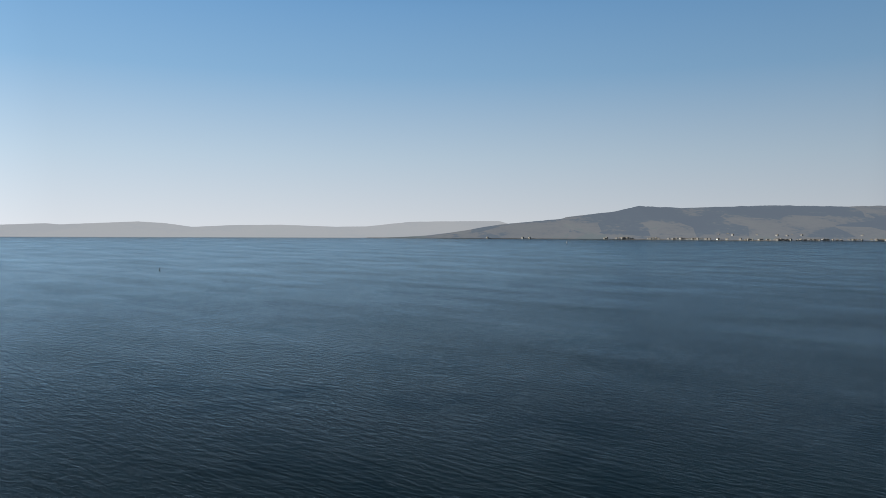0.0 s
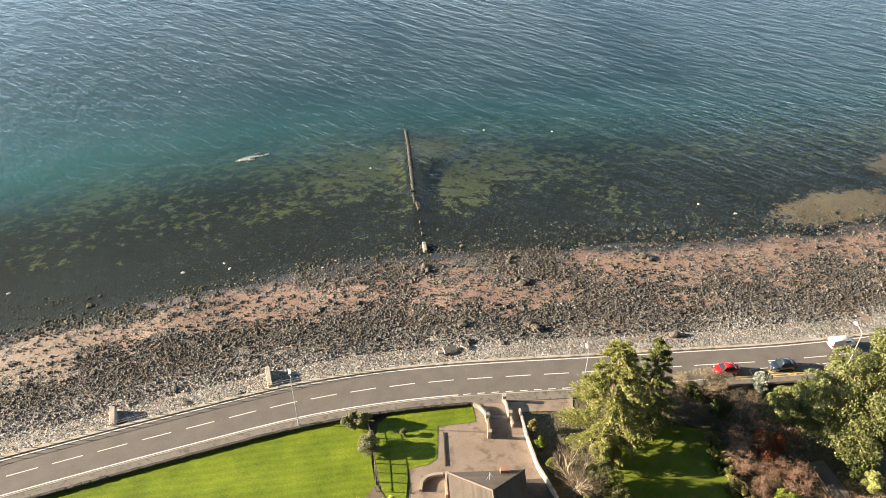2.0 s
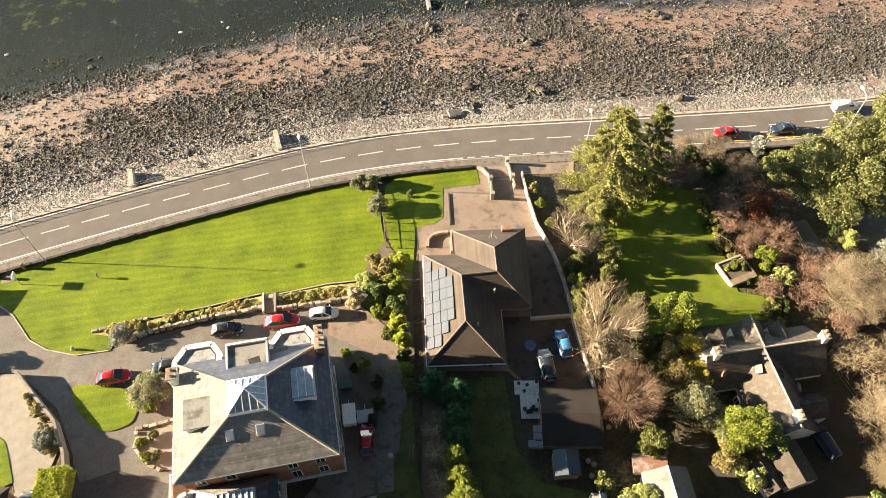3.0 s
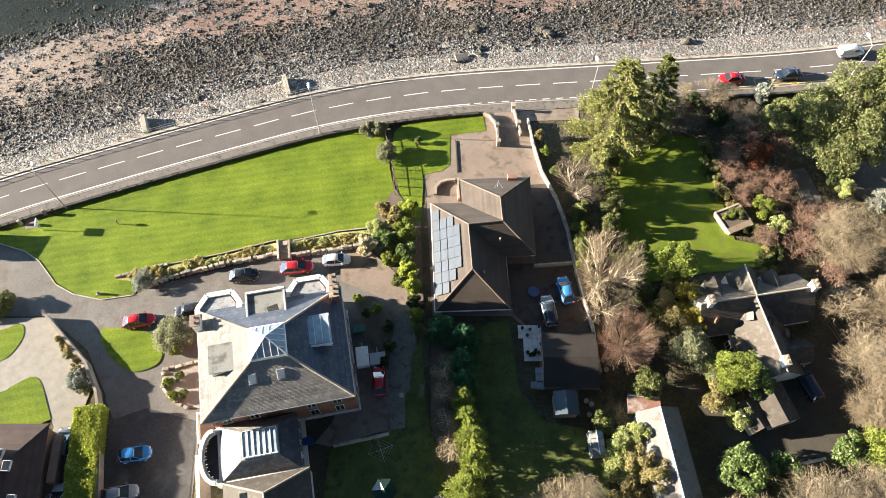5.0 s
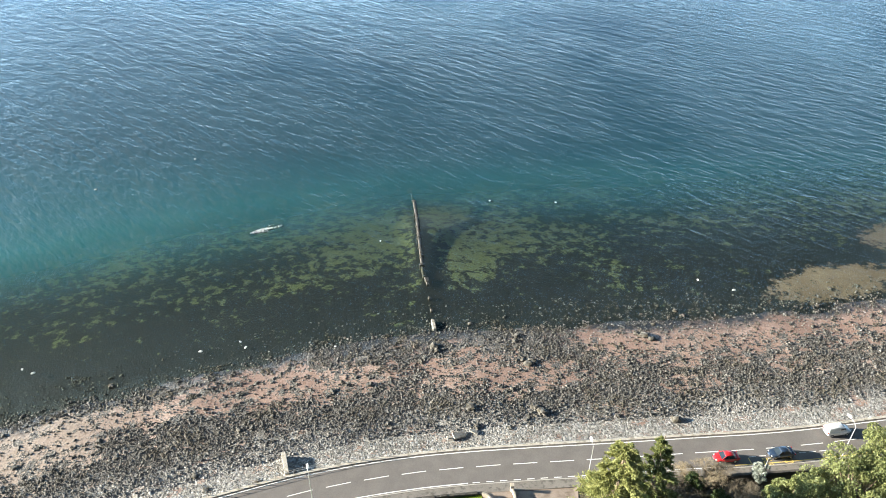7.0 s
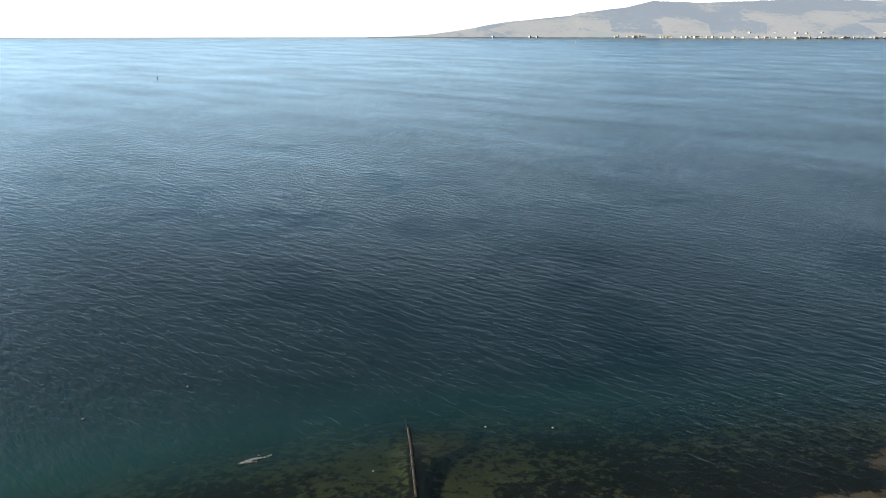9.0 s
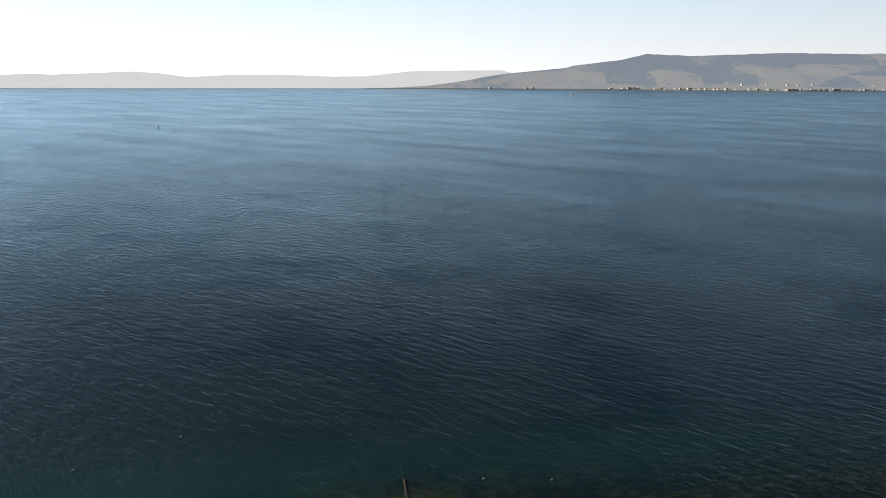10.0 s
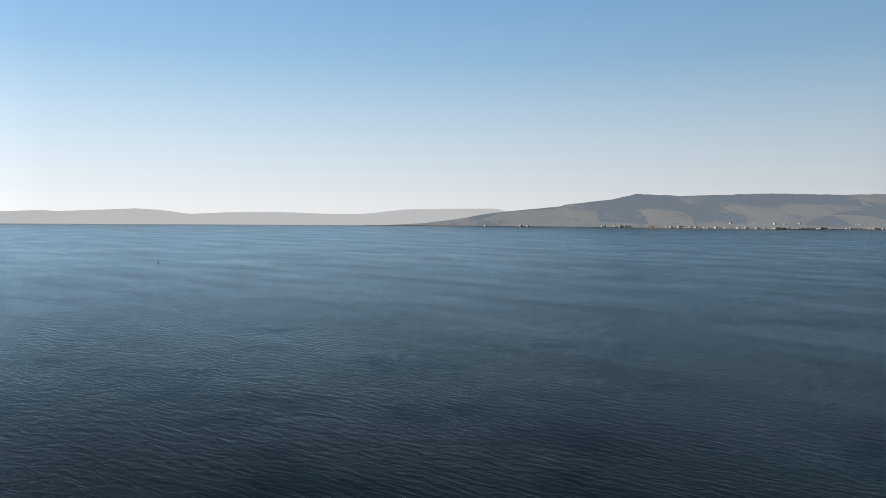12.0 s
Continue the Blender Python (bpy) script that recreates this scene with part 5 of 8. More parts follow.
def terrace_boxes():
    for x0, x1, y0, y1 in ((-10.9, -9.2, -7.2, -3.6), (-11.2, -9.9, -15.6, -8.8)):
        t = thing("sunken_court", "white-walled brown court beside the wing", "courtyard", pose(VX, VY, 0, 0, 0, VTURN), kind="structure")
        part("floor", box(((x0 + x1) / 2, (y0 + y1) / 2, VG + 0.12), (x1 - x0, y1 - y0, 0.2)), brown_paving, t)
        for c, s in ((((x0 + x1) / 2, y1), (x1 - x0 + 0.2, 0.2)), (((x0 + x1) / 2, y0), (x1 - x0 + 0.2, 0.2)), ((x0, (y0 + y1) / 2), (0.2, y1 - y0 - 0.2))):
            part("side_wall", box((*c, VG + 0.5), (*s, 1.2), 0, 0.03), white_render, t)


terrace_boxes()

# ---- the bungalow ----
BG = 3.95


def bungalow():
    t = thing("bungalow", "brown-tiled hipped bungalow with solar panels on one slope", "house")
    ze, zr = 6.3, 9.35
    part("wall", prism([(-0.6, 44.7), (8.3, 44.9), (8.2, 60.0), (-1.1, 60.0)], BG - 0.2, ze - 0.05), brick, t)
    part("wall", prism([(3.2, 52.7), (12.1, 52.7), (12.0, 64.3), (3.0, 64.0)], BG - 0.4, ze - 0.05), brick, t)
    part("eaves_board", prism([(-1.0, 44.2), (8.7, 44.5), (8.4, 60.4), (-1.6, 60.4)], ze - 0.17, ze - 0.02), white_paint, t)
    part("eaves_board", prism([(8.5, 52.3), (12.5, 52.3), (12.4, 64.8), (2.5, 64.4), (2.8, 60.5), (8.3, 60.3)], ze - 0.15, ze), white_paint, t)
    west = [Vector((*p, ze)) for p in ((-1.0, 44.2), (8.7, 44.5), (8.4, 52.1), (-1.6, 60.4), (2.7, 60.5))]
    east = [Vector((*p, ze)) for p in ((12.5, 52.3), (12.4, 64.8), (2.5, 64.4))]
    s0, s1, e0, e1 = (Vector((*p, zr)) for p in ((3.8, 48.8), (3.4, 55.4), (8.0, 55.9), (7.8, 59.6)))
    for q in ((west[0], west[1], s0, s0), (west[1], west[2], s1, s0), (west[3], west[0], s0, s1), (west[4], west[3], s1, e0),
              (west[2], east[0], e0, s1), (east[0], east[1], e1, e0), (east[1], east[2], e1, e1), (east[2], west[4], e0, e1)):
        roof_slope(t, *q, 17, brown_tile)
    up = Vector((0, 0, 0.06))
    for a, b in ((s0, s1), (s1, e0), (e0, e1), (west[0], s0), (west[1], s0), (west[3], s1), (east[0], e0), (east[1], e1), (east[2], e1)):
        ridge_caps(t, a + up, b + up, ridge_tile)
    # solar array on the west slope
    pitch = math.atan(0.63)
    arr = part("solar_array", box((0.2, 52.6, 7.2), (0.06, 9.0, 0.06)), lead, t, "pale blue-grey solar panels in staggered rows")
    for off, y0, y1 in ((0.55, 46.2, 59.0), (1.48, 46.2, 57.4), (2.41, 47.8, 57.4), (3.2, 49.4, 55.8)):
        n = round((y1 - y0) / 1.6)
        for k in range(n):
            y = y0 + (k + 0.5) * (y1 - y0) / n
            eave = -1.0 - (y - 44.2) * 0.037
            part("panel", box((eave + off, y, 6.3 + off * 0.63 + 0.22), (0.99, (y1 - y0) / n - 0.03, 0.05), 0, 0, Matrix.Rotation(-pitch, 4, "Y")), solar_cell, arr)
    part("gutter", tube([(-1.65, 60.5, 6.3), (-1.05, 44.1, 6.3)], [0.08, 0.08], 6), white_paint, t)
    part("gutter", tube([(-1.05, 44.1, 6.3), (8.75, 44.4, 6.3)], [0.08, 0.08], 6), white_paint, t)
    for x, y, z in ((7.6, 53.6, 8.4), (5.3, 48.7, 8.6)):
        part("vent_pipe", tube([(x, y, z - 0.4), (x, y, z + 0.45)], [0.13, 0.13], 8), pale_stone, t)
    aer = part("aerial", tube([(7.6, 62.1, 8.1), (7.6, 62.1, 9.6)], [0.03, 0.03], 5), lead, t)
    part("aerial_arm", tube([(7.1, 61.2, 9.2), (7.6, 62.1, 9.4), (8.2, 61.2, 9.2)], [0.02, 0.02, 0.02], 4), lead, aer)
    for x in (1.5, 4.0, 6.5):
        window_unit(t, (x, 44.75, 5.3), 1.5, 1.1, 0, white_paint)
    for y in (48.0, 52.0, 56.0):
        window_unit(t, (-0.95, y, 5.3), 1.4, 1.1, radians(-90), white_paint)
    part("chimney", box((9.8, 64.3, 5.6), (1.3, 0.8, 3.6), 0, 0.03), brick, t)


bungalow()


def curved_bench_wall():
    line = [(-1.1, 63.3), (-1.0, 64.6), (-0.4, 65.4), (0.6, 65.8), (1.8, 65.9)]
    tagged(mesh_object("wall_patio", strip(line, lambda x, y: gz(x, y), lambda x, y: gz(x, y) + 0.55, 0.4), pale_stone), "low curved pale stone patio wall", "wall", kind="structure")
    tagged(mesh_object("wall_patio_side", strip([(2.3, 65.9), (2.2, 64.4), (2.3, 62.2)], lambda x, y: gz(x, y), lambda x, y: gz(x, y) + 0.9, 0.3), pale_stone), "pale stone screen wall", "wall", kind="structure")
    tagged(mesh_object("kerb_drive", strip([(2.0, 73.4), (2.1, 70.4), (2.2, 67.4)], lambda x, y: gz(x, y), lambda x, y: gz(x, y) + 0.2, 0.16), dark_stone), "dark kerb beside the lawn", "kerb", kind="structure")


curved_bench_wall()


# ---- the cottage and outbuildings ----
def gable_roof(parent, r0, r1, half, drop, material, courses=9, cap=None, thick_wall=None, z_ground=4.8, wall_mat=None):
    """A pitched roof along the ridge r0-r1 with walls under it."""
    r0, r1 = Vector(r0), Vector(r1)
    d = (r1 - r0).normalized()
    s = Vector((-d.y, d.x, 0)) * half
    dn = Vector((0, 0, -drop))
    a, b, c, e = r0 + s + dn, r1 + s + dn, r1 - s + dn, r0 - s + dn
    roof_slope(parent, a, b, r1, r0, courses, material)
    roof_slope(parent, c, e, r0, r1, courses, material)
    if wall_mat is not None:
        k = 0.93
        w = [r0 + s * k, r1 + s * k, r1 - s * k, r0 - s * k]
        m = (r0 + r1) / 2
        w = [Vector((m.x + (v.x - m.x) * 0.98, m.y + (v.y - m.y) * 0.98, 0)) for v in w]
        bm = prism([(v.x, v.y) for v in w], z_ground - 0.4, r0.z - drop - 0.02)
        top = r0.z - 0.08
        for p, q, r in ((w[0], w[3], r0), (w[1], w[2], r1)):
            tri = [bm.verts.new((p.x, p.y, r0.z - drop - 0.02)), bm.verts.new((q.x, q.y, r0.z - drop - 0.02)), bm.verts.new((m.x + (r.x - m.x) * 0.98, m.y + (r.y - m.y) * 0.98, top))]
            bm.faces.new(tri)
        part("wall", bm, wall_mat, parent)
    if cap is not None:
        ridge_caps(parent, r0 + Vector((0, 0, 0.08)), r1 + Vector((0, 0, 0.08)), cap)


def cottage():
    t = thing("cottage", "white cottage with crossed grey-tiled gable roofs", "house")
    gable_roof(t, (32.3, 43.7, 9.5), (47.2, 46.0, 9.5), 3.3, 3.0, grey_tile, 11, pale_stone, None, 4.7, white_render)
    gable_roof(t, (39.4, 44.9, 9.5), (41.2, 34.8, 9.5), 3.6, 3.2, grey_tile, 11, pale_stone, None, 4.8, white_render)
    gable_roof(t, (39.6, 44.9, 9.4), (38.9, 49.2, 9.4), 1.9, 2.2, grey_tile, 7, pale_stone, None, 4.7, white_render)
    gable_roof(t, (35.4, 45.2, 8.7), (35.0, 48.0, 8.7), 1.1, 1.3, grey_tile, 5, None, None, 4.7, white_render)
    gable_roof(t, (43.0, 46.4, 8.7), (42.6, 48.9, 8.7), 1.1, 1.3, grey_tile, 5, None, None, 4.7, white_render)
    gable_roof(t, (41.5, 38.0, 7.9), (46.0, 38.6, 7.9), 1.5, 1.2, grey_tile, 5, None, None, 4.8, white_render)
    for x, y in ((33.4, 43.9), (46.9, 46.0), (41.0, 36.0)):
        ch = part("chimney", box((x, y, 9.7), (0.7, 1.15, 1.5), radians(8), 0.04), white_render, t)
        part("chimney_cap", box((x, y, 10.48), (0.85, 1.3, 0.12), radians(8), 0.03), pale_stone, ch)
        for k in (-0.4, 0.4):
            part("chimney_pot", tube([(x, y + k * 0.75, 10.5), (x, y + k * 0.75, 11.0)], [0.15, 0.12], 8), brick, ch)
    part("satellite_dish", tube([(34.4, 42.1, 8.2), (34.5, 42.0, 8.25)], [0.55, 0.5], 12), brick, t)
    part("roof_window", box((40.9, 41.6, 8.85), (0.9, 1.1, 0.12), radians(-10), 0.02, Matrix.Rotation(radians(40), 4, "Y")), window_glass, t)
    part("roof_window", box((38.5, 42.4, 8.75), (0.9, 1.2, 0.12), radians(-10), 0.02, Matrix.Rotation(radians(-40), 4, "Y")), pale_sheet, t)
    part("roof_window", box((43.3, 40.6, 7.5), (0.8, 1.0, 0.12), radians(-10), 0.02, Matrix.Rotation(radians(40), 4, "Y")), pale_sheet, t)
    for k in range(4):
        window_unit(t, (36.2 + 0.3 * k, 39.5 - 1.5 * k, 5.9), 1.0, 1.2, radians(-80))


cottage()


def garage_flat():
    t = thing("garage", "tiled garage with a low pitched roof, colour darkened for shade", "garage")
    z = 4.85
    # both slopes carry painted shade in their dark tile
    gable_roof(t, (12.4, 37.6, 7.25), (19.2, 37.5, 7.25), 3.6, 0.75, garage_shade_tile, 9, None, None, 4.9, brick)
    part("garage_door", box((15.6, 41.0, z + 0.75), (2.6, 0.2, 1.5), 0, 0.02), white_paint, t)


def garden_shed():
    t = thing("garden_shed", "wooden shed with a blue-grey felt roof", "shed")
    z = gz(14.8, 32)
    part("wall", box((14.8, 31.9, z + 1.0), (2.7, 2.6, 2.0), 0.02, 0.02), timber, t)
    felt = surface("blue_felt", (0.035, 0.052, 0.066), (0.065, 0.092, 0.112), 1.0, 0.85, 0.3)
    part("roof_slope", box((14.1, 31.9, z + 2.2), (1.55, 2.95, 0.07), 0.02, 0.01, Matrix.Rotation(radians(-17), 4, "Y")), felt, t)
    part("roof_slope", box((15.55, 31.9, z + 2.2), (1.55, 2.95, 0.07), 0.02, 0.01, Matrix.Rotation(radians(17), 4, "Y")), felt, t)


def barn():
    t = thing("barn", "long barn with a pale sheet roof", "barn")
    gable_roof(t, (25.6, 31.0, 8.5), (27.6, 14.0, 8.5), 2.6, 1.5, pale_sheet, 5, white_paint, None, 4.9, white_render)
    bm = box((24.4, 31.9, 6.3), (4.0, 2.4, 0.12), radians(-6), 0.02, Matrix.Rotation(radians(-10), 4, "X"))
    o = part("lean_to_roof", bm, red_sheet, t, "rusty red lean-to roof")
    part("lean_to_wall", box((24.4, 31.9, 5.4), (3.6, 2.0, 1.6), radians(-6), 0.02), white_render, o)


def small_garage():
    t = thing("garage", "small pitched garage with grey-brown tiles beside the track", "garage")
    gable_roof(t, (39.6, 34.0, 7.4), (41.0, 29.4, 7.4), 1.9, 0.8, grey_tile, 6, None, None, 4.9, white_render)
    gable_roof(t, (36.6, 32.2, 6.9), (38.2, 28.8, 6.9), 1.5, 0.7, grey_tile, 6, None, None, 4.9, white_render)
    part("white_door", box((36.0, 30.6, 5.9), (0.12, 1.2, 2.0), radians(22)), white_paint, t)


def gate_lodge():
    """The dark-tiled house beyond the gravel yard, only its near corner in sight."""
    t = thing("house", "dark brown tiled house beside the gravel yard", "house")
    z = 4.85
    part("wall", prism([(-62.0, 29.0), (-47.0, 29.0), (-46.0, 12.0), (-62.0, 12.0)], z - 0.3, 7.8), brick, t)
    a, b, c, d = Vector((-62.5, 29.4, 7.8)), Vector((-46.6, 29.4, 7.8)), Vector((-45.2, 11.5, 7.8)), Vector((-62.5, 11.5, 7.8))
    r0, r1 = Vector((-52.5, 21.0, 10.2)), Vector((-52.5, 15.0, 10.2))
    dark_tile = surface("dark_brown_tile", (0.035, 0.022, 0.018), (0.075, 0.05, 0.04), 1.8, 0.85, 0.5, spread=0.15)
    for q in ((a, b, r0, r0), (b, c, r1, r0), (c, d, r1, r1), (d, a, r0, r1)):
        roof_slope(t, *q, 20, dark_tile)
    for x, y in ((-49.6, 24.3), (-50.8, 25.6), (-48.2, 20.6)):
        sk = part("skylight", box((x, y, 9.1 if y > 23 else 9.0), (0.9, 1.2, 0.5), 0, 0.02), lead, t)
        part("pane", box((x, y, 9.38 if y > 23 else 9.28), (0.7, 1.0, 0.04)), window_glass, sk)
    part("side_lean_to", box((-45.6, 25.6, 5.8), (1.0, 5.5, 2.2), radians(4), 0.03), brick, t)


garage_flat(), garden_shed(), barn(), small_garage(), gate_lodge()

# ---- plants ----
def quick_mesh(name, verts, faces):
    me = bpy.data.meshes.new(name)
    me.vertices.add(len(verts))
    me.vertices.foreach_set("co", np.ascontiguousarray(verts, dtype=np.float32).ravel())
    me.loops.add(faces.size)
    me.loops.foreach_set("vertex_index", faces.ravel().astype(np.int32))
    me.polygons.add(len(faces))
    me.polygons.foreach_set("loop_start", (np.arange(len(faces)) * faces.shape[1]).astype(np.int32))
    me.update(calc_edges=True)
    return me


def quads_mesh(name, centres, sizes, rng, flat=0.35, aim=None, slim=0.55):
    """Many small leaf-shaped facets, each turned its own way or more or less along aim."""
    n = len(centres)
    a = rng.normal(size=(n, 3))
    a[:, 2] *= flat + 0.65
    if aim is not None:
        a = 0.45 * a + aim
    a /= np.linalg.norm(a, axis=1)[:, None]
    b = np.cross(a, rng.normal(size=(n, 3)))
    b /= np.linalg.norm(b, axis=1)[:, None] + 1e-9
    s = sizes[:, None]
    bend = np.cross(a, b) * s * 0.25
    v = np.stack([centres - a * s, centres + b * s * slim + bend, centres + a * s, centres - b * s * slim + bend], 1).reshape(-1, 3)
    i = np.arange(n) * 4
    return quick_mesh(name, v, np.c_[i, i + 1, i + 2, i + 3])


def crown_points(rng, n, r, h, z0, lobes, taper=0.0, lump=(0.3, 0.48)):
    """Points over a crown built of uneven lobes, thin within."""
    lc, lr = [], []
    for k in range(lobes):
        u = rng.uniform(0, 1)
        ang = rng.uniform(0, 6.283)
        wide = r * (1 - taper * u) * math.sin(math.acos(min(1, abs(2 * u - 1))) if not taper else 1.3)
        d = wide * math.sqrt(rng.uniform(0.05, 0.62 + 1.2 * (0.3 - lump[0])))
        lc.append((d * math.cos(ang), d * math.sin(ang), z0 + (h - z0) * (0.12 + 0.78 * u)))
        lr.append(r * rng.uniform(*lump) * (1 - 0.55 * taper * u))
    lc, lr = np.array(lc), np.array(lr)
    k = rng.randint(0, lobes, n)
    d = rng.normal(size=(n, 3))
    d /= np.linalg.norm(d, axis=1)[:, None]
    d[:, 2] = np.where(d[:, 2] < -0.3, -d[:, 2], d[:, 2])
    rad = lr[k] * (1 - np.abs(rng.normal(0, 0.16, n)))
    return lc[k] + d * rad[:, None] * np.array([1, 1, 0.85]), lc


def stems_mesh(name, segs, sides=4):
    """Tapered twigs from rows of start, end and two radii."""
    s = np.array(segs)
    n = len(s)
    p, q = s[:, :3], s[:, 3:6]
    d = q - p
    d /= np.linalg.norm(d, axis=1)[:, None] + 1e-9
    ref = np.where(np.abs(d[:, 2:3]) > 0.9, np.array([[1.0, 0, 0]]), np.array([[0, 0, 1.0]]))
    a = np.cross(d, ref)
    a /= np.linalg.norm(a, axis=1)[:, None]
    b = np.cross(d, a)
    ring = []
    for base, rad in ((p, s[:, 6]), (q, s[:, 7])):
        for k in range(sides):
            t = 2 * math.pi * k / sides
            ring.append(base + (a * math.cos(t) + b * math.sin(t)) * rad[:, None])
    v = np.stack(ring, 1).reshape(-1, 3)
    f = []
    i = np.arange(n) * 2 * sides
    for k in range(sides):
        f.append(np.c_[i + k, i + (k + 1) % sides, i + sides + (k + 1) % sides, i + sides + k])
    return quick_mesh(name, v, np.concatenate(f))


def blades_mesh(name, segs, rng):
    """The finest twigs, each a single narrow tapering facet turned its own way."""
    s = np.array(segs)
    n = len(s)
    d = s[:, 3:6] - s[:, :3]
    a = np.cross(d, rng.normal(size=(n, 3)) * 0.6 + np.array([0, 0, 1.0]))
    a /= np.linalg.norm(a, axis=1)[:, None] + 1e-9
    r0, r1 = s[:, 6:7] * 1.15, s[:, 7:8] * 1.0
    v = np.stack([s[:, :3] - a * r0, s[:, :3] + a * r0, s[:, 3:6] + a * r1, s[:, 3:6] - a * r1], 1).reshape(-1, 3)
    i = np.arange(n) * 4
    return quick_mesh(name, v, np.c_[i, i + 1, i + 2, i + 3])


def grow(rng, h, r, trunk_r, depth, kids, droop=0.0, lean=(0, 0), thin=0.016, spread=0.75, forks=0):
    """Segments of a bare tree: trunk, limbs, branches and twigs."""
    segs = []

    ra = random.Random(int(rng.randint(1 << 30)))
    g, uni = ra.gauss, ra.uniform

    def limb(px, py, pz, dx, dy, dz, length, rad, level):
        n = 4 if level < 2 else (3 if level < 3 else 2)
        step = length / n
        for k in range(n):
            ex, ey, ez = dx + g(0, 0.08), dy + g(0, 0.08), dz + g(0, 0.08) + 0.05 - droop * level * 0.06
            m = step / math.sqrt(ex * ex + ey * ey + ez * ez)
            ex, ey, ez = ex * m, ey * m, ez * m
            r0, r1 = rad * (1 - 0.55 * k / n), rad * (1 - 0.55 * (k + 1) / n)
            segs.append((px, py, pz, px + ex, py + ey, pz + ez, max(r0, thin), max(r1, thin * 0.75)))
            dx, dy, dz = ex / step, ey / step, ez / step
            if level < depth and (k > 0 or level > 0):
                for _ in range(kids[level]):
                    sx, sy, sz = g(0, 1), g(0, 1), g(0, 1)
                    dot = sx * dx + sy * dy + sz * dz
                    sx, sy, sz = sx - dx * dot, sy - dy * dot, sz - dz * dot
                    q = spread / math.sqrt(sx * sx + sy * sy + sz * sz + 1e-9)
                    f = 1 - spread * 0.55
                    nx, ny, nz = dx * f + sx * q, dy * f + sy * q, dz * f + sz * q + 0.15
                    q = 1 / math.sqrt(nx * nx + ny * ny + nz * nz)
                    u = uni(0.2, 1.0)
                    limb(px + ex * u, py + ey * u, pz + ez * u, nx * q, ny * q, nz * q, length * uni(0.42, 0.68), r1 * uni(0.45, 0.65), level + 1)
            px, py, pz = px + ex, py + ey, pz + ez

    up = Vector((lean[0], lean[1], 1)).normalized()
    if forks:
        # a short bole that parts at once into strong limbs, fanning out
        e = up * (h * 0.1)
        segs.append((0, 0, -0.3, e.x, e.y, e.z, trunk_r, trunk_r * 0.85))
        for k in range(forks):
            a = 6.283 * (k + uni(-0.3, 0.3)) / forks
            lift = uni(0.35, 0.95)
            d = Vector((math.cos(a) * (1 - 0.5 * lift) + lean[0], math.sin(a) * (1 - 0.5 * lift) + lean[1], 0.25 + 0.75 * lift)).normalized()
            limb(e.x, e.y, e.z * uni(0.6, 1.0), d.x, d.y, d.z, h * uni(0.62, 0.9), trunk_r * uni(0.38, 0.6), 1)
        return segs
    limb(0.0, 0.0, -0.3, up.x, up.y, up.z, h * 0.55, trunk_r, 0)
    return segs


def fit_segs(segs, r, h):
    s = np.array(segs)
    span = max(np.percentile(np.abs(s[:, 3:5]), 90), 0.1)
    top = max(np.percentile(s[:, 5], 95), 0.1)
    sc = np.array([r / span, r / span, h / top])
    s[:, :3] *= sc
    s[:, 3:6] *= sc
    return s


def bare_tree(label, x, y, h, r, bark, twig, seed, depth=4, kids=(3, 2, 2, 2), trunk_r=0.28, lean=(0, 0), name="bare_tree", spread=0.75, group="", thin=0.016, forks=0, dense=0.0, dome=1.9):
    rng = np.random.RandomState(seed)
    t = thing(name, label, "tree", pose(x, y, gz(x, y), 0, 0, 0 if forks else rng.uniform(0, 360)), group)
    s = fit_segs(grow(rng, h, r, trunk_r, depth, kids, 0.0, lean, thin, spread, forks), r, h)
    out = (np.hypot(s[:, 3], s[:, 4]) / r) ** 2 + ((s[:, 5] - 0.42 * h) / (0.62 * h)) ** 2
    s = s[(out < rng.uniform(0.9, 1.3, len(s)) * (dome if forks else 1)) | (s[:, 6] > trunk_r * 0.45)]
    thick = s[:, 6] > max(trunk_r * 0.26, thin * 1.6)
    fine = s[:, 6] < thin * 1.01
    if forks:
        thick = s[:, 6] > max(trunk_r * 0.1, thin * 1.6)
    twigs = s[fine]
    if dense:
        # more twigs of the same kind between the first
        more = twigs[rng.uniform(0, 1, len(twigs)) < dense].copy()
        shift = rng.normal(0, 0.22, (len(more), 3))
        more[:, :3] += shift
        more[:, 3:6] += shift + rng.normal(0, 0.1, (len(more), 3))
        twigs = np.concatenate([twigs, more])
    for nm, rows, m, sides in (("trunk", s[thick], bark, 5), ("branchwork", s[~thick & ~fine], twig if forks else bark, 3), ("twigwork", twigs, twig, 1)):
        if len(rows):
            me = stems_mesh(nm, rows, sides) if sides > 1 else blades_mesh(nm, rows, rng)
            me.materials.append(m)
            ob = new(nm, me)
            ob.parent = t
    return t


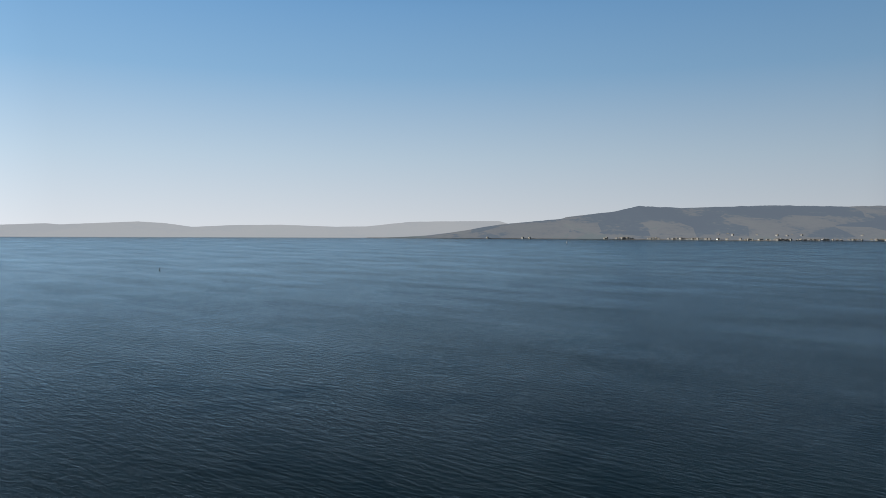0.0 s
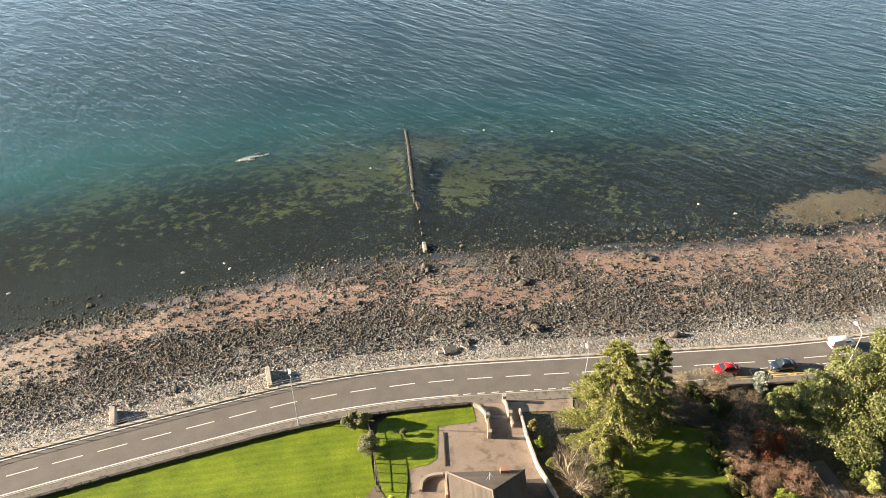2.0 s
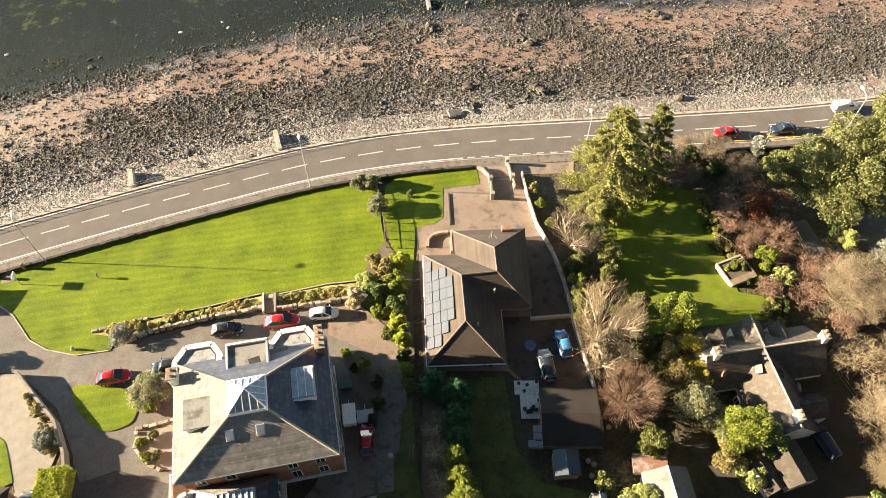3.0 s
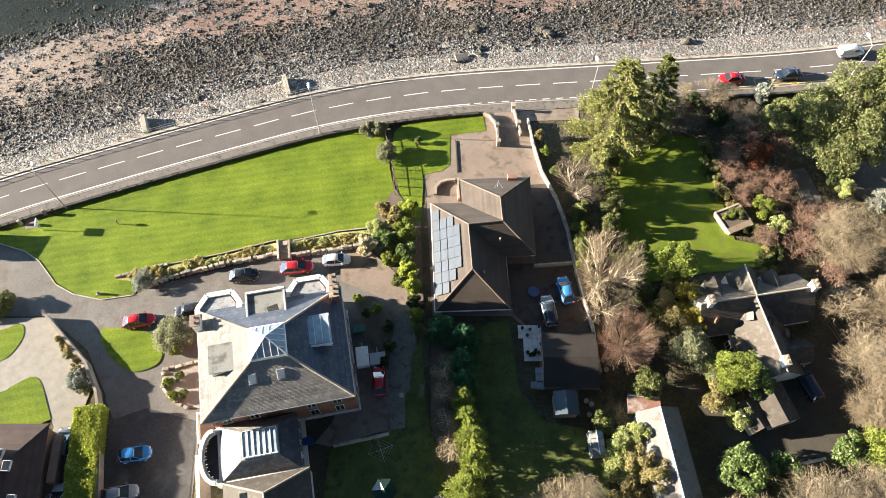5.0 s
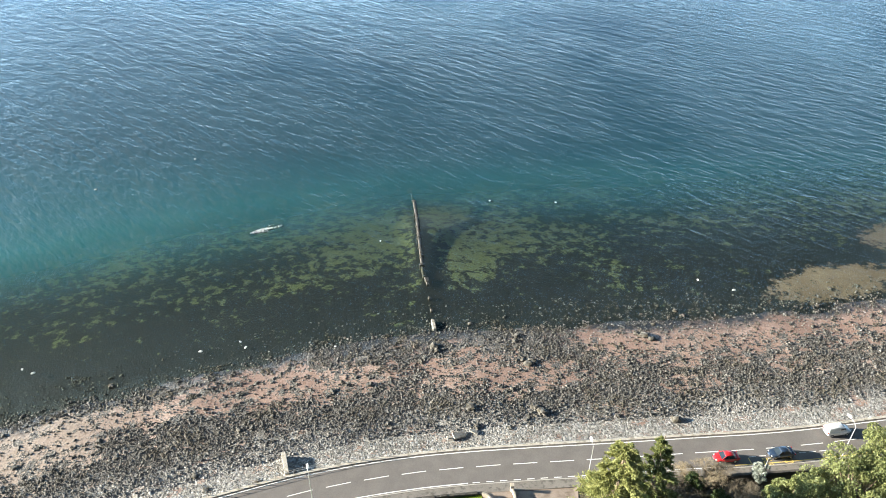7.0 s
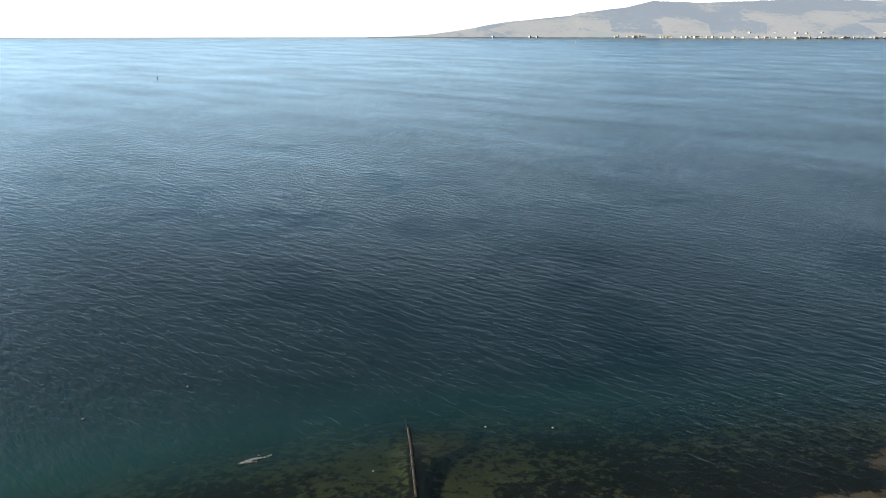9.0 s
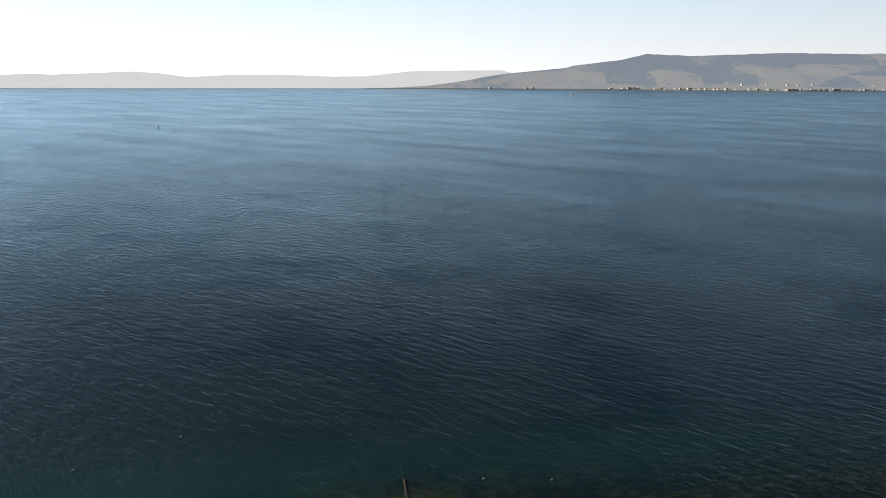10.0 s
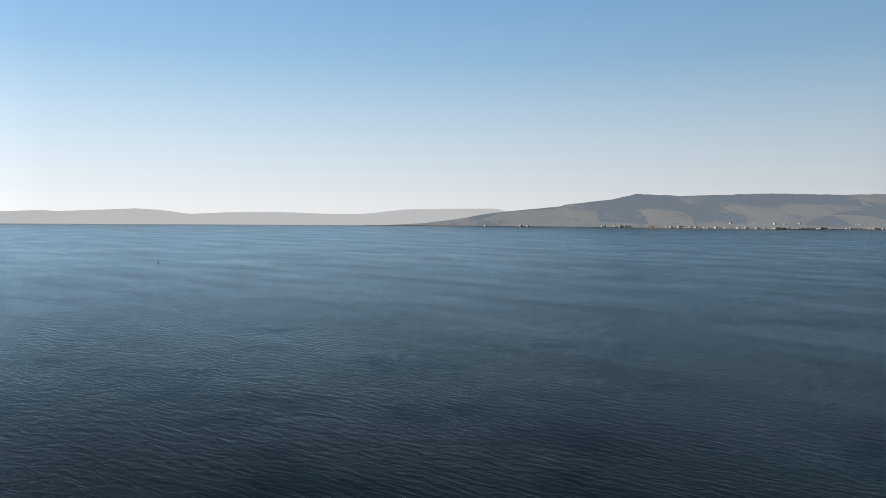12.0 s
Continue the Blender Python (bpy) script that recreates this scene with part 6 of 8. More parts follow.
def leafy(label, x, y, h, r, leaf, seed, n=2600, size=0.16, lobes=14, z0=None, taper=0.0, trunk=None, name="shrub", group="", flat=0.35, bark=None, lump=(0.3, 0.48)):
    rng = np.random.RandomState(seed)
    t = thing(name, label, "tree" if "tree" in name or "conifer" in name else "shrub", pose(x, y, gz(x, y)), group)
    z0 = 0.1 if z0 is None else z0
    if 1200 < n < 12000:
        n, size, lobes, lump = int(n * 1.15), size * 0.86, int(lobes * 1.9), (0.2, 0.36)
    pts, lc = crown_points(rng, n, r, h, z0, lobes, taper, lump)
    pts[:, 2] = np.maximum(pts[:, 2], 0.08)
    me = quads_mesh("crown", pts, size * rng.uniform(0.6, 1.45, n), rng, flat)
    me.materials.append(leaf)
    cr = new("crown", me)
    cr.parent = t
    tr = trunk or 0.05 + 0.02 * h
    segs = [(0, 0, -0.3, 0, 0, h * 0.45, tr, tr * 0.7), (0, 0, h * 0.45, 0, 0, h * 0.82, tr * 0.7, tr * 0.25)]
    for c in lc:
        zb = min(c[2] * 0.75, h * 0.7)
        segs.append((0, 0, max(zb - 0.25 * h, 0.05), c[0] * 0.9, c[1] * 0.9, c[2], tr * 0.4, tr * 0.12))
    tm = stems_mesh("trunk", segs, 5)
    tm.materials.append(bark or bark_brown)
    ob = new("trunk", tm)
    ob.parent = t
    return t


def plume_conifer(label, x, y, h, r, leaf, seed, n=5000, size=0.14, name="conifer", tiers=16, blunt=0.7):
    """A conifer whose sprays hang from tiers of boughs."""
    rng = np.random.RandomState(seed)
    t = thing(name, label, "tree", pose(x, y, gz(x, y)))
    pts, way, segs = [], [], [(0, 0, -0.3, 0, 0, h, 0.05 + 0.018 * h, 0.03)]
    for k in range(tiers):
        f = k / tiers
        zz = h * (0.06 + 0.92 * f)
        rad = r * (1 - f) ** blunt * rng.uniform(0.8, 1.1) * (0.75 + 0.25 * min(1, 5 * f)) + 0.15
        for j in range(rng.randint(4, 8)):
            ang = rng.uniform(0, 6.283)
            tip = np.array([rad * math.cos(ang), rad * math.sin(ang), zz - 0.15 * rad + rng.uniform(-0.2, 0.35)])
            segs.append((0, 0, zz, *tip, 0.045, 0.012))
            m = int(n / tiers / 6)
            u = np.sqrt(rng.uniform(0.05, 1.0, m))[:, None]
            side = rng.normal(0, 0.055 * rad + 0.06, (m, 3)) * (0.35 + 0.65 * u)
            side[:, 2] *= 0.5
            pts.append(np.array([0, 0, zz]) * (1 - u) + tip * u + side)
            out = np.array([math.cos(ang), math.sin(ang), 0.25])
            way.append(out + side / (np.linalg.norm(side, axis=1)[:, None] + 1e-6) * 0.7)
    pts = np.concatenate(pts)
    me = quads_mesh("crown", pts, size * rng.uniform(0.6, 1.5, len(pts)), rng, aim=np.concatenate(way), slim=0.3)
    me.materials.append(leaf)
    cr = new("crown", me)
    cr.parent = t
    tm = stems_mesh("trunk", segs, 5)
    tm.materials.append(bark_brown)
    ob = new("trunk", tm)
    ob.parent = t
    return t


# the two tall pines by the road and the evergreens further along
plume_conifer("tall olive-green pine with ragged crown", 24.6, 72.6, 19.0, 7.2, pine_leaf, 1, 46000, 0.2, "pine_tree", 24, 0.72)
plume_conifer("dark narrow pine beside the taller one", 30.6, 75.0, 17.5, 4.2, olive_leaf, 2, 20000, 0.2, "pine_tree", 20, 0.65)
leafy("broad olive evergreen tree over the road wall", 57.6, 71.6, 12.0, 7.9, evergreen_leaf, 3, 40000, 0.15, 130, 1.5, 0.12, 0.36, "evergreen_tree", lump=(0.14, 0.26))
leafy("broad olive evergreen tree beside another", 68.0, 77.0, 13.0, 7.5, evergreen_leaf, 4, 33000, 0.15, 120, 1.5, 0.12, 0.36, "evergreen_tree", lump=(0.14, 0.26))
leafy("dark evergreen under the larger tree", 51.2, 74.6, 7.0, 4.4, evergreen_leaf, 5, 14000, 0.15, 50, 0.5, 0.2, None, "evergreen_tree", lump=(0.18, 0.3))
leafy("pale cream-tipped shrub by the road", 49.6, 80.8, 4.2, 1.5, silver_leaf, 6, 2200, 0.17, 10)
for k, (x, y, h, r) in enumerate(((34.5, 79.0, 3.5, 2.6), (39.0, 79.6, 3.6, 2.6), (43.6, 79.8, 3.4, 2.6), (37.0, 76.2, 2.6, 2.2), (42.0, 76.5, 2.8, 2.4), (46.0, 77.0, 3.0, 2.4))):
    if k % 3 == 1:
        leafy("dark shaded evergreen shrub behind the road wall", x, y, h * 0.75, r * 0.7, dark_leaf, 20 + k, 2600, 0.15, 14, group="road wall shrubs")
    else:
        bare_tree("dark leafless thicket behind the road wall", x, y, h, r * 1.25, bark_brown, twig_grey, 20 + k, 4, (3, 3, 2, 2), 0.08, spread=0.7, name="bare_shrub", group="road wall thicket")
bare_tree("dry tan saplings overhanging the road wall", 41.2, 80.6, 4.0, 3.0, bark_brown, twig_tan, 30, 4, (3, 2, 2, 2), 0.07, name="bare_sapling")
bare_tree("dry tan saplings overhanging the road wall", 37.6, 80.8, 3.4, 2.2, bark_brown, twig_tan, 31, 4, (3, 2, 2, 2), 0.06, name="bare_sapling")

# bare trees
bare_tree("small pale-barked bare tree beside the drive wall", 18.9, 63.2, 6.8, 2.9, bark_pale, twig_grey, 40, 4, (3, 3, 3, 2), 0.3, (0.1, 0.0), spread=0.46, thin=0.011, forks=6)
bare_tree("large pale bare tree with spreading limbs", 20.6, 48.4, 9.2, 5.2, bark_pale, twig_tan, 41, 4, (3, 3, 3, 3), 0.46, (0.18, 0.08), spread=0.4, thin=0.008, forks=9, dome=1.2)
bare_tree("pale bare tree with low twisted limbs", 20.6, 44.6, 4.8, 3.0, bark_pale, twig_grey, 42, 4, (3, 3, 3, 2), 0.34, (0.15, 0.05), spread=0.46, thin=0.008, forks=7)
bare_tree("rounded bare tree of fine red-brown twigs", 22.8, 39.6, 6.4, 4.3, twig_tan, twig_red, 43, 4, (3, 3, 3, 3), 0.14, spread=0.32, thin=0.006, forks=20, dome=0.85)
for k, (x, y, h, r) in enumerate(((52.8, 36.0, 7.5, 5.2), (57.5, 32.5, 8.0, 5.5), (58.0, 42.5, 8.0, 5.5), (54.0, 53.6, 7.0, 5.0), (60.5, 54.5, 7.0, 5.0), (51.4, 31.0, 5.0, 3.2), (62.5, 48.0, 7.5, 5.0))):
    bare_tree("bare tree in a tangle of tan twigs", x, y, h, r, twig_tan, twig_tan, 50 + k, 4, (4, 3, 3, 3), 0.2, spread=0.58, group="tan bare trees", thin=0.01, dense=0.55)
for k, (x, y, h, r) in enumerate(((41.0, 18.0, 8.5, 6.0), (48.0, 19.5, 7.5, 5.0), (34.0, 16.0, 7.5, 5.0), (14.2, 19.2, 7.0, 4.4), (9.0, 16.8, 6.5, 4.2), (20.0, 15.6, 6.5, 3.8))):
    bare_tree("bare tree of pale tan twigs at the garden's end", x, y, h, r, twig_tan, twig_tan, 70 + k, 4, (4, 3, 3, 3), 0.2, spread=0.58, group="tan bare trees", thin=0.01, dense=0.55)
for k, (x, y, h, r) in enumerate(((48.2, 64.6, 3.4, 2.6), (41.0, 66.8, 4.0, 2.4), (49.5, 58.2, 3.6, 2.6), (48.6, 53.6, 3.2, 2.6), (44.2, 55.2, 2.6, 1.8), (51.0, 49.0, 3.4, 2.4), (44.0, 64.5, 2.6, 2.0), (52.6, 58.0, 3.5, 2.6), (43.2, 70.8, 3.2, 2.2), (45.6, 65.6, 3.0, 2.3), (47.2, 61.4, 2.8, 2.2), (42.8, 62.2, 2.4, 1.8), (46.8, 73.0, 3.2, 2.4), (49.8, 71.0, 3.0, 2.2), (42.6, 67.4, 2.6, 1.8))):
    bare_tree("leafless red-brown garden shrub", x, y, h, r, twig_red, twig_red, 90 + k, 4, (3, 2, 2, 2), 0.08, spread=0.7, name="bare_shrub", group="red-brown bare shrubs")
bare_tree("grey leafless shrub beside the cottage", 51.6, 43.6, 5.5, 3.4, twig_tan, twig_tan, 100, 4, (3, 3, 2, 2), 0.12, name="bare_shrub")
for k, (x, y) in enumerate(((0.4, 29.8), (0.6, 33.4), (0.2, 36.6), (0.8, 26.6))):
    bare_tree("cut-back bare shrub with pale stems", x, y, 2.6, 1.9, bark_pale, twig_tan, 105 + k, 3, (4, 3, 2), 0.14, name="bare_shrub", spread=1.0, group="cut-back shrubs")

# shrubs of the east garden
leafy("rusty red-leaved shrub in shade", 45.6, 68.8, 4.2, 2.7, rust_leaf, 110, 4200, 0.15, 16)
leafy("bright lime-green rounded shrub on the lawn", 30.6, 49.9, 6.8, 2.9, lime_leaf, 111, 8000, 0.17, 22, bark=bark_brown)
leafy("lime-tipped evergreen tree beside the cottage", 35.0, 35.2, 6.4, 2.9, lime_leaf, 112, 11000, 0.12, 34, 0.6, 0.1, None, "evergreen_tree")
leafy("dry tan shrub under the evergreen", 33.2, 32.6, 3.0, 2.2, tan_leaf, 113, 4200, 0.12, 14)
leafy("yellow-green shrub under the evergreen", 35.4, 30.6, 2.4, 2.0, pale_lime, 134, 3600, 0.12, 14)
leafy("dark green shrub behind the evergreen", 38.2, 34.2, 5.0, 2.0, gloss_leaf, 135, 4200, 0.14, 16)
leafy("glossy green laurel mound", 34.8, 23.8, 4.2, 3.3, gloss_leaf, 114, 6500, 0.2, 22)
leafy("glossy green laurel mound", 39.2, 23.6, 3.6, 2.6, gloss_leaf, 115, 4500, 0.2, 16)
leafy("lime-green rounded shrub at the track's end", 52.0, 26.4, 5.0, 3.4, lime_leaf, 116, 6500, 0.17, 20)
leafy("glossy green shrub beside the track", 48.0, 26.2, 3.0, 2.3, gloss_leaf, 117, 3200, 0.18, 14)
leafy("glossy green shrub beside the track", 55.0, 22.0, 3.4, 2.8, olive_leaf, 118, 3600, 0.18, 14)
leafy("dark rounded rhododendron beside the path", 25.4, 34.4, 2.8, 2.2, olive_leaf, 119, 4200, 0.15, 14)
leafy("loose olive-green shrub beside the cottage", 30.6, 39.0, 4.6, 3.0, sage_leaf, 120, 7500, 0.12, 22)
leafy("loose olive-green shrub beside the cottage", 32.8, 36.4, 3.0, 2.1, sage_leaf, 121, 4000, 0.12, 14)
leafy("yellow-flowering shrub against the cottage", 31.6, 45.6, 3.8, 2.2, yellow_leaf, 122, 4200, 0.12, 16)
leafy("yellow-flowering shrub against the cottage", 32.0, 42.6, 3.9, 1.9, yellow_leaf, 123, 2600, 0.12, 12)
for k, (x, y, h, r, m) in enumerate(((29.2, 42.6, 4.0, 2.2, tan_leaf), (28.6, 45.4, 3.2, 1.9, bed_leaf), (30.2, 47.6, 1.6, 1.6, tan_leaf), (27.0, 43.6, 2.6, 1.5, olive_leaf), (33.0, 47.4, 1.4, 1.5, bed_leaf))):
    leafy("dry straw-coloured shrub between the trees and the cottage", x, y, h, r, m, 330 + k, 3600, 0.12, 16, group="dry shrubs by the cottage")
leafy("low olive shrub along the lawn edge", 26.8, 46.8, 2.0, 2.0, olive_leaf, 124, 2600, 0.15, 12)
leafy("low dark shrub along the lawn edge", 28.6, 45.6, 1.8, 1.8, dark_leaf, 125, 2200, 0.15, 12)
leafy("pale yellow shrub by the raised planter", 46.6, 56.9, 2.6, 1.7, pale_lime, 126, 2800, 0.13, 12)
leafy("green shrub by the raised planter", 45.2, 60.0, 2.8, 1.9, lime_leaf, 127, 2800, 0.15, 12)
leafy("yellow-green shrub beside the east drive", 57.6, 63.2, 2.2, 1.6, pale_lime, 128, 2400, 0.14, 12)
leafy("dark green shrub beside the east drive", 57.0, 66.0, 3.0, 2.4, dark_leaf, 129, 3200, 0.17, 14)
leafy("dark green shrub beside the east drive", 66.0, 62.2, 3.0, 2.6, olive_leaf, 130, 3200, 0.17, 14)
plume_conifer("silvery blue dwarf conifer by the drive", 61.4, 61.2, 3.6, 1.9, silver_leaf, 131, 3000, 0.14)
for k, (x, y, h, r, m) in enumerate(((19.2, 59.4, 3.0, 1.9, olive_leaf), (22.4, 63.4, 4.8, 2.5, evergreen_leaf), (24.0, 60.2, 3.8, 2.1, evergreen_leaf), (23.0, 56.8, 3.2, 1.9, olive_leaf), (23.6, 67.6, 4.6, 2.8, pine_leaf),
                                     (18.8, 56.4, 2.9, 1.3, lime_leaf), (18.8, 53.8, 3.0, 1.4, lime_leaf), (18.9, 51.4, 2.6, 1.3, lime_leaf), (26.6, 53.0, 2.8, 1.6, olive_leaf), (24.0, 51.0, 3.0, 1.8, lime_leaf),
                                     (15.3, 70.6, 1.8, 0.8, lime_leaf), (14.6, 73.6, 2.0, 0.8, tan_leaf), (16.4, 67.0, 1.8, 0.9, lime_leaf))):
    leafy("evergreen shrub along the boundary wall", x, y, h, r, m, 140 + k, int(900 + 1100 * r), 0.16, 13, group="boundary wall shrubs")
for k, (x, y, h, r) in enumerate(((20.8, 25.0, 2.5, 2.4), (21.4, 21.4, 2.4, 2.4), (20.6, 17.6, 2.4, 2.4), (22.6, 27.6, 2.2, 1.4))):
    leafy("pale yellow-olive bush beside the barn", x, y, h, r, pale_lime if k == 0 else tan_leaf, 160 + k, 4200, 0.13, 16, group="tan bushes")
for k, (x, y, h, r, m) in enumerate(((23.2, 28.2, 3.2, 1.8, pale_lime), (22.6, 24.6, 4.0, 2.4, tan_leaf), (24.4, 23.0, 4.2, 2.2, tan_leaf), (21.0, 27.2, 3.0, 1.8, pale_lime))):
    leafy("golden shrub growing up against the barn", x, y, h, r, m, 168 + k, 3600, 0.13, 16, group="barn shrubs")
leafy("green bush behind the garage", 19.2, 29.8, 2.0, 1.7, olive_leaf, 166, 2000, 0.15, 10)

# shrubbery between the lawn and the bungalow
for k, (x, y, h, r, m) in enumerate(((-4.9, 60.2, 2.4, 1.7, hedge_leaf), (-6.9, 58.6, 2.2, 1.9, tan_leaf), (-8.9, 57.2, 1.8, 1.8, pale_lime), (-5.2, 56.4, 2.8, 2.0, lime_leaf), (-7.6, 55.0, 2.4, 1.9, gloss_leaf),
                                     (-5.0, 53.2, 2.6, 1.8, gloss_leaf), (-7.2, 52.2, 1.6, 1.2, lime_leaf), (-4.6, 50.2, 2.6, 1.5, hedge_leaf), (-4.0, 47.8, 2.6, 1.3, hedge_leaf), (-3.8, 45.6, 2.2, 1.1, dark_leaf), (-5.8, 49.0, 1.8, 1.2, olive_leaf), (-3.5, 43.8, 2.2, 1.1, lime_leaf), (-3.3, 41.8, 2.0, 1.0, olive_leaf))):
    leafy("dense mixed evergreen shrub in the shrubbery", x, y, h, r, m, 180 + k, int(1200 + 1300 * r), 0.16, 14, group="shrubbery")
leafy("low straw-coloured shrub at the lawn's corner", -8.3, 60.4, 1.6, 1.6, tan_leaf, 192, 3000, 0.12, 13)
leafy("pale pampas grass clump by the wall", -10.7, 54.2, 2.6, 1.45, pampas_leaf, 195, 2600, 0.2, 10, name="pampas_grass")
for k, (x, y, h, r) in enumerate(((-11.1, 75.0, 1.8, 1.1), (-9.6, 75.2, 1.9, 1.15), (-8.3, 70.5, 2.0, 1.3))):
    leafy("clipped round olive shrub at the lawn's corner", x, y, h * 1.2, r * 1.35, sage_leaf, 200 + k, 6000, 0.12, 16, group="clipped shrubs")
leafy("small clipped bush on the lawn", -3.5, 73.0, 1.0, 0.75, olive_leaf, 205, 1100, 0.1, 8)
leafy("grey-green rounded hebe at the end of the wall", -40.3, 49.3, 2.0, 1.7, silver_leaf, 206, 3000, 0.11, 12)
leafy("large rounded grey-green shrub", -34.4, 41.3, 1.7, 2.9, sage_leaf, 207, 11500, 0.11, 40)
leafy("small lime-green holly by the shrub", -34.0, 39.2, 1.6, 0.8, lime_leaf, 208, 1300, 0.11, 9)
leafy("silver-leaved shrub against the wall", -45.6, 35.0, 2.2, 1.5, silver_leaf, 209, 2400, 0.14, 11)
leafy("dark green hedge end beside the gravel", -58.6, 46.0, 2.0, 2.2, olive_leaf, 210, 3600, 0.13, 14)
leafy("dark green hedge end beside the gravel", -62.4, 45.6, 2.0, 2.2, olive_leaf, 211, 3600, 0.13, 14)
for k, (x, y) in enumerate(((-33.2, 35.9), (-34.3, 35.1), (-32.2, 33.6), (-33.4, 33.3))):
    leafy("small green shrub on the terrace", x, y, 1.1, 0.75, lime_leaf if k % 2 else olive_leaf, 215 + k, 1000, 0.1, 8, group="terrace shrubs")
for k, (x, y, r) in enumerate(((-11.2, 46.4, 0.8), (-8.8, 44.8, 0.95), (-7.0, 42.4, 0.9), (-6.8, 39.6, 0.9), (-10.0, 44.2, 0.7), (-7.6, 37.6, 0.9))):
    leafy("rounded shrub in the villa's border", x, y, 1.4, r, lime_leaf if k < 2 else dark_leaf, 220 + k, 1300, 0.12, 9, group="border shrubs")
rng = np.random.RandomState(9)
for k in range(84):
    f = rng.uniform(0, 1)
    x = -43.0 + 32 * f
    if -22.9 < x < -20.6:
        continue
    y = 50.6 + (x + 43.0) * 0.187 + rng.uniform(-0.75, 0.55)
    leafy("dry tuft in the flower bed", x, y, rng.uniform(0.3, 0.65), rng.uniform(0.45, 0.85), (bed_leaf, pale_lime, bed_leaf, bed_leaf)[k % 4], 240 + k, 420, 0.1, 6, name="bed_tuft", group="flower bed tufts")

rng = np.random.RandomState(19)
for k in range(26):
    f = (k + rng.uniform(0, 1)) / 26
    x = np.interp(f, (0, 0.35, 0.7, 1), (38.6, 39.6, 44.6, 43.6)) + rng.uniform(-0.6, 1.2)
    y = np.interp(f, (0, 0.35, 0.7, 1), (72.0, 62.5, 54.6, 49.8)) + rng.uniform(-0.6, 0.6)
    leafy("low straggling growth at the lawn's edge", x, y, rng.uniform(0.5, 1.1), rng.uniform(0.8, 1.5), (olive_leaf, tan_leaf, dark_leaf)[k % 3], 340 + k, 900, 0.1, 10, name="ground_cover", group="lawn edge growth", lump=(0.2, 0.36))

rng = np.random.RandomState(23)
for k in range(12):
    f = (k + rng.uniform(0, 1)) / 12
    x, y = np.interp(f, (0, 0.5, 1), (-49.6, -46.2, -43.6)), np.interp(f, (0, 0.5, 1), (41.3, 37.8, 33.4))
    leafy("dry tan climber spilling over the yard wall", float(x) + rng.uniform(-0.5, 0.1), y, rng.uniform(1.5, 2.0), rng.uniform(0.6, 0.95), (tan_leaf, sage_leaf, tan_leaf)[k % 3], 380 + k, 800, 0.1, 12, name="climber", group="yard wall climbers", lump=(0.2, 0.36))

# conifer row behind the bungalow
for k, (x, y, h, r) in enumerate(((-0.2, 41.8, 4.0, 2.2), (2.3, 40.2, 4.6, 2.4), (2.2, 37.2, 4.6, 2.3), (2.6, 34.4, 4.8, 2.0))):
    plume_conifer("dark shaded conifer in a garden row", x, y, h * 1.15, r, teal_leaf, 270 + k, 9000, 0.15)
for k, (x, y, h, r) in enumerate(((2.4, 32.4, 5.0, 1.3), (2.7, 30.0, 5.2, 1.6), (3.2, 27.4, 6.0, 2.0), (3.3, 24.4, 6.2, 2.1), (2.2, 21.4, 6.0, 2.2), (3.4, 18.2, 6.0, 2.2))):
    plume_conifer("sunlit lime-green conifer in a garden row", x, y, h * 1.15, r * 1.2, lime_leaf, 280 + k, 9000, 0.15, tiers=20)


def clipped_hedge(label, line, w, h, leaf, seed, n):
    rng = np.random.RandomState(seed)
    x0, y0 = line[0]
    t = thing("hedge", label, "hedge", pose(x0, y0, gz(x0, y0)))
    a, b = Vector(line[0]), Vector(line[1])
    d = (b - a).normalized()
    s = Vector((-d.y, d.x))
    u = rng.uniform(0, (b - a).length, n)
    v = rng.uniform(-1, 1, n)
    z = rng.uniform(0, 1, n)
    side = rng.uniform(0, 1, n) < 0.45
    v = np.where(side, np.sign(v), v)
    z = np.where(side, z, 1.0)
    lump = 1 + 0.1 * wave_sum(u, v * 2, 1.6, seed)
    p = np.c_[d.x * u + s.x * v * w / 2 * lump, d.y * u + s.y * v * w / 2 * lump, z * h * lump + rng.normal(0, 0.06, n)]
    me = quads_mesh("crown", p, 0.12 * rng.uniform(0.6, 1.5, n), rng)
    me.materials.append(leaf)
    new("crown", me).parent = t
    segs = [(d.x * q, d.y * q, 0, d.x * q, d.y * q, h * 0.85, 0.06, 0.03) for q in np.arange(0.5, (b - a).length, 0.8)]
    tm = stems_mesh("stems", segs, 4)
    tm.materials.append(bark_brown)
    new("stems", tm).parent = t
    core = part("inner_growth", box(((b - a).x / 2, (b - a).y / 2, h * 0.46), ((b - a).length - 0.3, w * 0.8, h * 0.84), math.atan2(d.y, d.x), 0.1), leaf, t)


clipped_hedge("thick clipped lime-green hedge beside the drive", [(-42.9, 31.8), (-40.6, 10.0)], 3.3, 2.2, hedge_leaf, 300, 30000)

# ---- cars ----
PAINTS = {name: glossy_paint("paint_" + name, col) for name, col in (("red", (0.42, 0.012, 0.018)), ("white", (0.74, 0.75, 0.76)), ("black", (0.012, 0.013, 0.016)), ("dark_blue", (0.015, 0.03, 0.06)),
          ("blue", (0.03, 0.2, 0.5)), ("silver", (0.26, 0.27, 0.28)), ("grey", (0.1, 0.11, 0.12)))}


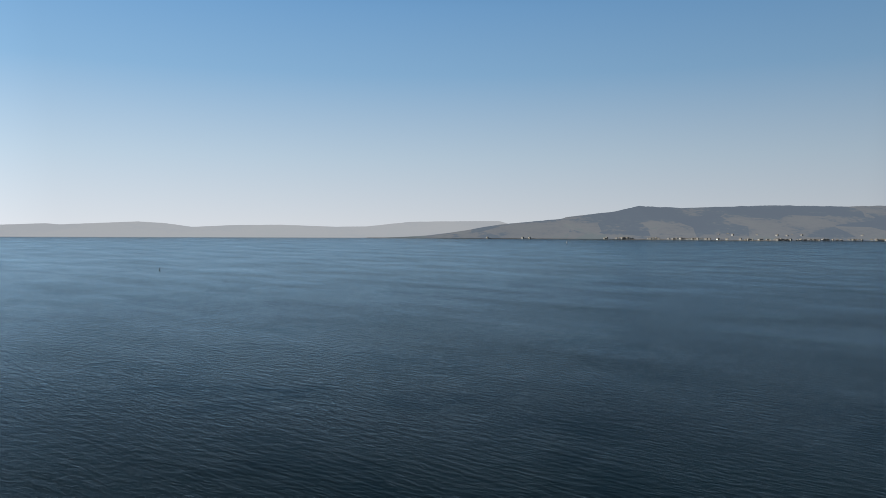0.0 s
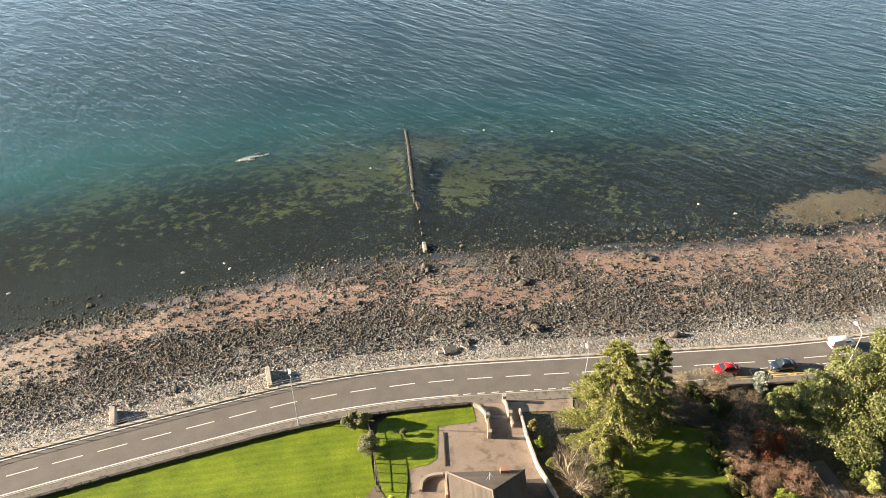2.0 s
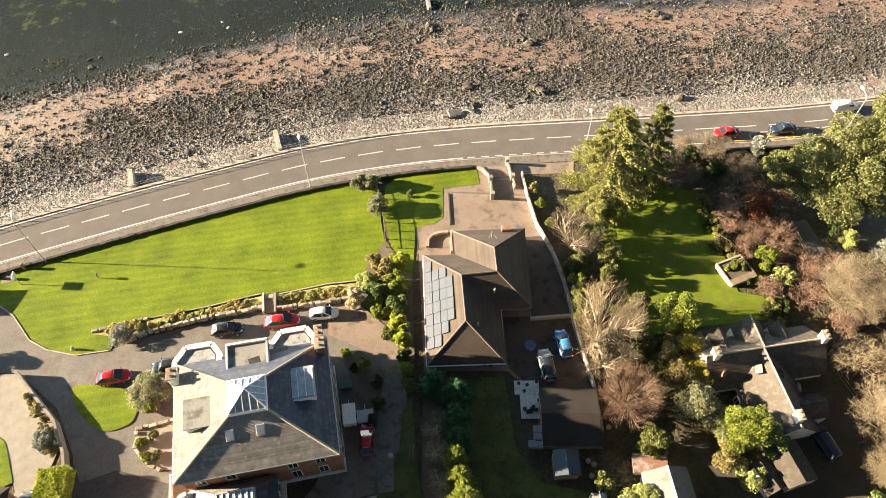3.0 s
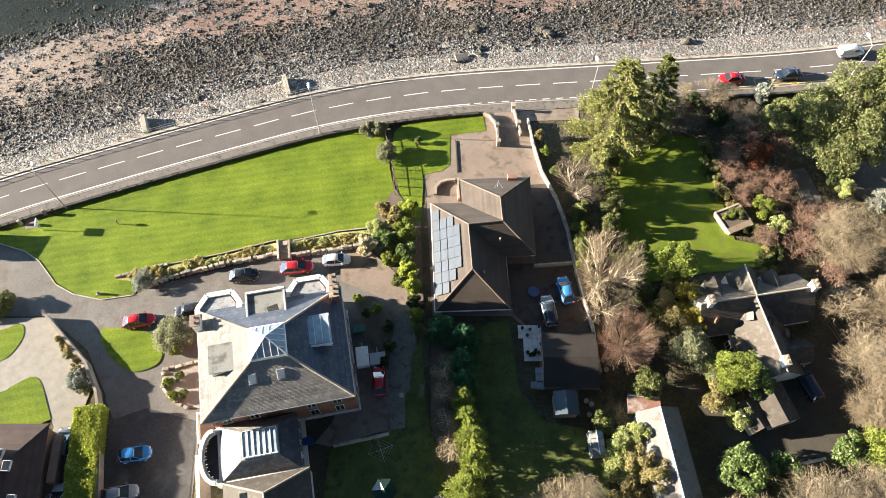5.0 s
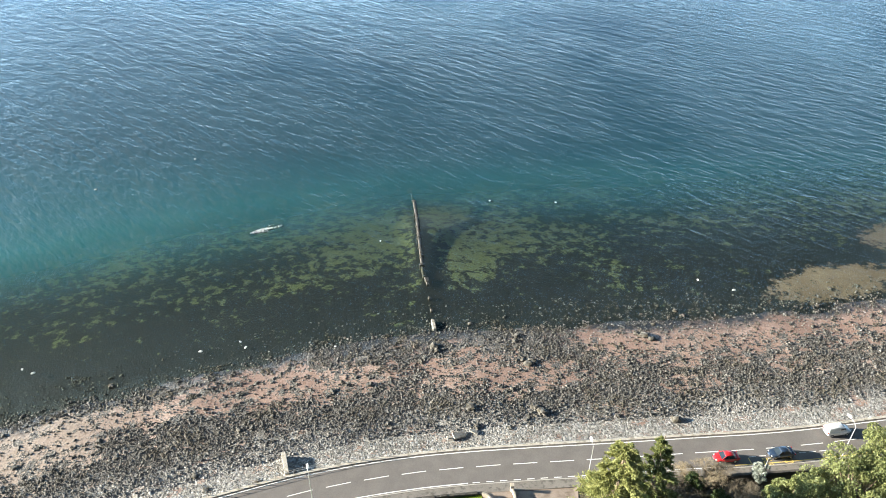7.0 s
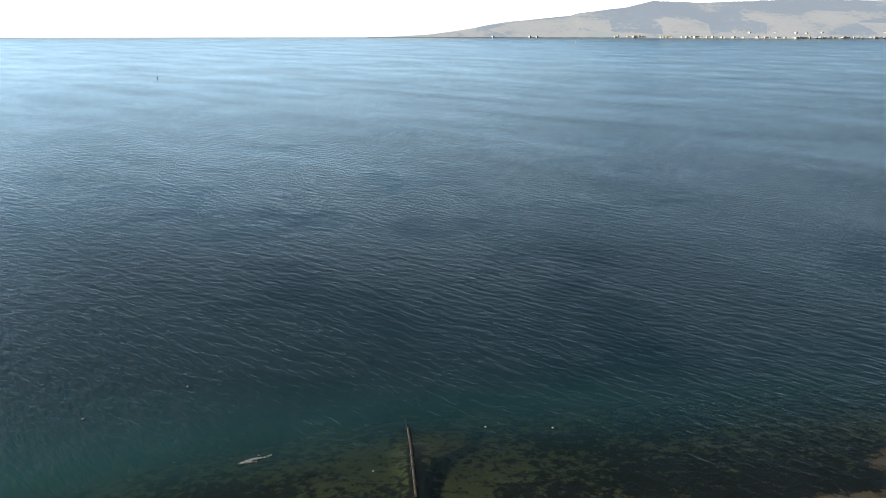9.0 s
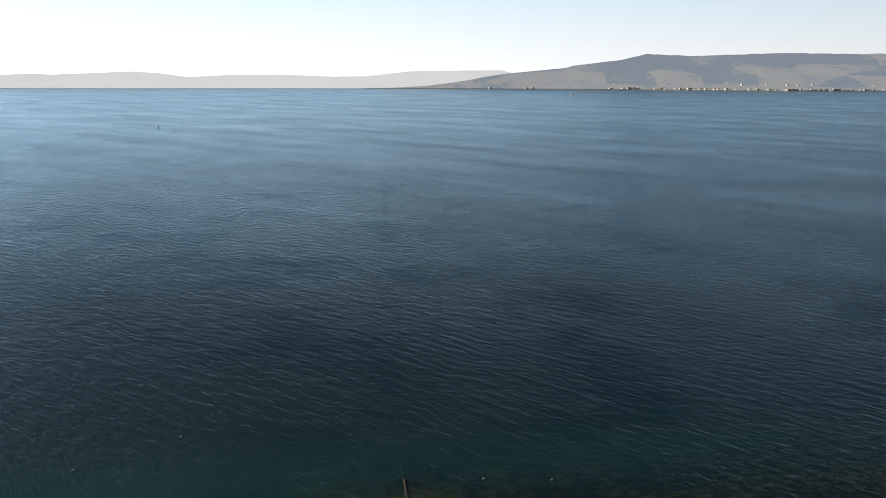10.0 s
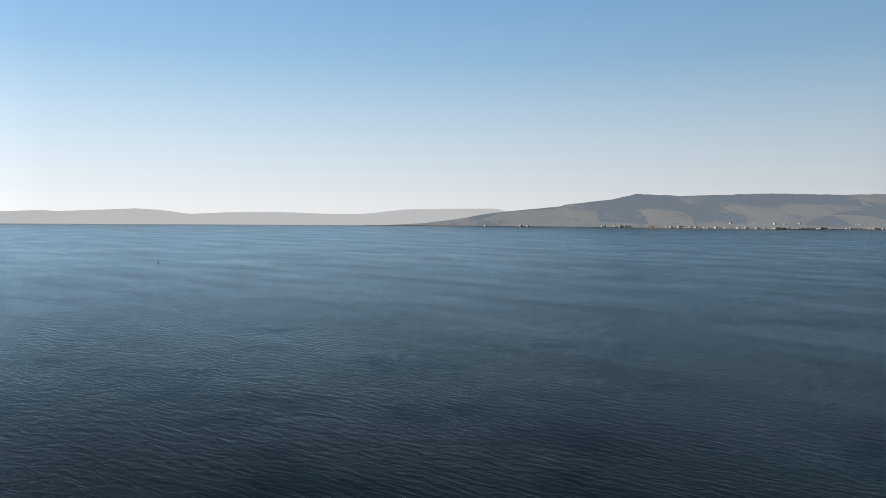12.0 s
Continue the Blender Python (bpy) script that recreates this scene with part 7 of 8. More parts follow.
def loft(rows):
    """A closed shell through cross-sections of equal length."""
    bm = bmesh.new()
    rings = [[bm.verts.new(p) for p in r] for r in rows]
    n = len(rings[0])
    for a, b in zip(rings, rings[1:]):
        for k in range(n):
            bm.faces.new((a[k], a[(k + 1) % n], b[(k + 1) % n], b[k]))
    bm.faces.new(rings[0][::-1])
    bm.faces.new(rings[-1])
    bmesh.ops.recalc_face_normals(bm, faces=bm.faces[:])
    return bm


def car(label, x, y, turn, paint, length=4.2, width=1.75, height=1.48, style="hatch", z=None, group="parked cars", top=None):
    """A road car pointing along its own +x."""
    if z is None:
        z = gz(x, y) + 0.07
    slope_y = (gz(x, y + 1.0) - gz(x, y - 1.0)) / 2 if z < 2.8 or y < 78 else 0.0
    name = "van" if style == "van" else "car"
    t = thing(name, label, name, Matrix.Translation((x, y, z)) @ Matrix.Rotation(math.atan(slope_y), 4, "X") @ Matrix.Rotation(radians(turn), 4, "Z"), group)
    L, w, H = length / 2, width / 2, height
    belt = 0.62 * H
    prof = ((-L, 0.62, 0.42, 0.86 * belt), (-L + 0.2, 0.88, 0.3, belt), (-L * 0.55, 1.0, 0.2, belt * 1.03), (0.0, 1.0, 0.2, belt), (L * 0.42, 1.0, 0.2, belt * 0.97), (L * 0.74, 0.94, 0.22, belt * 0.88), (L - 0.2, 0.76, 0.3, belt * 0.76), (L, 0.46, 0.4, belt * 0.6))
    rows = []
    for px, k, z0, z1 in prof:
        a = w * k
        rows.append([(px, -a * 0.9, z0), (px, -a, z0 + 0.16), (px, -a, z1 - 0.16), (px, -a * 0.88, z1), (px, a * 0.88, z1), (px, a, z1 - 0.16), (px, a, z0 + 0.16), (px, a * 0.9, z0)])
    shell = loft(rows)
    bmesh.ops.bevel(shell, geom=[e for e in shell.edges if e.calc_face_angle(0) > 0.3], offset=0.07, segments=2, affect="EDGES", profile=0.5)
    body = part("body", shell, paint, t)
    body.data.polygons.foreach_set("use_smooth", [True] * len(body.data.polygons))
    if style == "saloon":
        cab = ((-L * 0.72, -L * 0.42), (L * 0.5, L * 0.16))
    elif style in ("van", "suv"):
        cab = ((-L * 0.97, -L * 0.9), (L * 0.52, L * 0.3))
    else:
        cab = ((-L * 0.93, -L * 0.56), (L * 0.52, L * 0.08))
    wb, wt = w * 0.88, w * 0.66
    (b0, t0), (b1, t1) = cab
    zt = H - 0.05
    zb = belt * 0.98
    rows = [[(b0, -wb, zb), (t0, -wt, zt), (t0, wt, zt), (b0, wb, zb)], [((b0 + b1) / 2, -wb, zb), ((t0 + t1) / 2, -wt, zt), ((t0 + t1) / 2, wt, zt), ((b0 + b1) / 2, wb, zb)], [(b1, -wb, zb), (t1, -wt, zt), (t1, wt, zt), (b1, wb, zb)]]
    part("cabin_glass", loft(rows), paint if style == "van" else car_glass, t)
    if style == "van":
        part("windscreen", box(((b1 + t1) / 2 + 0.03, 0, (zb + zt) / 2), (0.05, wt * 2, 0.62), 0, 0.0, Matrix.Rotation(-math.atan2(b1 - t1, zt - zb), 4, "Y")), car_glass, t)
        for s in (-1, 1):
            part("side_window", box((L * 0.2, s * (wb + wt) / 2 * 1.01, (zb + zt) / 2 + 0.02), (0.8, 0.05, 0.36), 0, 0.01), car_glass, t)
    rf = loft([[(px, -wt * k, zt - 0.03), (px, wt * k, zt - 0.03), (px, wt * k * 0.8, zt + up), (px, -wt * k * 0.8, zt + up)] for px, k, up in ((t0 - 0.14, 0.78, -0.02), (t0 + 0.1, 0.98, 0.04), ((t0 + t1) / 2, 1.06, 0.08), (t1 - 0.12, 1.0, 0.05), (t1 + 0.1, 0.8, -0.01))])
    roof = part("roof", rf, top or paint, t)
    roof.data.polygons.foreach_set("use_smooth", [True] * len(roof.data.polygons))
    for fx in (b0 * 0.98 + (t0 - b0) * 0.5, (b0 + b1) / 2 * 0.6 + t1 * 0.1):
        for s in (-1, 1):
            part("pillar", tube([(fx, s * wb * 1.0, zb), (fx + 0.04, s * wt * 1.01, zt)], [0.045, 0.04], 4), paint, t)
    for s in (-1, 1):
        part("pillar", tube([(b1 - 0.02, s * wb * 0.99, zb), (t1, s * wt * 1.0, zt)], [0.045, 0.04], 4), paint, t)
        part("mirror", box((b1 - 0.25, s * (w + 0.09), belt + 0.06), (0.14, 0.2, 0.14), 0, 0.03), paint, t)
        part("headlight", box((L - 0.26, s * w * 0.6, belt * 0.72), (0.32, 0.28, 0.13), 0, 0.03), lamp_clear, t)
        part("tail_light", box((-L + 0.06, s * w * 0.74, belt * 0.82), (0.16, 0.24, 0.28), 0, 0.03), lamp_red, t)
        for fx in (-L * 0.6, L * 0.6):
            wh = part("wheel", tube([(fx, s * (w - 0.2), 0.31), (fx, s * (w + 0.01), 0.31)], [0.31, 0.31], 14), rubber, t)
            part("rim", tube([(fx, s * (w - 0.05), 0.31), (fx, s * (w + 0.025), 0.31)], [0.2, 0.18], 10), alloy, wh)
    part("bumper", box((L - 0.06, 0, 0.36), (0.16, w * 1.2, 0.16), 0, 0.04), plastic_dark, t)
    part("bumper", box((-L + 0.04, 0, 0.38), (0.16, w * 1.35, 0.16), 0, 0.04), plastic_dark, t)
    return t


car("red estate car parked on the forecourt", -19.8, 51.2, 8, PAINTS["red"], 4.5, 1.8, 1.5)
car("white hatchback parked on the forecourt", -14.5, 52.3, 5, PAINTS["white"], 3.8, 1.7, 1.45)
car("black saloon car parked on the forecourt", -26.8, 50.1, 8, PAINTS["black"], 4.1, 1.75, 1.42)
car("black off-road car in front of the villa", -33.2, 44.8, 188, PAINTS["black"], 4.2, 1.8, 1.7, "suv")
car("red hatchback on the drive", -39.7, 43.5, 10, PAINTS["red"], 4.2, 1.75, 1.45)
car("blue car in the shade of the drive", -36.8, 26.3, 8, PAINTS["blue"], 4.0, 1.75, 1.45)
car("silver car in the shade of the drive", -37.6, 21.8, 10, PAINTS["silver"], 4.2, 1.75, 1.45)
car("grey car beside the hedge", -45.4, 27.4, 100, PAINTS["grey"], 4.3, 1.75, 1.45)
car("white car beside the hedge", -44.6, 20.9, 95, PAINTS["white"], 4.2, 1.75, 1.5)
car("red car parked beside the villa", -8.0, 35.2, 93, PAINTS["red"], 3.9, 1.7, 1.45)
car("blue hatchback on the bungalow drive", 16.2, 47.4, 100, PAINTS["blue"], 4.1, 1.75, 1.5)
car("silver off-road car on the bungalow drive", 13.8, 44.5, 98, PAINTS["silver"], 4.4, 1.8, 1.7, "suv", top=car_glass)
car("black estate car beside the cottage", 45.3, 34.6, 108, PAINTS["dark_blue"], 4.6, 1.8, 1.65, "suv")
car("red car driving along the coast road", 46.0, 85.2, 184, PAINTS["red"], 4.1, 1.75, 1.45, "saloon", 2.87, "cars on the road")
car("dark car driving along the coast road", 55.2, 86.0, 186, PAINTS["dark_blue"], 4.2, 1.75, 1.45, "saloon", 2.87, "cars on the road")
car("small white van driving along the coast road", 66.4, 90.6, 8, PAINTS["white"], 4.4, 1.8, 1.8, "van", 2.87, "cars on the road")


def skip_and_bins():
    for x, y, m, s, label in ((-10.2, 38.1, white_render, (1.5, 2.5, 0.9), "white covered trailer beside the villa"), (-8.3, 38.0, lead, (1.9, 1.5, 0.4), "grey tarpaulin-covered trailer beside the villa")):
        t = thing("trailer", label, "trailer", pose(x, y, gz(x, y) + 0.05, 0, 0, 8))
        part("body", box((0, 0, 0.4 + s[2] / 2), s, 0, 0.05), m, t)
        for k in (-1, 1):
            part("wheel", tube([(k * s[0] / 2 - 0.05, 0, 0.28), (k * s[0] / 2 + 0.14, 0, 0.28)], [0.28, 0.28], 10), rubber, t)
        part("drawbar", tube([(0, s[1] / 2, 0.45), (0, s[1] / 2 + 0.9, 0.4)], [0.05, 0.04], 6), galvanised, t)
        part("lid", box((0, 0, 0.45 + s[2]), (s[0] + 0.08, s[1] + 0.08, 0.08), 0, 0.03), m, t)
    green = surface("green_bin_plastic", (0.02, 0.07, 0.06), (0.04, 0.12, 0.1), 2.0, 0.5, 0.1)
    blue = surface("blue_bin_plastic", (0.01, 0.03, 0.12), (0.02, 0.06, 0.22), 2.0, 0.5, 0.1)
    rows = [(-10.9, 41.9, green, 1.5, 0.9, "green wheeled bin against the villa"), (-16.6, 27.6, blue, 0.7, 0.8, "blue wheeled bin by the wing"), (-15.9, 27.7, blue, 0.7, 0.8, "blue wheeled bin by the wing")]
    rows += [(-1.6 + 0.75 * k, 20.6 + 0.3 * k, plastic_dark, 0.65, 0.75, "dark wheeled bin behind the lawn") for k in range(5)]
    for x, y, m, w, d, label in rows:
        t = thing("wheeled_bin", label, "bin", pose(x, y, gz(x, y) + 0.08, 0, 0, 12), "wheeled bins")
        rows2 = [[(-w * 0.4, -d * 0.4, 0.1), (w * 0.4, -d * 0.4, 0.1), (w * 0.4, d * 0.4, 0.1), (-w * 0.4, d * 0.4, 0.1)], [(-w / 2, -d / 2, 1.0), (w / 2, -d / 2, 1.0), (w / 2, d / 2, 1.0), (-w / 2, d / 2, 1.0)]]
        part("body", loft(rows2), m, t)
        part("lid", box((0, 0.02, 1.04), (w + 0.05, d + 0.08, 0.08), 0, 0.03), m, t)
        for k in (-1, 1):
            part("wheel", tube([(k * w * 0.42 - 0.03, d * 0.4, 0.1), (k * w * 0.42 + 0.03, d * 0.4, 0.1)], [0.1, 0.1], 10), rubber, t)


skip_and_bins()


# ---- street lamps ----
def street_lamp(x, y, turn, arm=0.9):
    t = thing("street_lamp", "tall grey street lamp with a white lantern", "street lamp", pose(x, y, 2.85, 0, 0, turn), "street lamps")
    part("base", tube([(0, 0, -0.3), (0, 0, 1.3)], [0.11, 0.1], 10), galvanised, t)
    part("column", tube([(0, 0, 1.3), (0, 0, 5.5), (0, 0, 9.5)], [0.075, 0.065, 0.05], 8), galvanised, t)
    part("arm", tube([(0, 0, 9.4), (0, arm * 0.35, 9.75), (0, arm, 9.85)], [0.045, 0.04, 0.035], 6), galvanised, t)
    head = part("lantern", loft([[(-0.13, arm - 0.2, 9.8), (0.13, arm - 0.2, 9.8), (0.1, arm - 0.2, 9.95), (-0.1, arm - 0.2, 9.95)], [(-0.22, arm + 0.25, 9.78), (0.22, arm + 0.25, 9.78), (0.16, arm + 0.25, 10.02), (-0.16, arm + 0.25, 10.02)],
                                 [(-0.16, arm + 0.65, 9.8), (0.16, arm + 0.65, 9.8), (0.1, arm + 0.65, 9.95), (-0.1, arm + 0.65, 9.95)]]), white_paint, t)
    part("lens", box((0, arm + 0.22, 9.76), (0.3, 0.6, 0.06), 0, 0.02), lamp_clear, head)


street_lamp(-54.5, 61.95, 21)
street_lamp(-18.78, 75.2, 14)
street_lamp(22.6, 79.9, 5)
street_lamp(63.3, 83.5, 6, 1.6)


def bus_stop():
    t = thing("bus_stop_pole", "slim pole with a small sign plate by the road", "sign", pose(51.4, 82.9, 2.95, 0, 0, 5))
    part("pole", tube([(0, 0, -0.2), (0, 0, 2.9)], [0.04, 0.04], 8), galvanised, t)
    part("sign_plate", box((0.22, 0, 2.6), (0.45, 0.04, 0.6), 0, 0.01), white_paint, t)


bus_stop()


def road_words():
    """The yellow bay words, read from the other lane."""
    for text, x, y in (("BUS", 52.0, 84.6), ("STOP", 55.4, 84.9)):
        cu = bpy.data.curves.new("road_word", "FONT")
        cu.body = text
        cu.size = 1.15
        cu.extrude = 0.003
        cu.align_x = "CENTER"
        cu.materials.append(yellow_line)
        ob = new("road_word", cu)
        ob.parent = road
        ob.matrix_basis = pose(x, y, 2.868, 0, 0, -86) @ Matrix.Diagonal((0.85, 1.9, 1, 1))
    for a, b in (((49.8, 85.6), (63.4, 86.9)), ((63.4, 86.9), (63.7, 85.6)), ((49.8, 85.6), (50.0, 84.0))):
        k = max(1, int((Vector(b) - Vector(a)).length / 1.6))
        for i in range(k):
            p, q = Vector(a).lerp(Vector(b), (i + 0.1) / k), Vector(a).lerp(Vector(b), (i + 0.8) / k)
            mesh_object("bay_dash", strip([tuple(p), tuple(q)], 2.856, 2.868, 0.12), yellow_line if k < 2 else white_line, road)


road_words()


# ---- sea side of the road ----
def railing():
    t = thing("railing", "low weathered steel railing on the sea wall", "railing")
    pts = along(-80, -7, 3.85, 0.5)
    run, last = 0.0, None
    posts = [pts[0]]
    for p, q in zip(pts, pts[1:]):
        run += (Vector(q) - Vector(p)).length
        if run >= 1.85:
            posts.append(q)
            run = 0.0
    for x, y in posts:
        part("post", box((x, y, 3.42), (0.09, 0.09, 1.0), road_frame(x)[0], 0.01), rail_steel, t)
    for z in (3.45, 3.88):
        part("rail", tube([(x, y, z) for x, y in pts[::3]], [0.03] * len(pts[::3]), 5), rail_steel, t)


railing()


def groyne(x, length):
    turn, nrm = road_frame(x)
    y = float(road_y(x))
    c = Vector((x, y)) + nrm * (4.2 + length / 2)
    t = thing("concrete_buttress", "weathered concrete buttress jutting from the sea wall", "buttress", pose(c.x, c.y, 0, 0, 0, math.degrees(turn)), "concrete buttresses")
    rows = [[(-0.4, -length / 2, 0.8), (0.4, -length / 2, 0.8), (0.32, -length / 2, 2.95), (-0.32, -length / 2, 2.95)], [(-0.4, length / 2, 0.6), (0.4, length / 2, 0.6), (0.32, length / 2, 2.7), (-0.32, length / 2, 2.7)]]
    bm = loft(rows)
    bmesh.ops.bevel(bm, geom=bm.edges[:], offset=0.06, segments=1, affect="EDGES", profile=0.5)
    part("block", bm, concrete, t)
    part("cap_slab", box((0, -0.05, 2.86), (0.72, length - 0.2, 0.14), 0, 0.04, Matrix.Rotation(radians(-3.4), 4, "X")), concrete, t)


groyne(-23.0, 4.6)
groyne(-44.2, 3.9)


# ---- beach stones ----
def stone_material():
    m, nt, b = blank("beach_stone")
    rnd = nt.nodes.new("ShaderNodeNewGeometry").outputs["Random Per Island"]
    co = nt.nodes.new("ShaderNodeTexCoord").outputs["Object"]
    at = nt.nodes.new("ShaderNodeAttribute")
    at.attribute_name = "pale"
    fine = noise_at(nt, co, 9.0, 4.0, 0.65)
    f = calc(nt, "ADD", calc(nt, "MULTIPLY", rnd, 0.65), calc(nt, "MULTIPLY", fine, 0.35))
    dark = ramp(nt, f, [(0.15, (0.042, 0.039, 0.034)), (0.6, (0.11, 0.104, 0.092)), (0.92, (0.25, 0.236, 0.215))])
    pale = ramp(nt, f, [(0.15, (0.155, 0.147, 0.138)), (0.6, (0.285, 0.273, 0.258)), (0.92, (0.46, 0.445, 0.425))])
    weedy = ramp(nt, noise_at(nt, co, 0.16, 4.0, 0.65), [(0.5, (0, 0, 0)), (0.62, (0.7, 0.7, 0.7))])
    dark = mix(nt, weedy, dark, ramp(nt, f, [(0.15, (0.032, 0.027, 0.017)), (0.9, (0.12, 0.1, 0.062))]))
    nt.links.new(mix(nt, at.outputs["Fac"], dark, pale), b.inputs["Base Color"])
    b.inputs["Roughness"].default_value = 0.85
    return m


stone_mat = stone_material()
boulder_stone = surface("dark_boulder", (0.045, 0.04, 0.033), (0.13, 0.118, 0.1), 1.5, 0.85, 0.6, stain=(0.05, 0.042, 0.025))
CAP = np.array([(1, 0, 0), (-1, 0, 0), (0, 1, 0), (0, -1, 0), (0, 0, 1)], float)
CAP_F = np.array([(0, 2, 4), (2, 1, 4), (1, 3, 4), (3, 0, 4)])


def shingle(name, label, n, v0, v1, small, big, seed, keep):
    """Loose stones strewn over a stretch of the beach."""
    rng = np.random.RandomState(seed)
    x = rng.uniform(-95, 105, n)
    v = rng.uniform(v0, v1, n)
    y = road_y(x) + v
    ok = rng.uniform(0, 1, n) < keep(x, y, v)
    x, y, v = x[ok], y[ok], v[ok]
    n = len(x)
    s = small * (big / small) ** (rng.uniform(0, 1, n) ** 2.2)
    corner = CAP[None] * (0.8 + 0.5 * rng.uniform(0, 1, (n, 5, 1))) * np.array([1.15, 0.95, 0.68]) * s[:, None, None]
    corner += rng.normal(0, 0.2, (n, 5, 3)) * s[:, None, None]
    corner[:, :4, 2] -= 0.4 * s[:, None]
    a = rng.uniform(0, 6.283, n)
    ca, sa = np.cos(a)[:, None], np.sin(a)[:, None]
    px = corner[:, :, 0] * ca - corner[:, :, 1] * sa + x[:, None]
    py = corner[:, :, 0] * sa + corner[:, :, 1] * ca + y[:, None]
    pz = corner[:, :, 2] + (land_z(x, y) + 0.18 * s)[:, None]
    verts = np.stack([px, py, pz], -1).reshape(-1, 3)
    faces = (CAP_F[None] + (np.arange(n) * 5)[:, None, None]).reshape(-1, 3)
    me = quick_mesh(name, verts, faces)
    tone = np.clip(1.1 - (v - 4.5 + 5 * wave_sum(x, y, 0.2, 21)) / np.interp(x, (-60, -10, 20), (9.5, 7.5, 6.0)), 0, 1) + 0.2 * (rng.uniform(0, 1, n) < 0.06) + 0.22 * np.clip((-x - 20) / 30, 0, 1) * np.clip((16 - v) / 6, 0, 1)
    me.attributes.new("pale", "FLOAT", "POINT").data.foreach_set("value", np.repeat(np.clip(tone, 0, 1), 5).astype(np.float32))
    me.materials.append(stone_mat)
    return tagged(new(name, me), label, "stones", kind="stuff")


def clumps(x, y, v):
    c = wave_sum(x, y, 0.55, 31) + 0.8 * wave_sum(x * 0.8, y * 1.3, 1.7, 32) + 0.5 * wave_sum(x, y, 0.18, 33)
    thin = np.interp(v, (4, 18, 36, 41), (1.1, 0.9, 0.5, -0.7)) - 1.35 * sand_want(x, v)
    return np.clip((c + thin) * 3.6 + 0.3, 0.05, 1)


shingle("shingle", "grey and brown shingle covering the upper beach", 92000, 4.3, 24, 0.045, 0.14, 41, lambda x, y, v: np.clip(1.15 - 1.5 * sand_want(x, v) - 0.04 * (v - 10), 0.03, 1))
shingle("beach_cobbles", "dark weedy cobbles scattered over red sand", 135000, 9, 46, 0.065, 0.32, 42, clumps)

shingle("sand_cobbles", "dark weed-covered stones strewn over the red sand", 90000, 14, 44, 0.07, 0.32, 43,
        lambda x, y, v: np.clip((sand_want(x, v) - 0.1) * 4, 0, 1) * np.clip((wave_sum(x * 0.75, y * 1.25, 2.4, 35) + 0.8 * wave_sum(x, y, 5.0, 36) - np.interp(x, (-60, -35, -15), (0.3, 0.22, 0.12))) * 5, 0.02, 1))


def boulder_mesh(seed):
    bm = bmesh.new()
    bmesh.ops.create_icosphere(bm, subdivisions=2, radius=1.0)
    off = Vector((seed * 3.7, seed * 1.3, 0))
    for v in bm.verts:
        v.co *= 0.78 + 0.5 * noise.noise(v.co * 1.1 + off) + 0.16 * noise.noise(v.co * 3.0 + off)
        v.co.z *= 0.62
    me = bpy.data.meshes.new("boulder")
    bm.to_mesh(me)
    bm.free()
    me.materials.append(boulder_stone)
    return me


BOULDERS = [boulder_mesh(k) for k in range(6)]
rng = np.random.RandomState(77)
spots = [(40.8, 94.7, 1.1), (18.0, 96.6, 1.3), (5.5, 97.8, 1.2), (6.4, 93.3, 0.9), (16.8, 109.5, 1.2), (17.6, 110.3, 0.9), (16.0, 110.6, 0.7), (15.4, 118.1, 0.9), (14.9, 116.4, 0.7),
         (40.9, 117.8, 1.3), (42.2, 116.8, 0.9), (39.6, 118.6, 0.8), (-1.1, 114.8, 1.2), (-0.6, 113.6, 0.8), (16.7, 98.0, 0.9), (-44.9, 76.9, 0.6), (-29.0, 82.2, 0.6), (-36.6, 80.5, 0.7), (12.0, 93.0, 0.6)]
spots += [(x, float(road_y(x)) + rng.uniform(9, 42), rng.uniform(0.4, 0.75)) for x in rng.uniform(-85, 95, 60)]
for k, (x, y, s) in enumerate(spots):
    b = tagged(new("boulder", BOULDERS[k % 6]), "dark weathered boulder on the shingle", "boulder", "boulders")
    b.matrix_basis = Matrix.Translation((x, y, gz(x, y) + 0.12 * s)) @ Matrix.Rotation(rng.uniform(0, 6.28), 4, "Z") @ Matrix.Diagonal((s, s * rng.uniform(0.7, 1.0), s * rng.uniform(0.7, 1.0), 1))
pale_rock = surface("pale_wet_rock", (0.3, 0.29, 0.27), (0.52, 0.51, 0.48), 3.0, 0.6, 0.4)
PALE = BOULDERS[2].copy()
PALE.materials.clear()
PALE.materials.append(pale_rock)
for k, (x, y, s) in enumerate(((-46.6, 113.8, 0.5), (-38.1, 115.0, 0.45), (-39.5, 116.6, 0.35), (-76.5, 108.0, 0.5), (-79.0, 109.0, 0.4), (64.1, 132.8, 0.5), (57.3, 136.5, 0.45), (88.9, 125.0, 0.5), (13.2, 170.5, 0.45), (30.2, 169.7, 0.4), (-91.0, 176.5, 0.45), (-69.4, 193.6, 0.45), (-20.5, 115.2, 0.3), (-14.0, 152.0, 0.35))):
    b = tagged(new("rock", PALE), "pale wet rock breaking the water", "rock", "pale rocks in the shallows")
    b.matrix_basis = Matrix.Translation((x, y, 0.12)) @ Matrix.Rotation(k * 1.3, 4, "Z") @ Matrix.Diagonal((s * 1.1, s * 0.6, s * 0.7, 1))


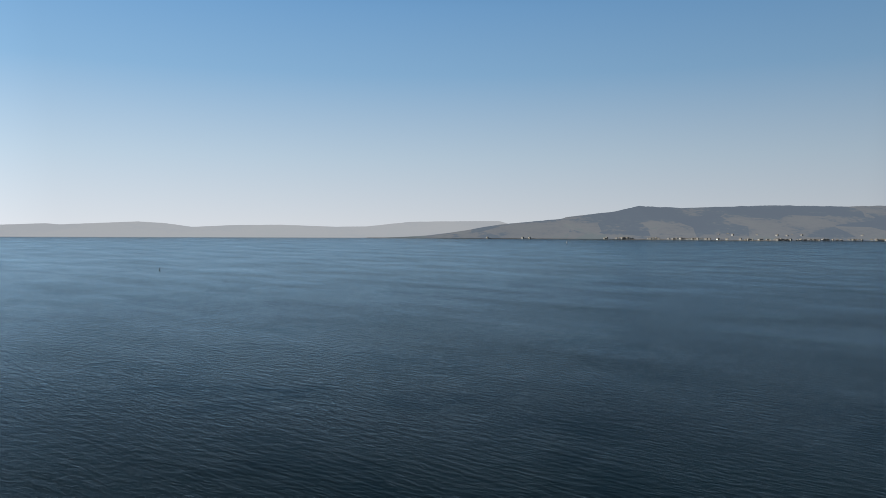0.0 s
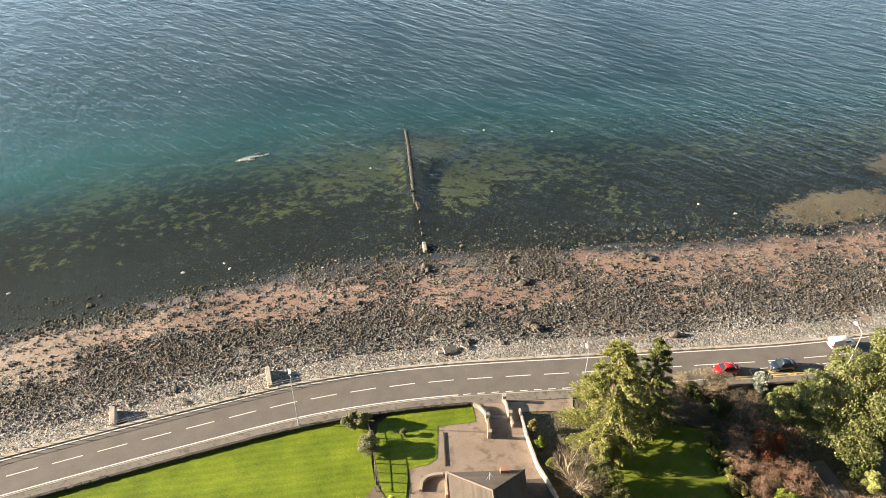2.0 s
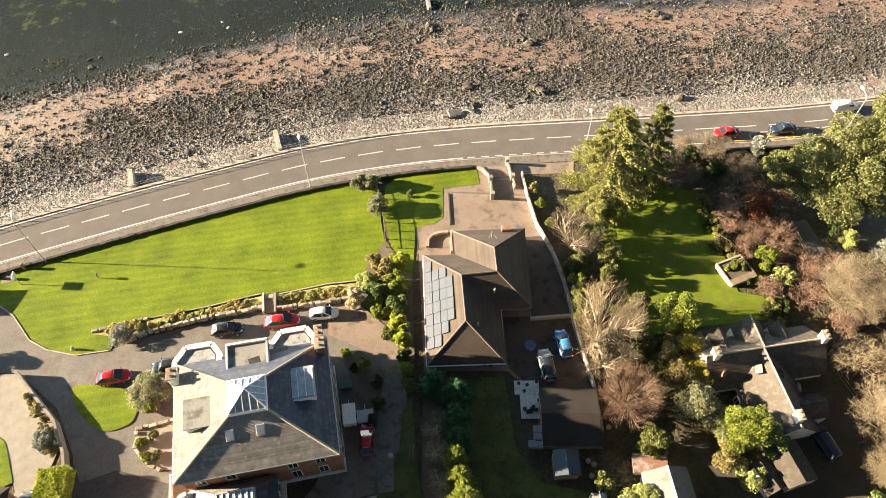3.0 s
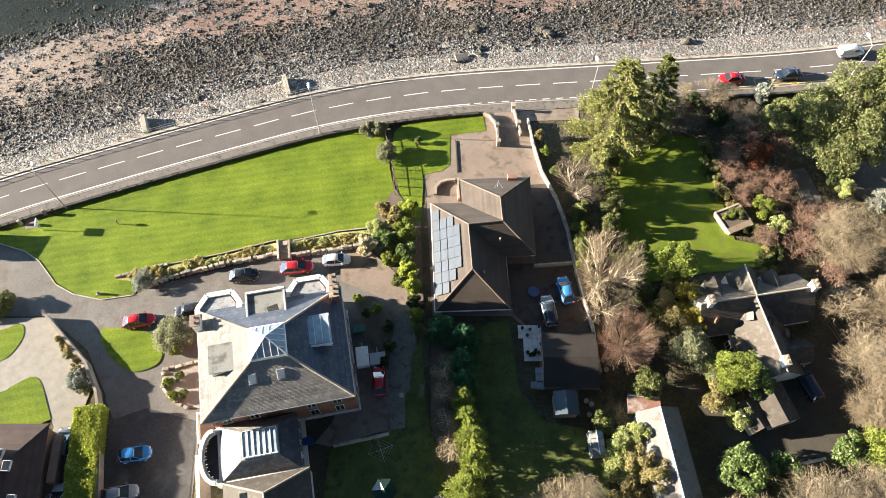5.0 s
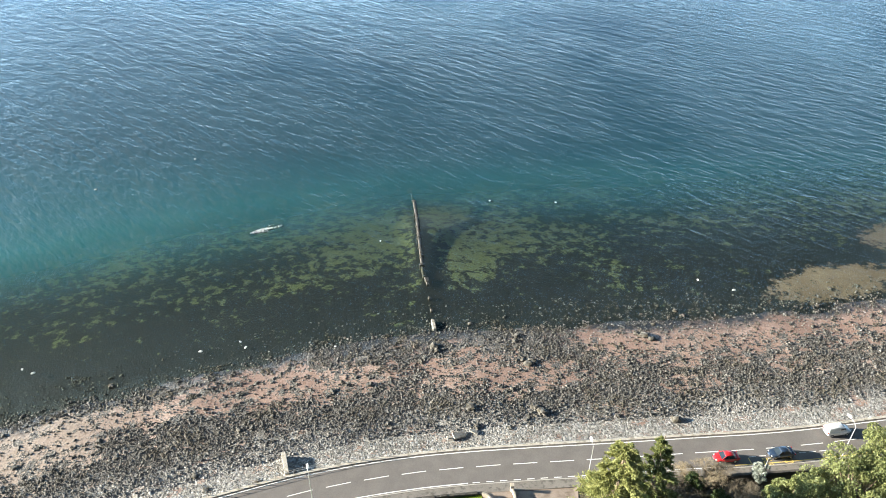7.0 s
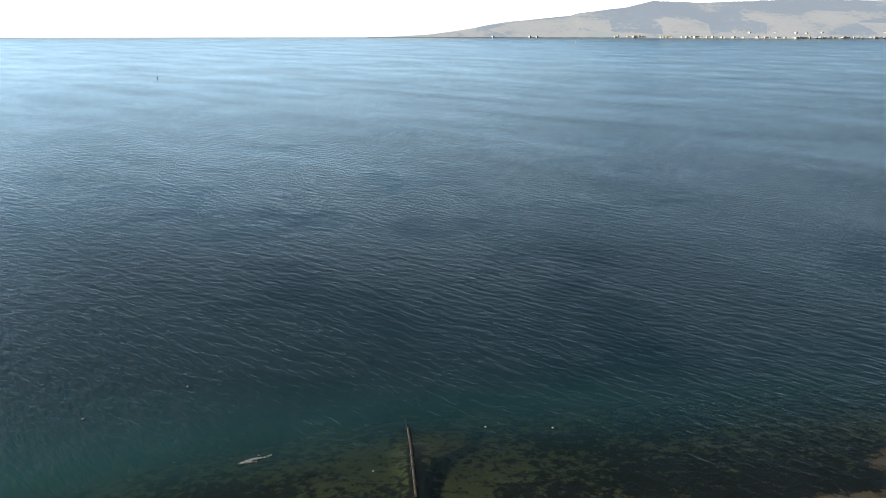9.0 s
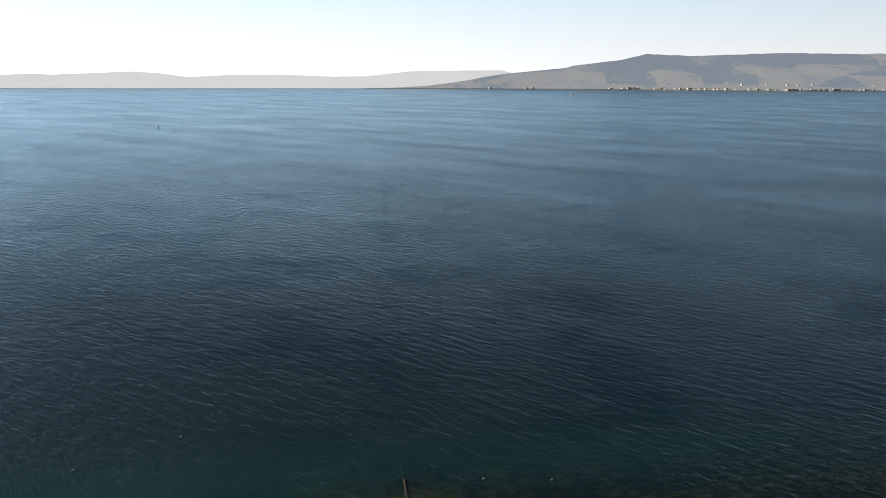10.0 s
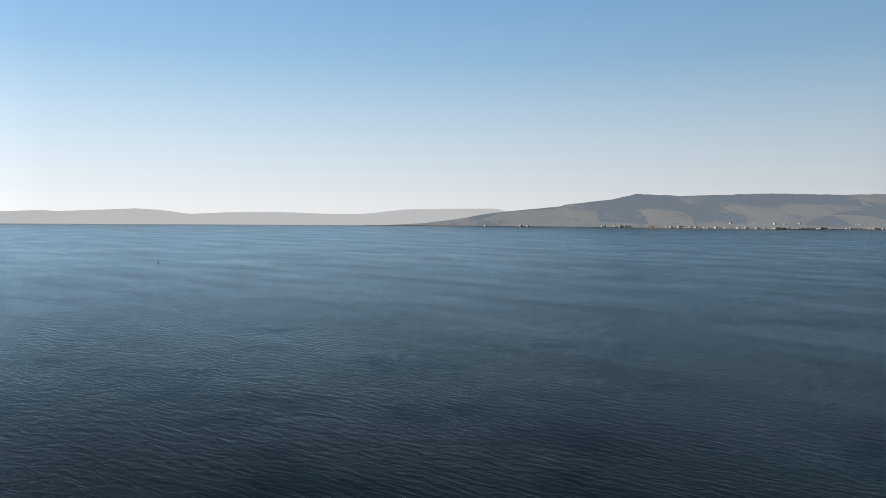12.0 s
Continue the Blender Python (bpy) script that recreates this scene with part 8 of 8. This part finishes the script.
def slab_pile():
    for k, (x, y, w, d, tx, tz) in enumerate(((3.2, 91.2, 2.6, 1.6, 9, 20), (5.6, 92.0, 1.5, 1.0, -8, -25), (1.6, 90.6, 1.2, 0.9, -8, 10))):
        t = tagged(mesh_object("stone_slab", box((0, 0, 0), (w * 0.85, d * 0.8, 0.28), 0, 0.06), concrete), "tilted pale stone slab below the road", "stone slab", "fallen slabs")
        t.matrix_basis = pose(x, y, gz(x, y) + 0.35, tx, 8, tz)


slab_pile()


wet_pipe = surface("weedy_wet_concrete", (0.03, 0.026, 0.02), (0.1, 0.083, 0.062), 2.5, 0.6, 0.6, stain=(0.035, 0.035, 0.02))


def outfall():
    """The broken outfall that runs out from the beach."""
    t = thing("outfall_pipe", "old dark outfall pipe encased in timber, broken near the shore", "pipe")
    pts = [(-0.9, 122.5), (-2.0, 128.5), (-2.7, 133.1), (-3.4, 138.0), (-3.9, 142.4), (-4.8, 153.0), (-5.7, 163.5), (-6.6, 171.0), (-7.4, 178.4)]
    # awash only along its middle; sunk further out and broken towards the shore
    for k, (a, b) in enumerate(zip(pts, pts[1:])):
        if k < 3:
            continue
        z = (-0.5, -0.12, -0.1, -0.16, -0.75)[k - 3]
        part("pipe_length", tube([(*a, z), (*b, z)], [0.34, 0.34], 10), wet_pipe, t)
        d = Vector(b) - Vector(a)
        m = (Vector(a) + Vector(b)) / 2
        part("timber_casing", box((m.x + 0.45, m.y, z - 0.35), (0.35, d.length, 0.55), math.atan2(d.y, d.x) - math.pi / 2, 0.03), dark_timber, t)
        steps_on = int(d.length / 1.5)
        for i in range(steps_on):
            p = Vector(a).lerp(Vector(b), (i + random.uniform(0.2, 0.8)) / steps_on)
            part("collar", box((p.x + random.uniform(-0.15, 0.15), p.y, z + 0.12), (random.uniform(0.6, 1.0), random.uniform(0.2, 0.6), random.uniform(0.3, 0.6)), random.uniform(-0.3, 0.3), 0.05), wet_pipe, t)
    for x, y in pts[4:7]:
        part("pile", tube([(x - 0.5, y, -2.0), (x - 0.5, y, 0.3)], [0.15, 0.14], 7), dark_timber, t)
    for x, y, w in ((-2.8, 137.0, 0.9), (-2.6, 135.6, 0.6), (-2.2, 130.5, 0.5), (-1.7, 126.4, 0.5)):
        c = tagged(mesh_object("pipe_fragment", box((0, 0, 0), (w, w * 1.7, 0.6), 0, 0.12), wet_pipe), "broken weedy fragment of the outfall", "pipe", "outfall fragments")
        c.matrix_basis = pose(x, y, max(gz(x, y), -0.25) + 0.1, 8, 5, 9)
    e = thing("concrete_stub", "pale broken concrete end of the old outfall", "concrete block")
    bm = box((0, 0, 0), (0.7, 3.0, 0.7), 0, 0.08)
    part("block", bm, concrete, e)
    e.matrix_basis = pose(-1.2, 121.4, 0.15, 0, 3, 8)


outfall()


def foam_patch():
    t = thing("awash_rock", "rock awash with a small white breaker", "rock")
    foam = surface("sea_foam", (0.55, 0.58, 0.58), (0.85, 0.86, 0.86), 4.0, 0.8, 0.5)
    rng = np.random.RandomState(5)
    n = 1500
    u, w = rng.uniform(-1, 1, n), rng.normal(0, 0.5, n)
    p = np.c_[-42.0 + 3.6 * u, 157.4 + 1.9 * u + 1.5 * w * (1.1 - np.abs(u)), 0.06 + 0.06 * rng.uniform(0, 1, n)]
    p = p[wave_sum(p[:, 0] * 0.6, p[:, 1] * 1.6, 3.2, 61) + 0.5 * wave_sum(p[:, 0], p[:, 1], 7.0, 62) > 0.05]
    me = quads_mesh("foam", p, rng.uniform(0.05, 0.22, len(p)), rng, -0.6)
    me.materials.append(foam)
    ob = tagged(new("foam", me), kind="stuff")
    ob.parent = t
    for dx, dy, s in ((-2.4, -0.9, 0.8), (0.4, 0.6, 0.7), (2.6, 1.7, 0.6)):
        o = new("rock_mass", BOULDERS[1])
        o.parent = t
        o.matrix_basis = Matrix.Translation((-42 + dx, 157.4 + dy, -0.25)) @ Matrix.Diagonal((1.5 * s, s, 0.8 * s, 1))


foam_patch()


# ---- out on the water ----
def yacht():
    t = thing("sailing_boat", "white sailing yacht far out on the water", "boat", pose(641, 3309, 0, 0, 0, 60))
    rows = [[(px, -w, 1.2), (px, -w * 0.5, -0.3), (px, w * 0.5, -0.3), (px, w, 1.2)] for px, w in ((-6, 1.3), (-2, 2.0), (3, 1.6), (7, 0.15))]
    part("hull", loft(rows), white_paint, t)
    part("mast", tube([(0.5, 0, 1), (0.5, 0, 17)], [0.12, 0.08], 6), galvanised, t)
    for pts in (((0.3, 0.0, 2.2), (0.3, 0.1, 16.5), (-5.6, 0.5, 2.4)), ((0.9, 0.0, 14.5), (6.8, 0.0, 1.6), (1.2, 0.7, 2.2))):
        bm = bmesh.new()
        bm.faces.new([bm.verts.new(p) for p in pts])
        bmesh.ops.solidify(bm, geom=bm.faces[:], thickness=0.05)
        part("sail", bm, white_paint, t)


def channel_mark(x, y, label):
    t = thing("channel_buoy", label, "buoy", pose(x, y, 0))
    part("float", tube([(0, 0, -0.6), (0, 0, 0.9)], [1.3, 1.2], 12), dark_frame, t)
    part("cage", tube([(0, 0, 0.9), (0, 0, 5.0)], [0.75, 0.25], 8), dark_frame, t)
    part("top_mark", tube([(0, 0, 5.0), (0, 0, 6.0)], [0.4, 0.1], 8), dark_frame, t)


yacht()
channel_mark(-488, 1351, "dark channel buoy on the open water")


# ---- houses on the far shore ----
def far_house():
    t = thing("far_house", "small white house on the far shore", "house", None, "houses on the far shore")
    part("wall", box((0, 0, 2.6), (11, 8, 6.4)), white_render, t)
    bm = bmesh.new()
    vs = [bm.verts.new(p) for p in ((-5.9, -4.4, 5.7), (5.9, -4.4, 5.7), (5.9, 4.4, 5.7), (-5.9, 4.4, 5.7), (-5.9, 0, 8.8), (5.9, 0, 8.8))]
    for f in ((0, 1, 5, 4), (2, 3, 4, 5), (0, 4, 3), (1, 2, 5), (3, 2, 1, 0)):
        bm.faces.new([vs[i] for i in f])
    part("roof", bm, kerb_mat, t)
    part("window", box((-2.6, -4.02, 3.0), (1.6, 0.1, 1.8)), window_glass, t)
    part("window", box((2.6, -4.02, 3.0), (1.6, 0.1, 1.8)), window_glass, t)
    return t


def far_village():
    rng = np.random.RandomState(3)
    first = far_house()
    sites = []
    for k in range(120):
        x = 1080 + 1550 * rng.uniform(0, 1) ** 0.85
        sites.append((x, float(near_shore(x)) + rng.uniform(-2, 14), rng.uniform(0, 3)))
    for k in range(30):
        x = rng.uniform(1650, 2600)
        sites.append((x, float(near_shore(x)) + rng.uniform(60, 100), 22 + rng.uniform(-3, 8)))
    for x in (382, 600, 640):
        sites.append((x, float(near_shore(x)) - 4, 1.0))
    for k, (x, y, z) in enumerate(sites):
        m = pose(x, y, z, 0, 0, rng.uniform(-75, -35)) @ Matrix.Diagonal((*([rng.uniform(0.9, 1.35)] * 3), 1))
        if k == 0:
            first.matrix_basis = m
        else:
            copy_thing(first, m)


far_village()
tagged(mesh_object("far_shore_edge", strip([(x, float(near_shore(x)) - 6) for x in range(-380, 4200, 60)], -0.5, 2.2, 7), pale_stone), "pale shore road and strand below the far village", "shore", kind="structure")


# ---- garden things ----
def raised_planter():
    t = thing("raised_planter", "pale timber raised planter full of green plants", "planter", pose(40.8, 58.6, gz(40.8, 58.6), 0, 0, 22))
    for c, s in (((0, -1.75, 0.4), (3.9, 0.3, 0.85)), ((0, 1.75, 0.4), (3.9, 0.3, 0.85)), ((-1.95, 0, 0.4), (0.3, 3.2, 0.85)), ((1.95, 0, 0.4), (0.3, 3.2, 0.85))):
        part("side_board", box(c, s, 0, 0.03), pale_stone, t)
    part("soil", box((0, 0, 0.4), (3.7, 3.3, 0.6)), soil_bed, t)
    part("seat_board", box((0, -1.55, 0.86), (3.9, 0.9, 0.08), 0, 0.02), timber, t)
    for k, (x, y) in enumerate(((41.0, 59.6), (39.9, 58.7), (41.8, 59.0), (40.6, 58.9))):
        o = leafy("green plant growing in the raised planter", x, y, 0.95, 0.7, lime_leaf if k % 2 else olive_leaf, 320 + k, 700, 0.09, 6, name="planter_plant", group="planter plants", z0=0.55)


raised_planter()


def lawn_sign(x, y, h, board, label):
    t = thing("sign", label, "sign", pose(x, y, gz(x, y), 0, 0, 10))
    part("post", tube([(0, 0, -0.2), (0, 0, h)], [0.06, 0.05], 7), timber if board < 0.6 else galvanised, t)
    bd = part("board", box((0, 0, h - 0.3), (0.12, board, 0.75 if board > 0.6 else 0.4), 0, 0.02), white_paint if board > 0.6 else timber, t)
    for k in range(3 if board > 0.6 else 0):
        part("word_bar", box((-0.065, 0, h - 0.1 - 0.2 * k), (0.01, board * 0.75, 0.07)), plastic_dark, bd)


lawn_sign(-56.8, 58.2, 2.4, 1.3, "white notice board on posts at the lawn's corner")
lawn_sign(-46.2, 59.0, 1.3, 0.45, "short brown wooden post standing on the lawn")


def small_mower(x, y):
    t = thing("garden_ornament", "small white ornament on the lawn edge", "ornament", pose(x, y, gz(x, y) + 0.08))
    part("base", box((0, 0, 0.1), (0.7, 0.4, 0.2), 0, 0.04), pale_stone, t)
    part("figure_block", tube([(0, 0, 0.2), (0, 0, 0.75)], [0.2, 0.12], 8), pale_stone, t)


small_mower(-46.3, 47.8)


def gate_slab():
    t = thing("paved_slab", "brown paved patch at the lawn gate", "paving", kind="structure")
    part("slab", box((-59.0, 59.5, gz(-59, 59.5) + 0.12), (1.5, 2.1, 0.1), radians(15), 0.02), brown_paving, t)
    for x, y in ((-60.2, 59.2), (-57.2, 60.9)):
        part("gate_post", box((x, y, gz(x, y) + 0.6), (0.4, 0.4, 1.3), radians(15), 0.04), pale_stone, t)


gate_slab()


def clothes_dryer(x, y):
    t = thing("rotary_dryer", "rotary clothes dryer on the shaded lawn", "clothes dryer", pose(x, y, gz(x, y) + 0.05, 0, 0, 20))
    part("pole", tube([(0, 0, -0.1), (0, 0, 1.9)], [0.03, 0.03], 6), galvanised, t)
    tips = [(1.5 * math.cos(a), 1.5 * math.sin(a), 2.1) for a in (0, 1.571, 3.142, 4.712)]
    for p in tips:
        part("arm", tube([(0, 0, 1.75), p], [0.022, 0.018], 5), galvanised, t)
    for f in (0.4, 0.7, 1.0):
        pts = [Vector((0, 0, 1.75)).lerp(Vector(p), f) for p in tips]
        part("line", tube(pts + pts[:1], [0.008] * 5, 4), white_paint, t)


clothes_dryer(-7.4, 26.4)


def parasol(x, y):
    t = thing("parasol", "dark green parasol with one pale panel", "parasol", pose(x, y, gz(x, y) + 0.05))
    part("pole", tube([(0, 0, 0), (0, 0, 2.5)], [0.03, 0.03], 6), timber, t)
    cloth = surface("dark_green_cloth", (0.015, 0.05, 0.04), (0.03, 0.09, 0.07), 2.0, 0.9, 0.2)
    for k in range(6):
        a, b = k * math.pi / 3, (k + 1) * math.pi / 3
        bm = bmesh.new()
        bm.faces.new([bm.verts.new(p) for p in ((0, 0, 2.55), (1.5 * math.cos(a), 1.5 * math.sin(a), 2.0), (1.5 * math.cos(b), 1.5 * math.sin(b), 2.0))])
        bmesh.ops.solidify(bm, geom=bm.faces[:], thickness=0.02)
        part("panel", bm, white_paint if k == 2 else cloth, t)


parasol(-6.8, 21.8)


def patio():
    t = thing("patio", "white paved patio with pots behind the bungalow", "patio", kind="structure")
    z = gz(11, 40) + 0.14
    for i in range(5):
        for j in range(8):
            if i < 1 and j < 5:
                continue
            part("slab", box((9.95 + 0.61 * i, 38.1 + 0.61 * j, z), (0.59, 0.59, 0.08), 0, 0.01), white_render, t)
    for k, (x, y) in enumerate(((10.2, 42.2), (11.2, 42.0), (12.4, 42.4), (10.8, 41.2), (12.5, 40.0))):
        p = thing("plant_pot", "dark plant pot on the patio", "plant pot", pose(x, y, z + 0.04), "plant pots")
        part("pot", tube([(0, 0, 0), (0, 0, 0.35)], [0.16, 0.22], 9), dark_frame, p)
        part("soil", tube([(0, 0, 0.3), (0, 0, 0.33)], [0.19, 0.19], 9), soil_bed, p)
    leafy("dark clipped pot plants on the patio", 11.8, 38.9, 0.7, 0.6, dark_leaf, 340, 600, 0.09, 6)
    leafy("dark clipped pot plants on the patio", 11.0, 38.7, 0.6, 0.5, dark_leaf, 341, 500, 0.09, 6)
    for k, (x, y) in enumerate(((12.0, 36.4), (12.0, 35.5), (11.3, 34.6), (12.1, 34.5))):
        t2 = thing("cold_frame", "glass-topped cold frame beside the garage", "cold frame", pose(x, y, gz(x, y) + 0.05), "cold frames")
        part("body", box((0, 0, 0.25), (0.95, 0.85, 0.5), 0, 0.02), timber, t2)
        part("glass_lid", box((0, 0, 0.53), (0.9, 0.8, 0.05), 0, 0.0), roof_glass, t2)
    tr = thing("trampoline", "round blue trampoline beside the bungalow", "trampoline", pose(12.0, 47.4, gz(12, 47.4) + 0.06))
    blue = surface("blue_mat", (0.05, 0.09, 0.2), (0.08, 0.14, 0.3), 2.0, 0.7, 0.1)
    part("mat", tube([(0, 0, 0.28), (0, 0, 0.3)], [0.75, 0.75], 18), blue, tr)
    for k in range(4):
        a = k * 1.571
        part("leg", tube([(0.7 * math.cos(a), 0.7 * math.sin(a), 0), (0.7 * math.cos(a), 0.7 * math.sin(a), 0.3)], [0.03, 0.03], 6), galvanised, tr)


patio()


def greenhouse():
    t = thing("greenhouse", "small white-framed greenhouse with frosted panes", "greenhouse", pose(18.2, 27.2, gz(18.2, 27.2), 0, 0, 4))
    part("base", box((0, 0, 0.15), (1.7, 3.0, 0.5), 0, 0.02), concrete, t)
    for k in range(3):
        part("roof_pane", box((-0.38, -0.95 + 0.95 * k, 1.75), (0.85, 0.88, 0.05), 0, 0, Matrix.Rotation(radians(-22), 4, "Y")), pale_sheet, t)
        part("roof_pane", box((0.38, -0.95 + 0.95 * k, 1.75), (0.85, 0.88, 0.05), 0, 0, Matrix.Rotation(radians(22), 4, "Y")), roof_glass, t)
        for s in (-1, 1):
            part("side_pane", box((s * 0.78, -0.95 + 0.95 * k, 1.0), (0.05, 0.88, 1.2)), roof_glass, t)
    for x, y in ((-0.8, -1.45), (0.8, -1.45), (-0.8, 1.45), (0.8, 1.45)):
        part("post", box((x, y, 0.95), (0.08, 0.08, 1.5)), white_paint, t)
    part("ridge_bar", box((0, 0, 1.93), (0.08, 3.0, 0.08)), white_paint, t)


greenhouse()


def yard_clutter():
    rng = np.random.RandomState(8)
    for k, (x, y) in enumerate(((17.6, 32.6), (18.2, 32.2), (17.8, 30.9), (20.5, 36.6), (-5.2, 33.4))):
        t = thing("plant_tub", "pale round tub in the yard", "plant tub", pose(x, y, gz(x, y) + 0.03), "tubs")
        part("tub", tube([(0, 0, 0), (0, 0, 0.4)], [0.25, 0.32], 10), pale_stone, t)
        part("soil", tube([(0, 0, 0.3), (0, 0, 0.36)], [0.28, 0.28], 10), soil_bed, t)
    for x, y, a in ((-2.7, 33.9, 85), (20.4, 38.2, 60), (56.8, 51.6, 55)):
        t = thing("garden_bench", "weathered timber garden bench", "bench", pose(x, y, gz(x, y) + 0.08, 0, 0, a))
        part("seat", box((0, 0, 0.44), (1.6, 0.5, 0.06), 0, 0.02), timber, t)
        part("backrest", box((0, 0.24, 0.72), (1.6, 0.06, 0.45), 0, 0.02), timber, t)
        for sx in (-0.7, 0.7):
            for sy in (-0.2, 0.2):
                part("leg", box((sx, sy, 0.21), (0.07, 0.07, 0.42)), timber, t)


yard_clutter()


def garden_fence(label, line, height):
    t = thing("garden_fence", label, "fence")
    pts = [Vector(p) for p in line]
    for a, b in zip(pts, pts[1:]):
        k = max(1, int((b - a).length / 1.5))
        ang = math.atan2(b.y - a.y, b.x - a.x)
        for i in range(k + 1):
            p = a.lerp(b, i / k)
            part("post", box((p.x, p.y, gz(p.x, p.y) + height / 2), (0.12, 0.12, height + 0.1), ang, 0.01), timber, t)
        m = (a + b) / 2
        g0, g1 = gz(a.x, a.y), gz(b.x, b.y)
        for f in (0.5, 0.95):
            part("rail", tube([(a.x, a.y, g0 + height * f), (b.x, b.y, g1 + height * f)], [0.035, 0.035], 4), timber, t)


garden_fence("rustic timber post and rail fence by the lawn", [(-9.0, 75.7), (-8.2, 72.5), (-7.4, 68.0), (-6.9, 63.4)], 1.3)
garden_fence("timber fence beside the east path", [(50.3, 68.0), (50.8, 65.0), (51.2, 61.5)], 1.2)
garden_fence("timber fence beside the cottage", [(49.4, 46.0), (49.6, 42.6), (50.6, 40.0)], 1.4)


def slatted_shed():
    t = thing("garden_shed", "small dark shed with a slatted grey roof under the trees", "shed", pose(54.6, 50.2, gz(54.6, 50.2), 0, 0, 8))
    part("wall", box((0, 0, 0.95), (2.6, 1.7, 2.0), 0, 0.02), dark_timber, t)
    for k in range(6):
        part("roof_board", box((-1.2 + 0.48 * k, 0, 2.05), (0.42, 2.1, 0.06), 0, 0.01, Matrix.Rotation(radians(7), 4, "X")), timber, t)
    part("door", box((-0.6, -0.87, 0.9), (0.8, 0.05, 1.75), 0, 0.01), timber, t)


slatted_shed()


def outbuilding():
    """A small outbuilding by the gate, just past the lawn; its shadow lies across the grass."""
    t = thing("outbuilding", "small flat-roofed stone outbuilding by the road gate", "outbuilding", pose(-67.1, 55.8, 2.95))
    part("wall", box((0, 0, 1.2), (3.8, 3.8, 2.8), 0, 0.03), dark_stone, t)
    part("flat_roof", box((0, 0, 2.66), (4.1, 4.1, 0.16), 0, 0.03), roof_felt, t)
    part("door", box((1.93, -0.6, 0.95), (0.08, 1.0, 2.0), 0, 0.01), timber, t)


outbuilding()
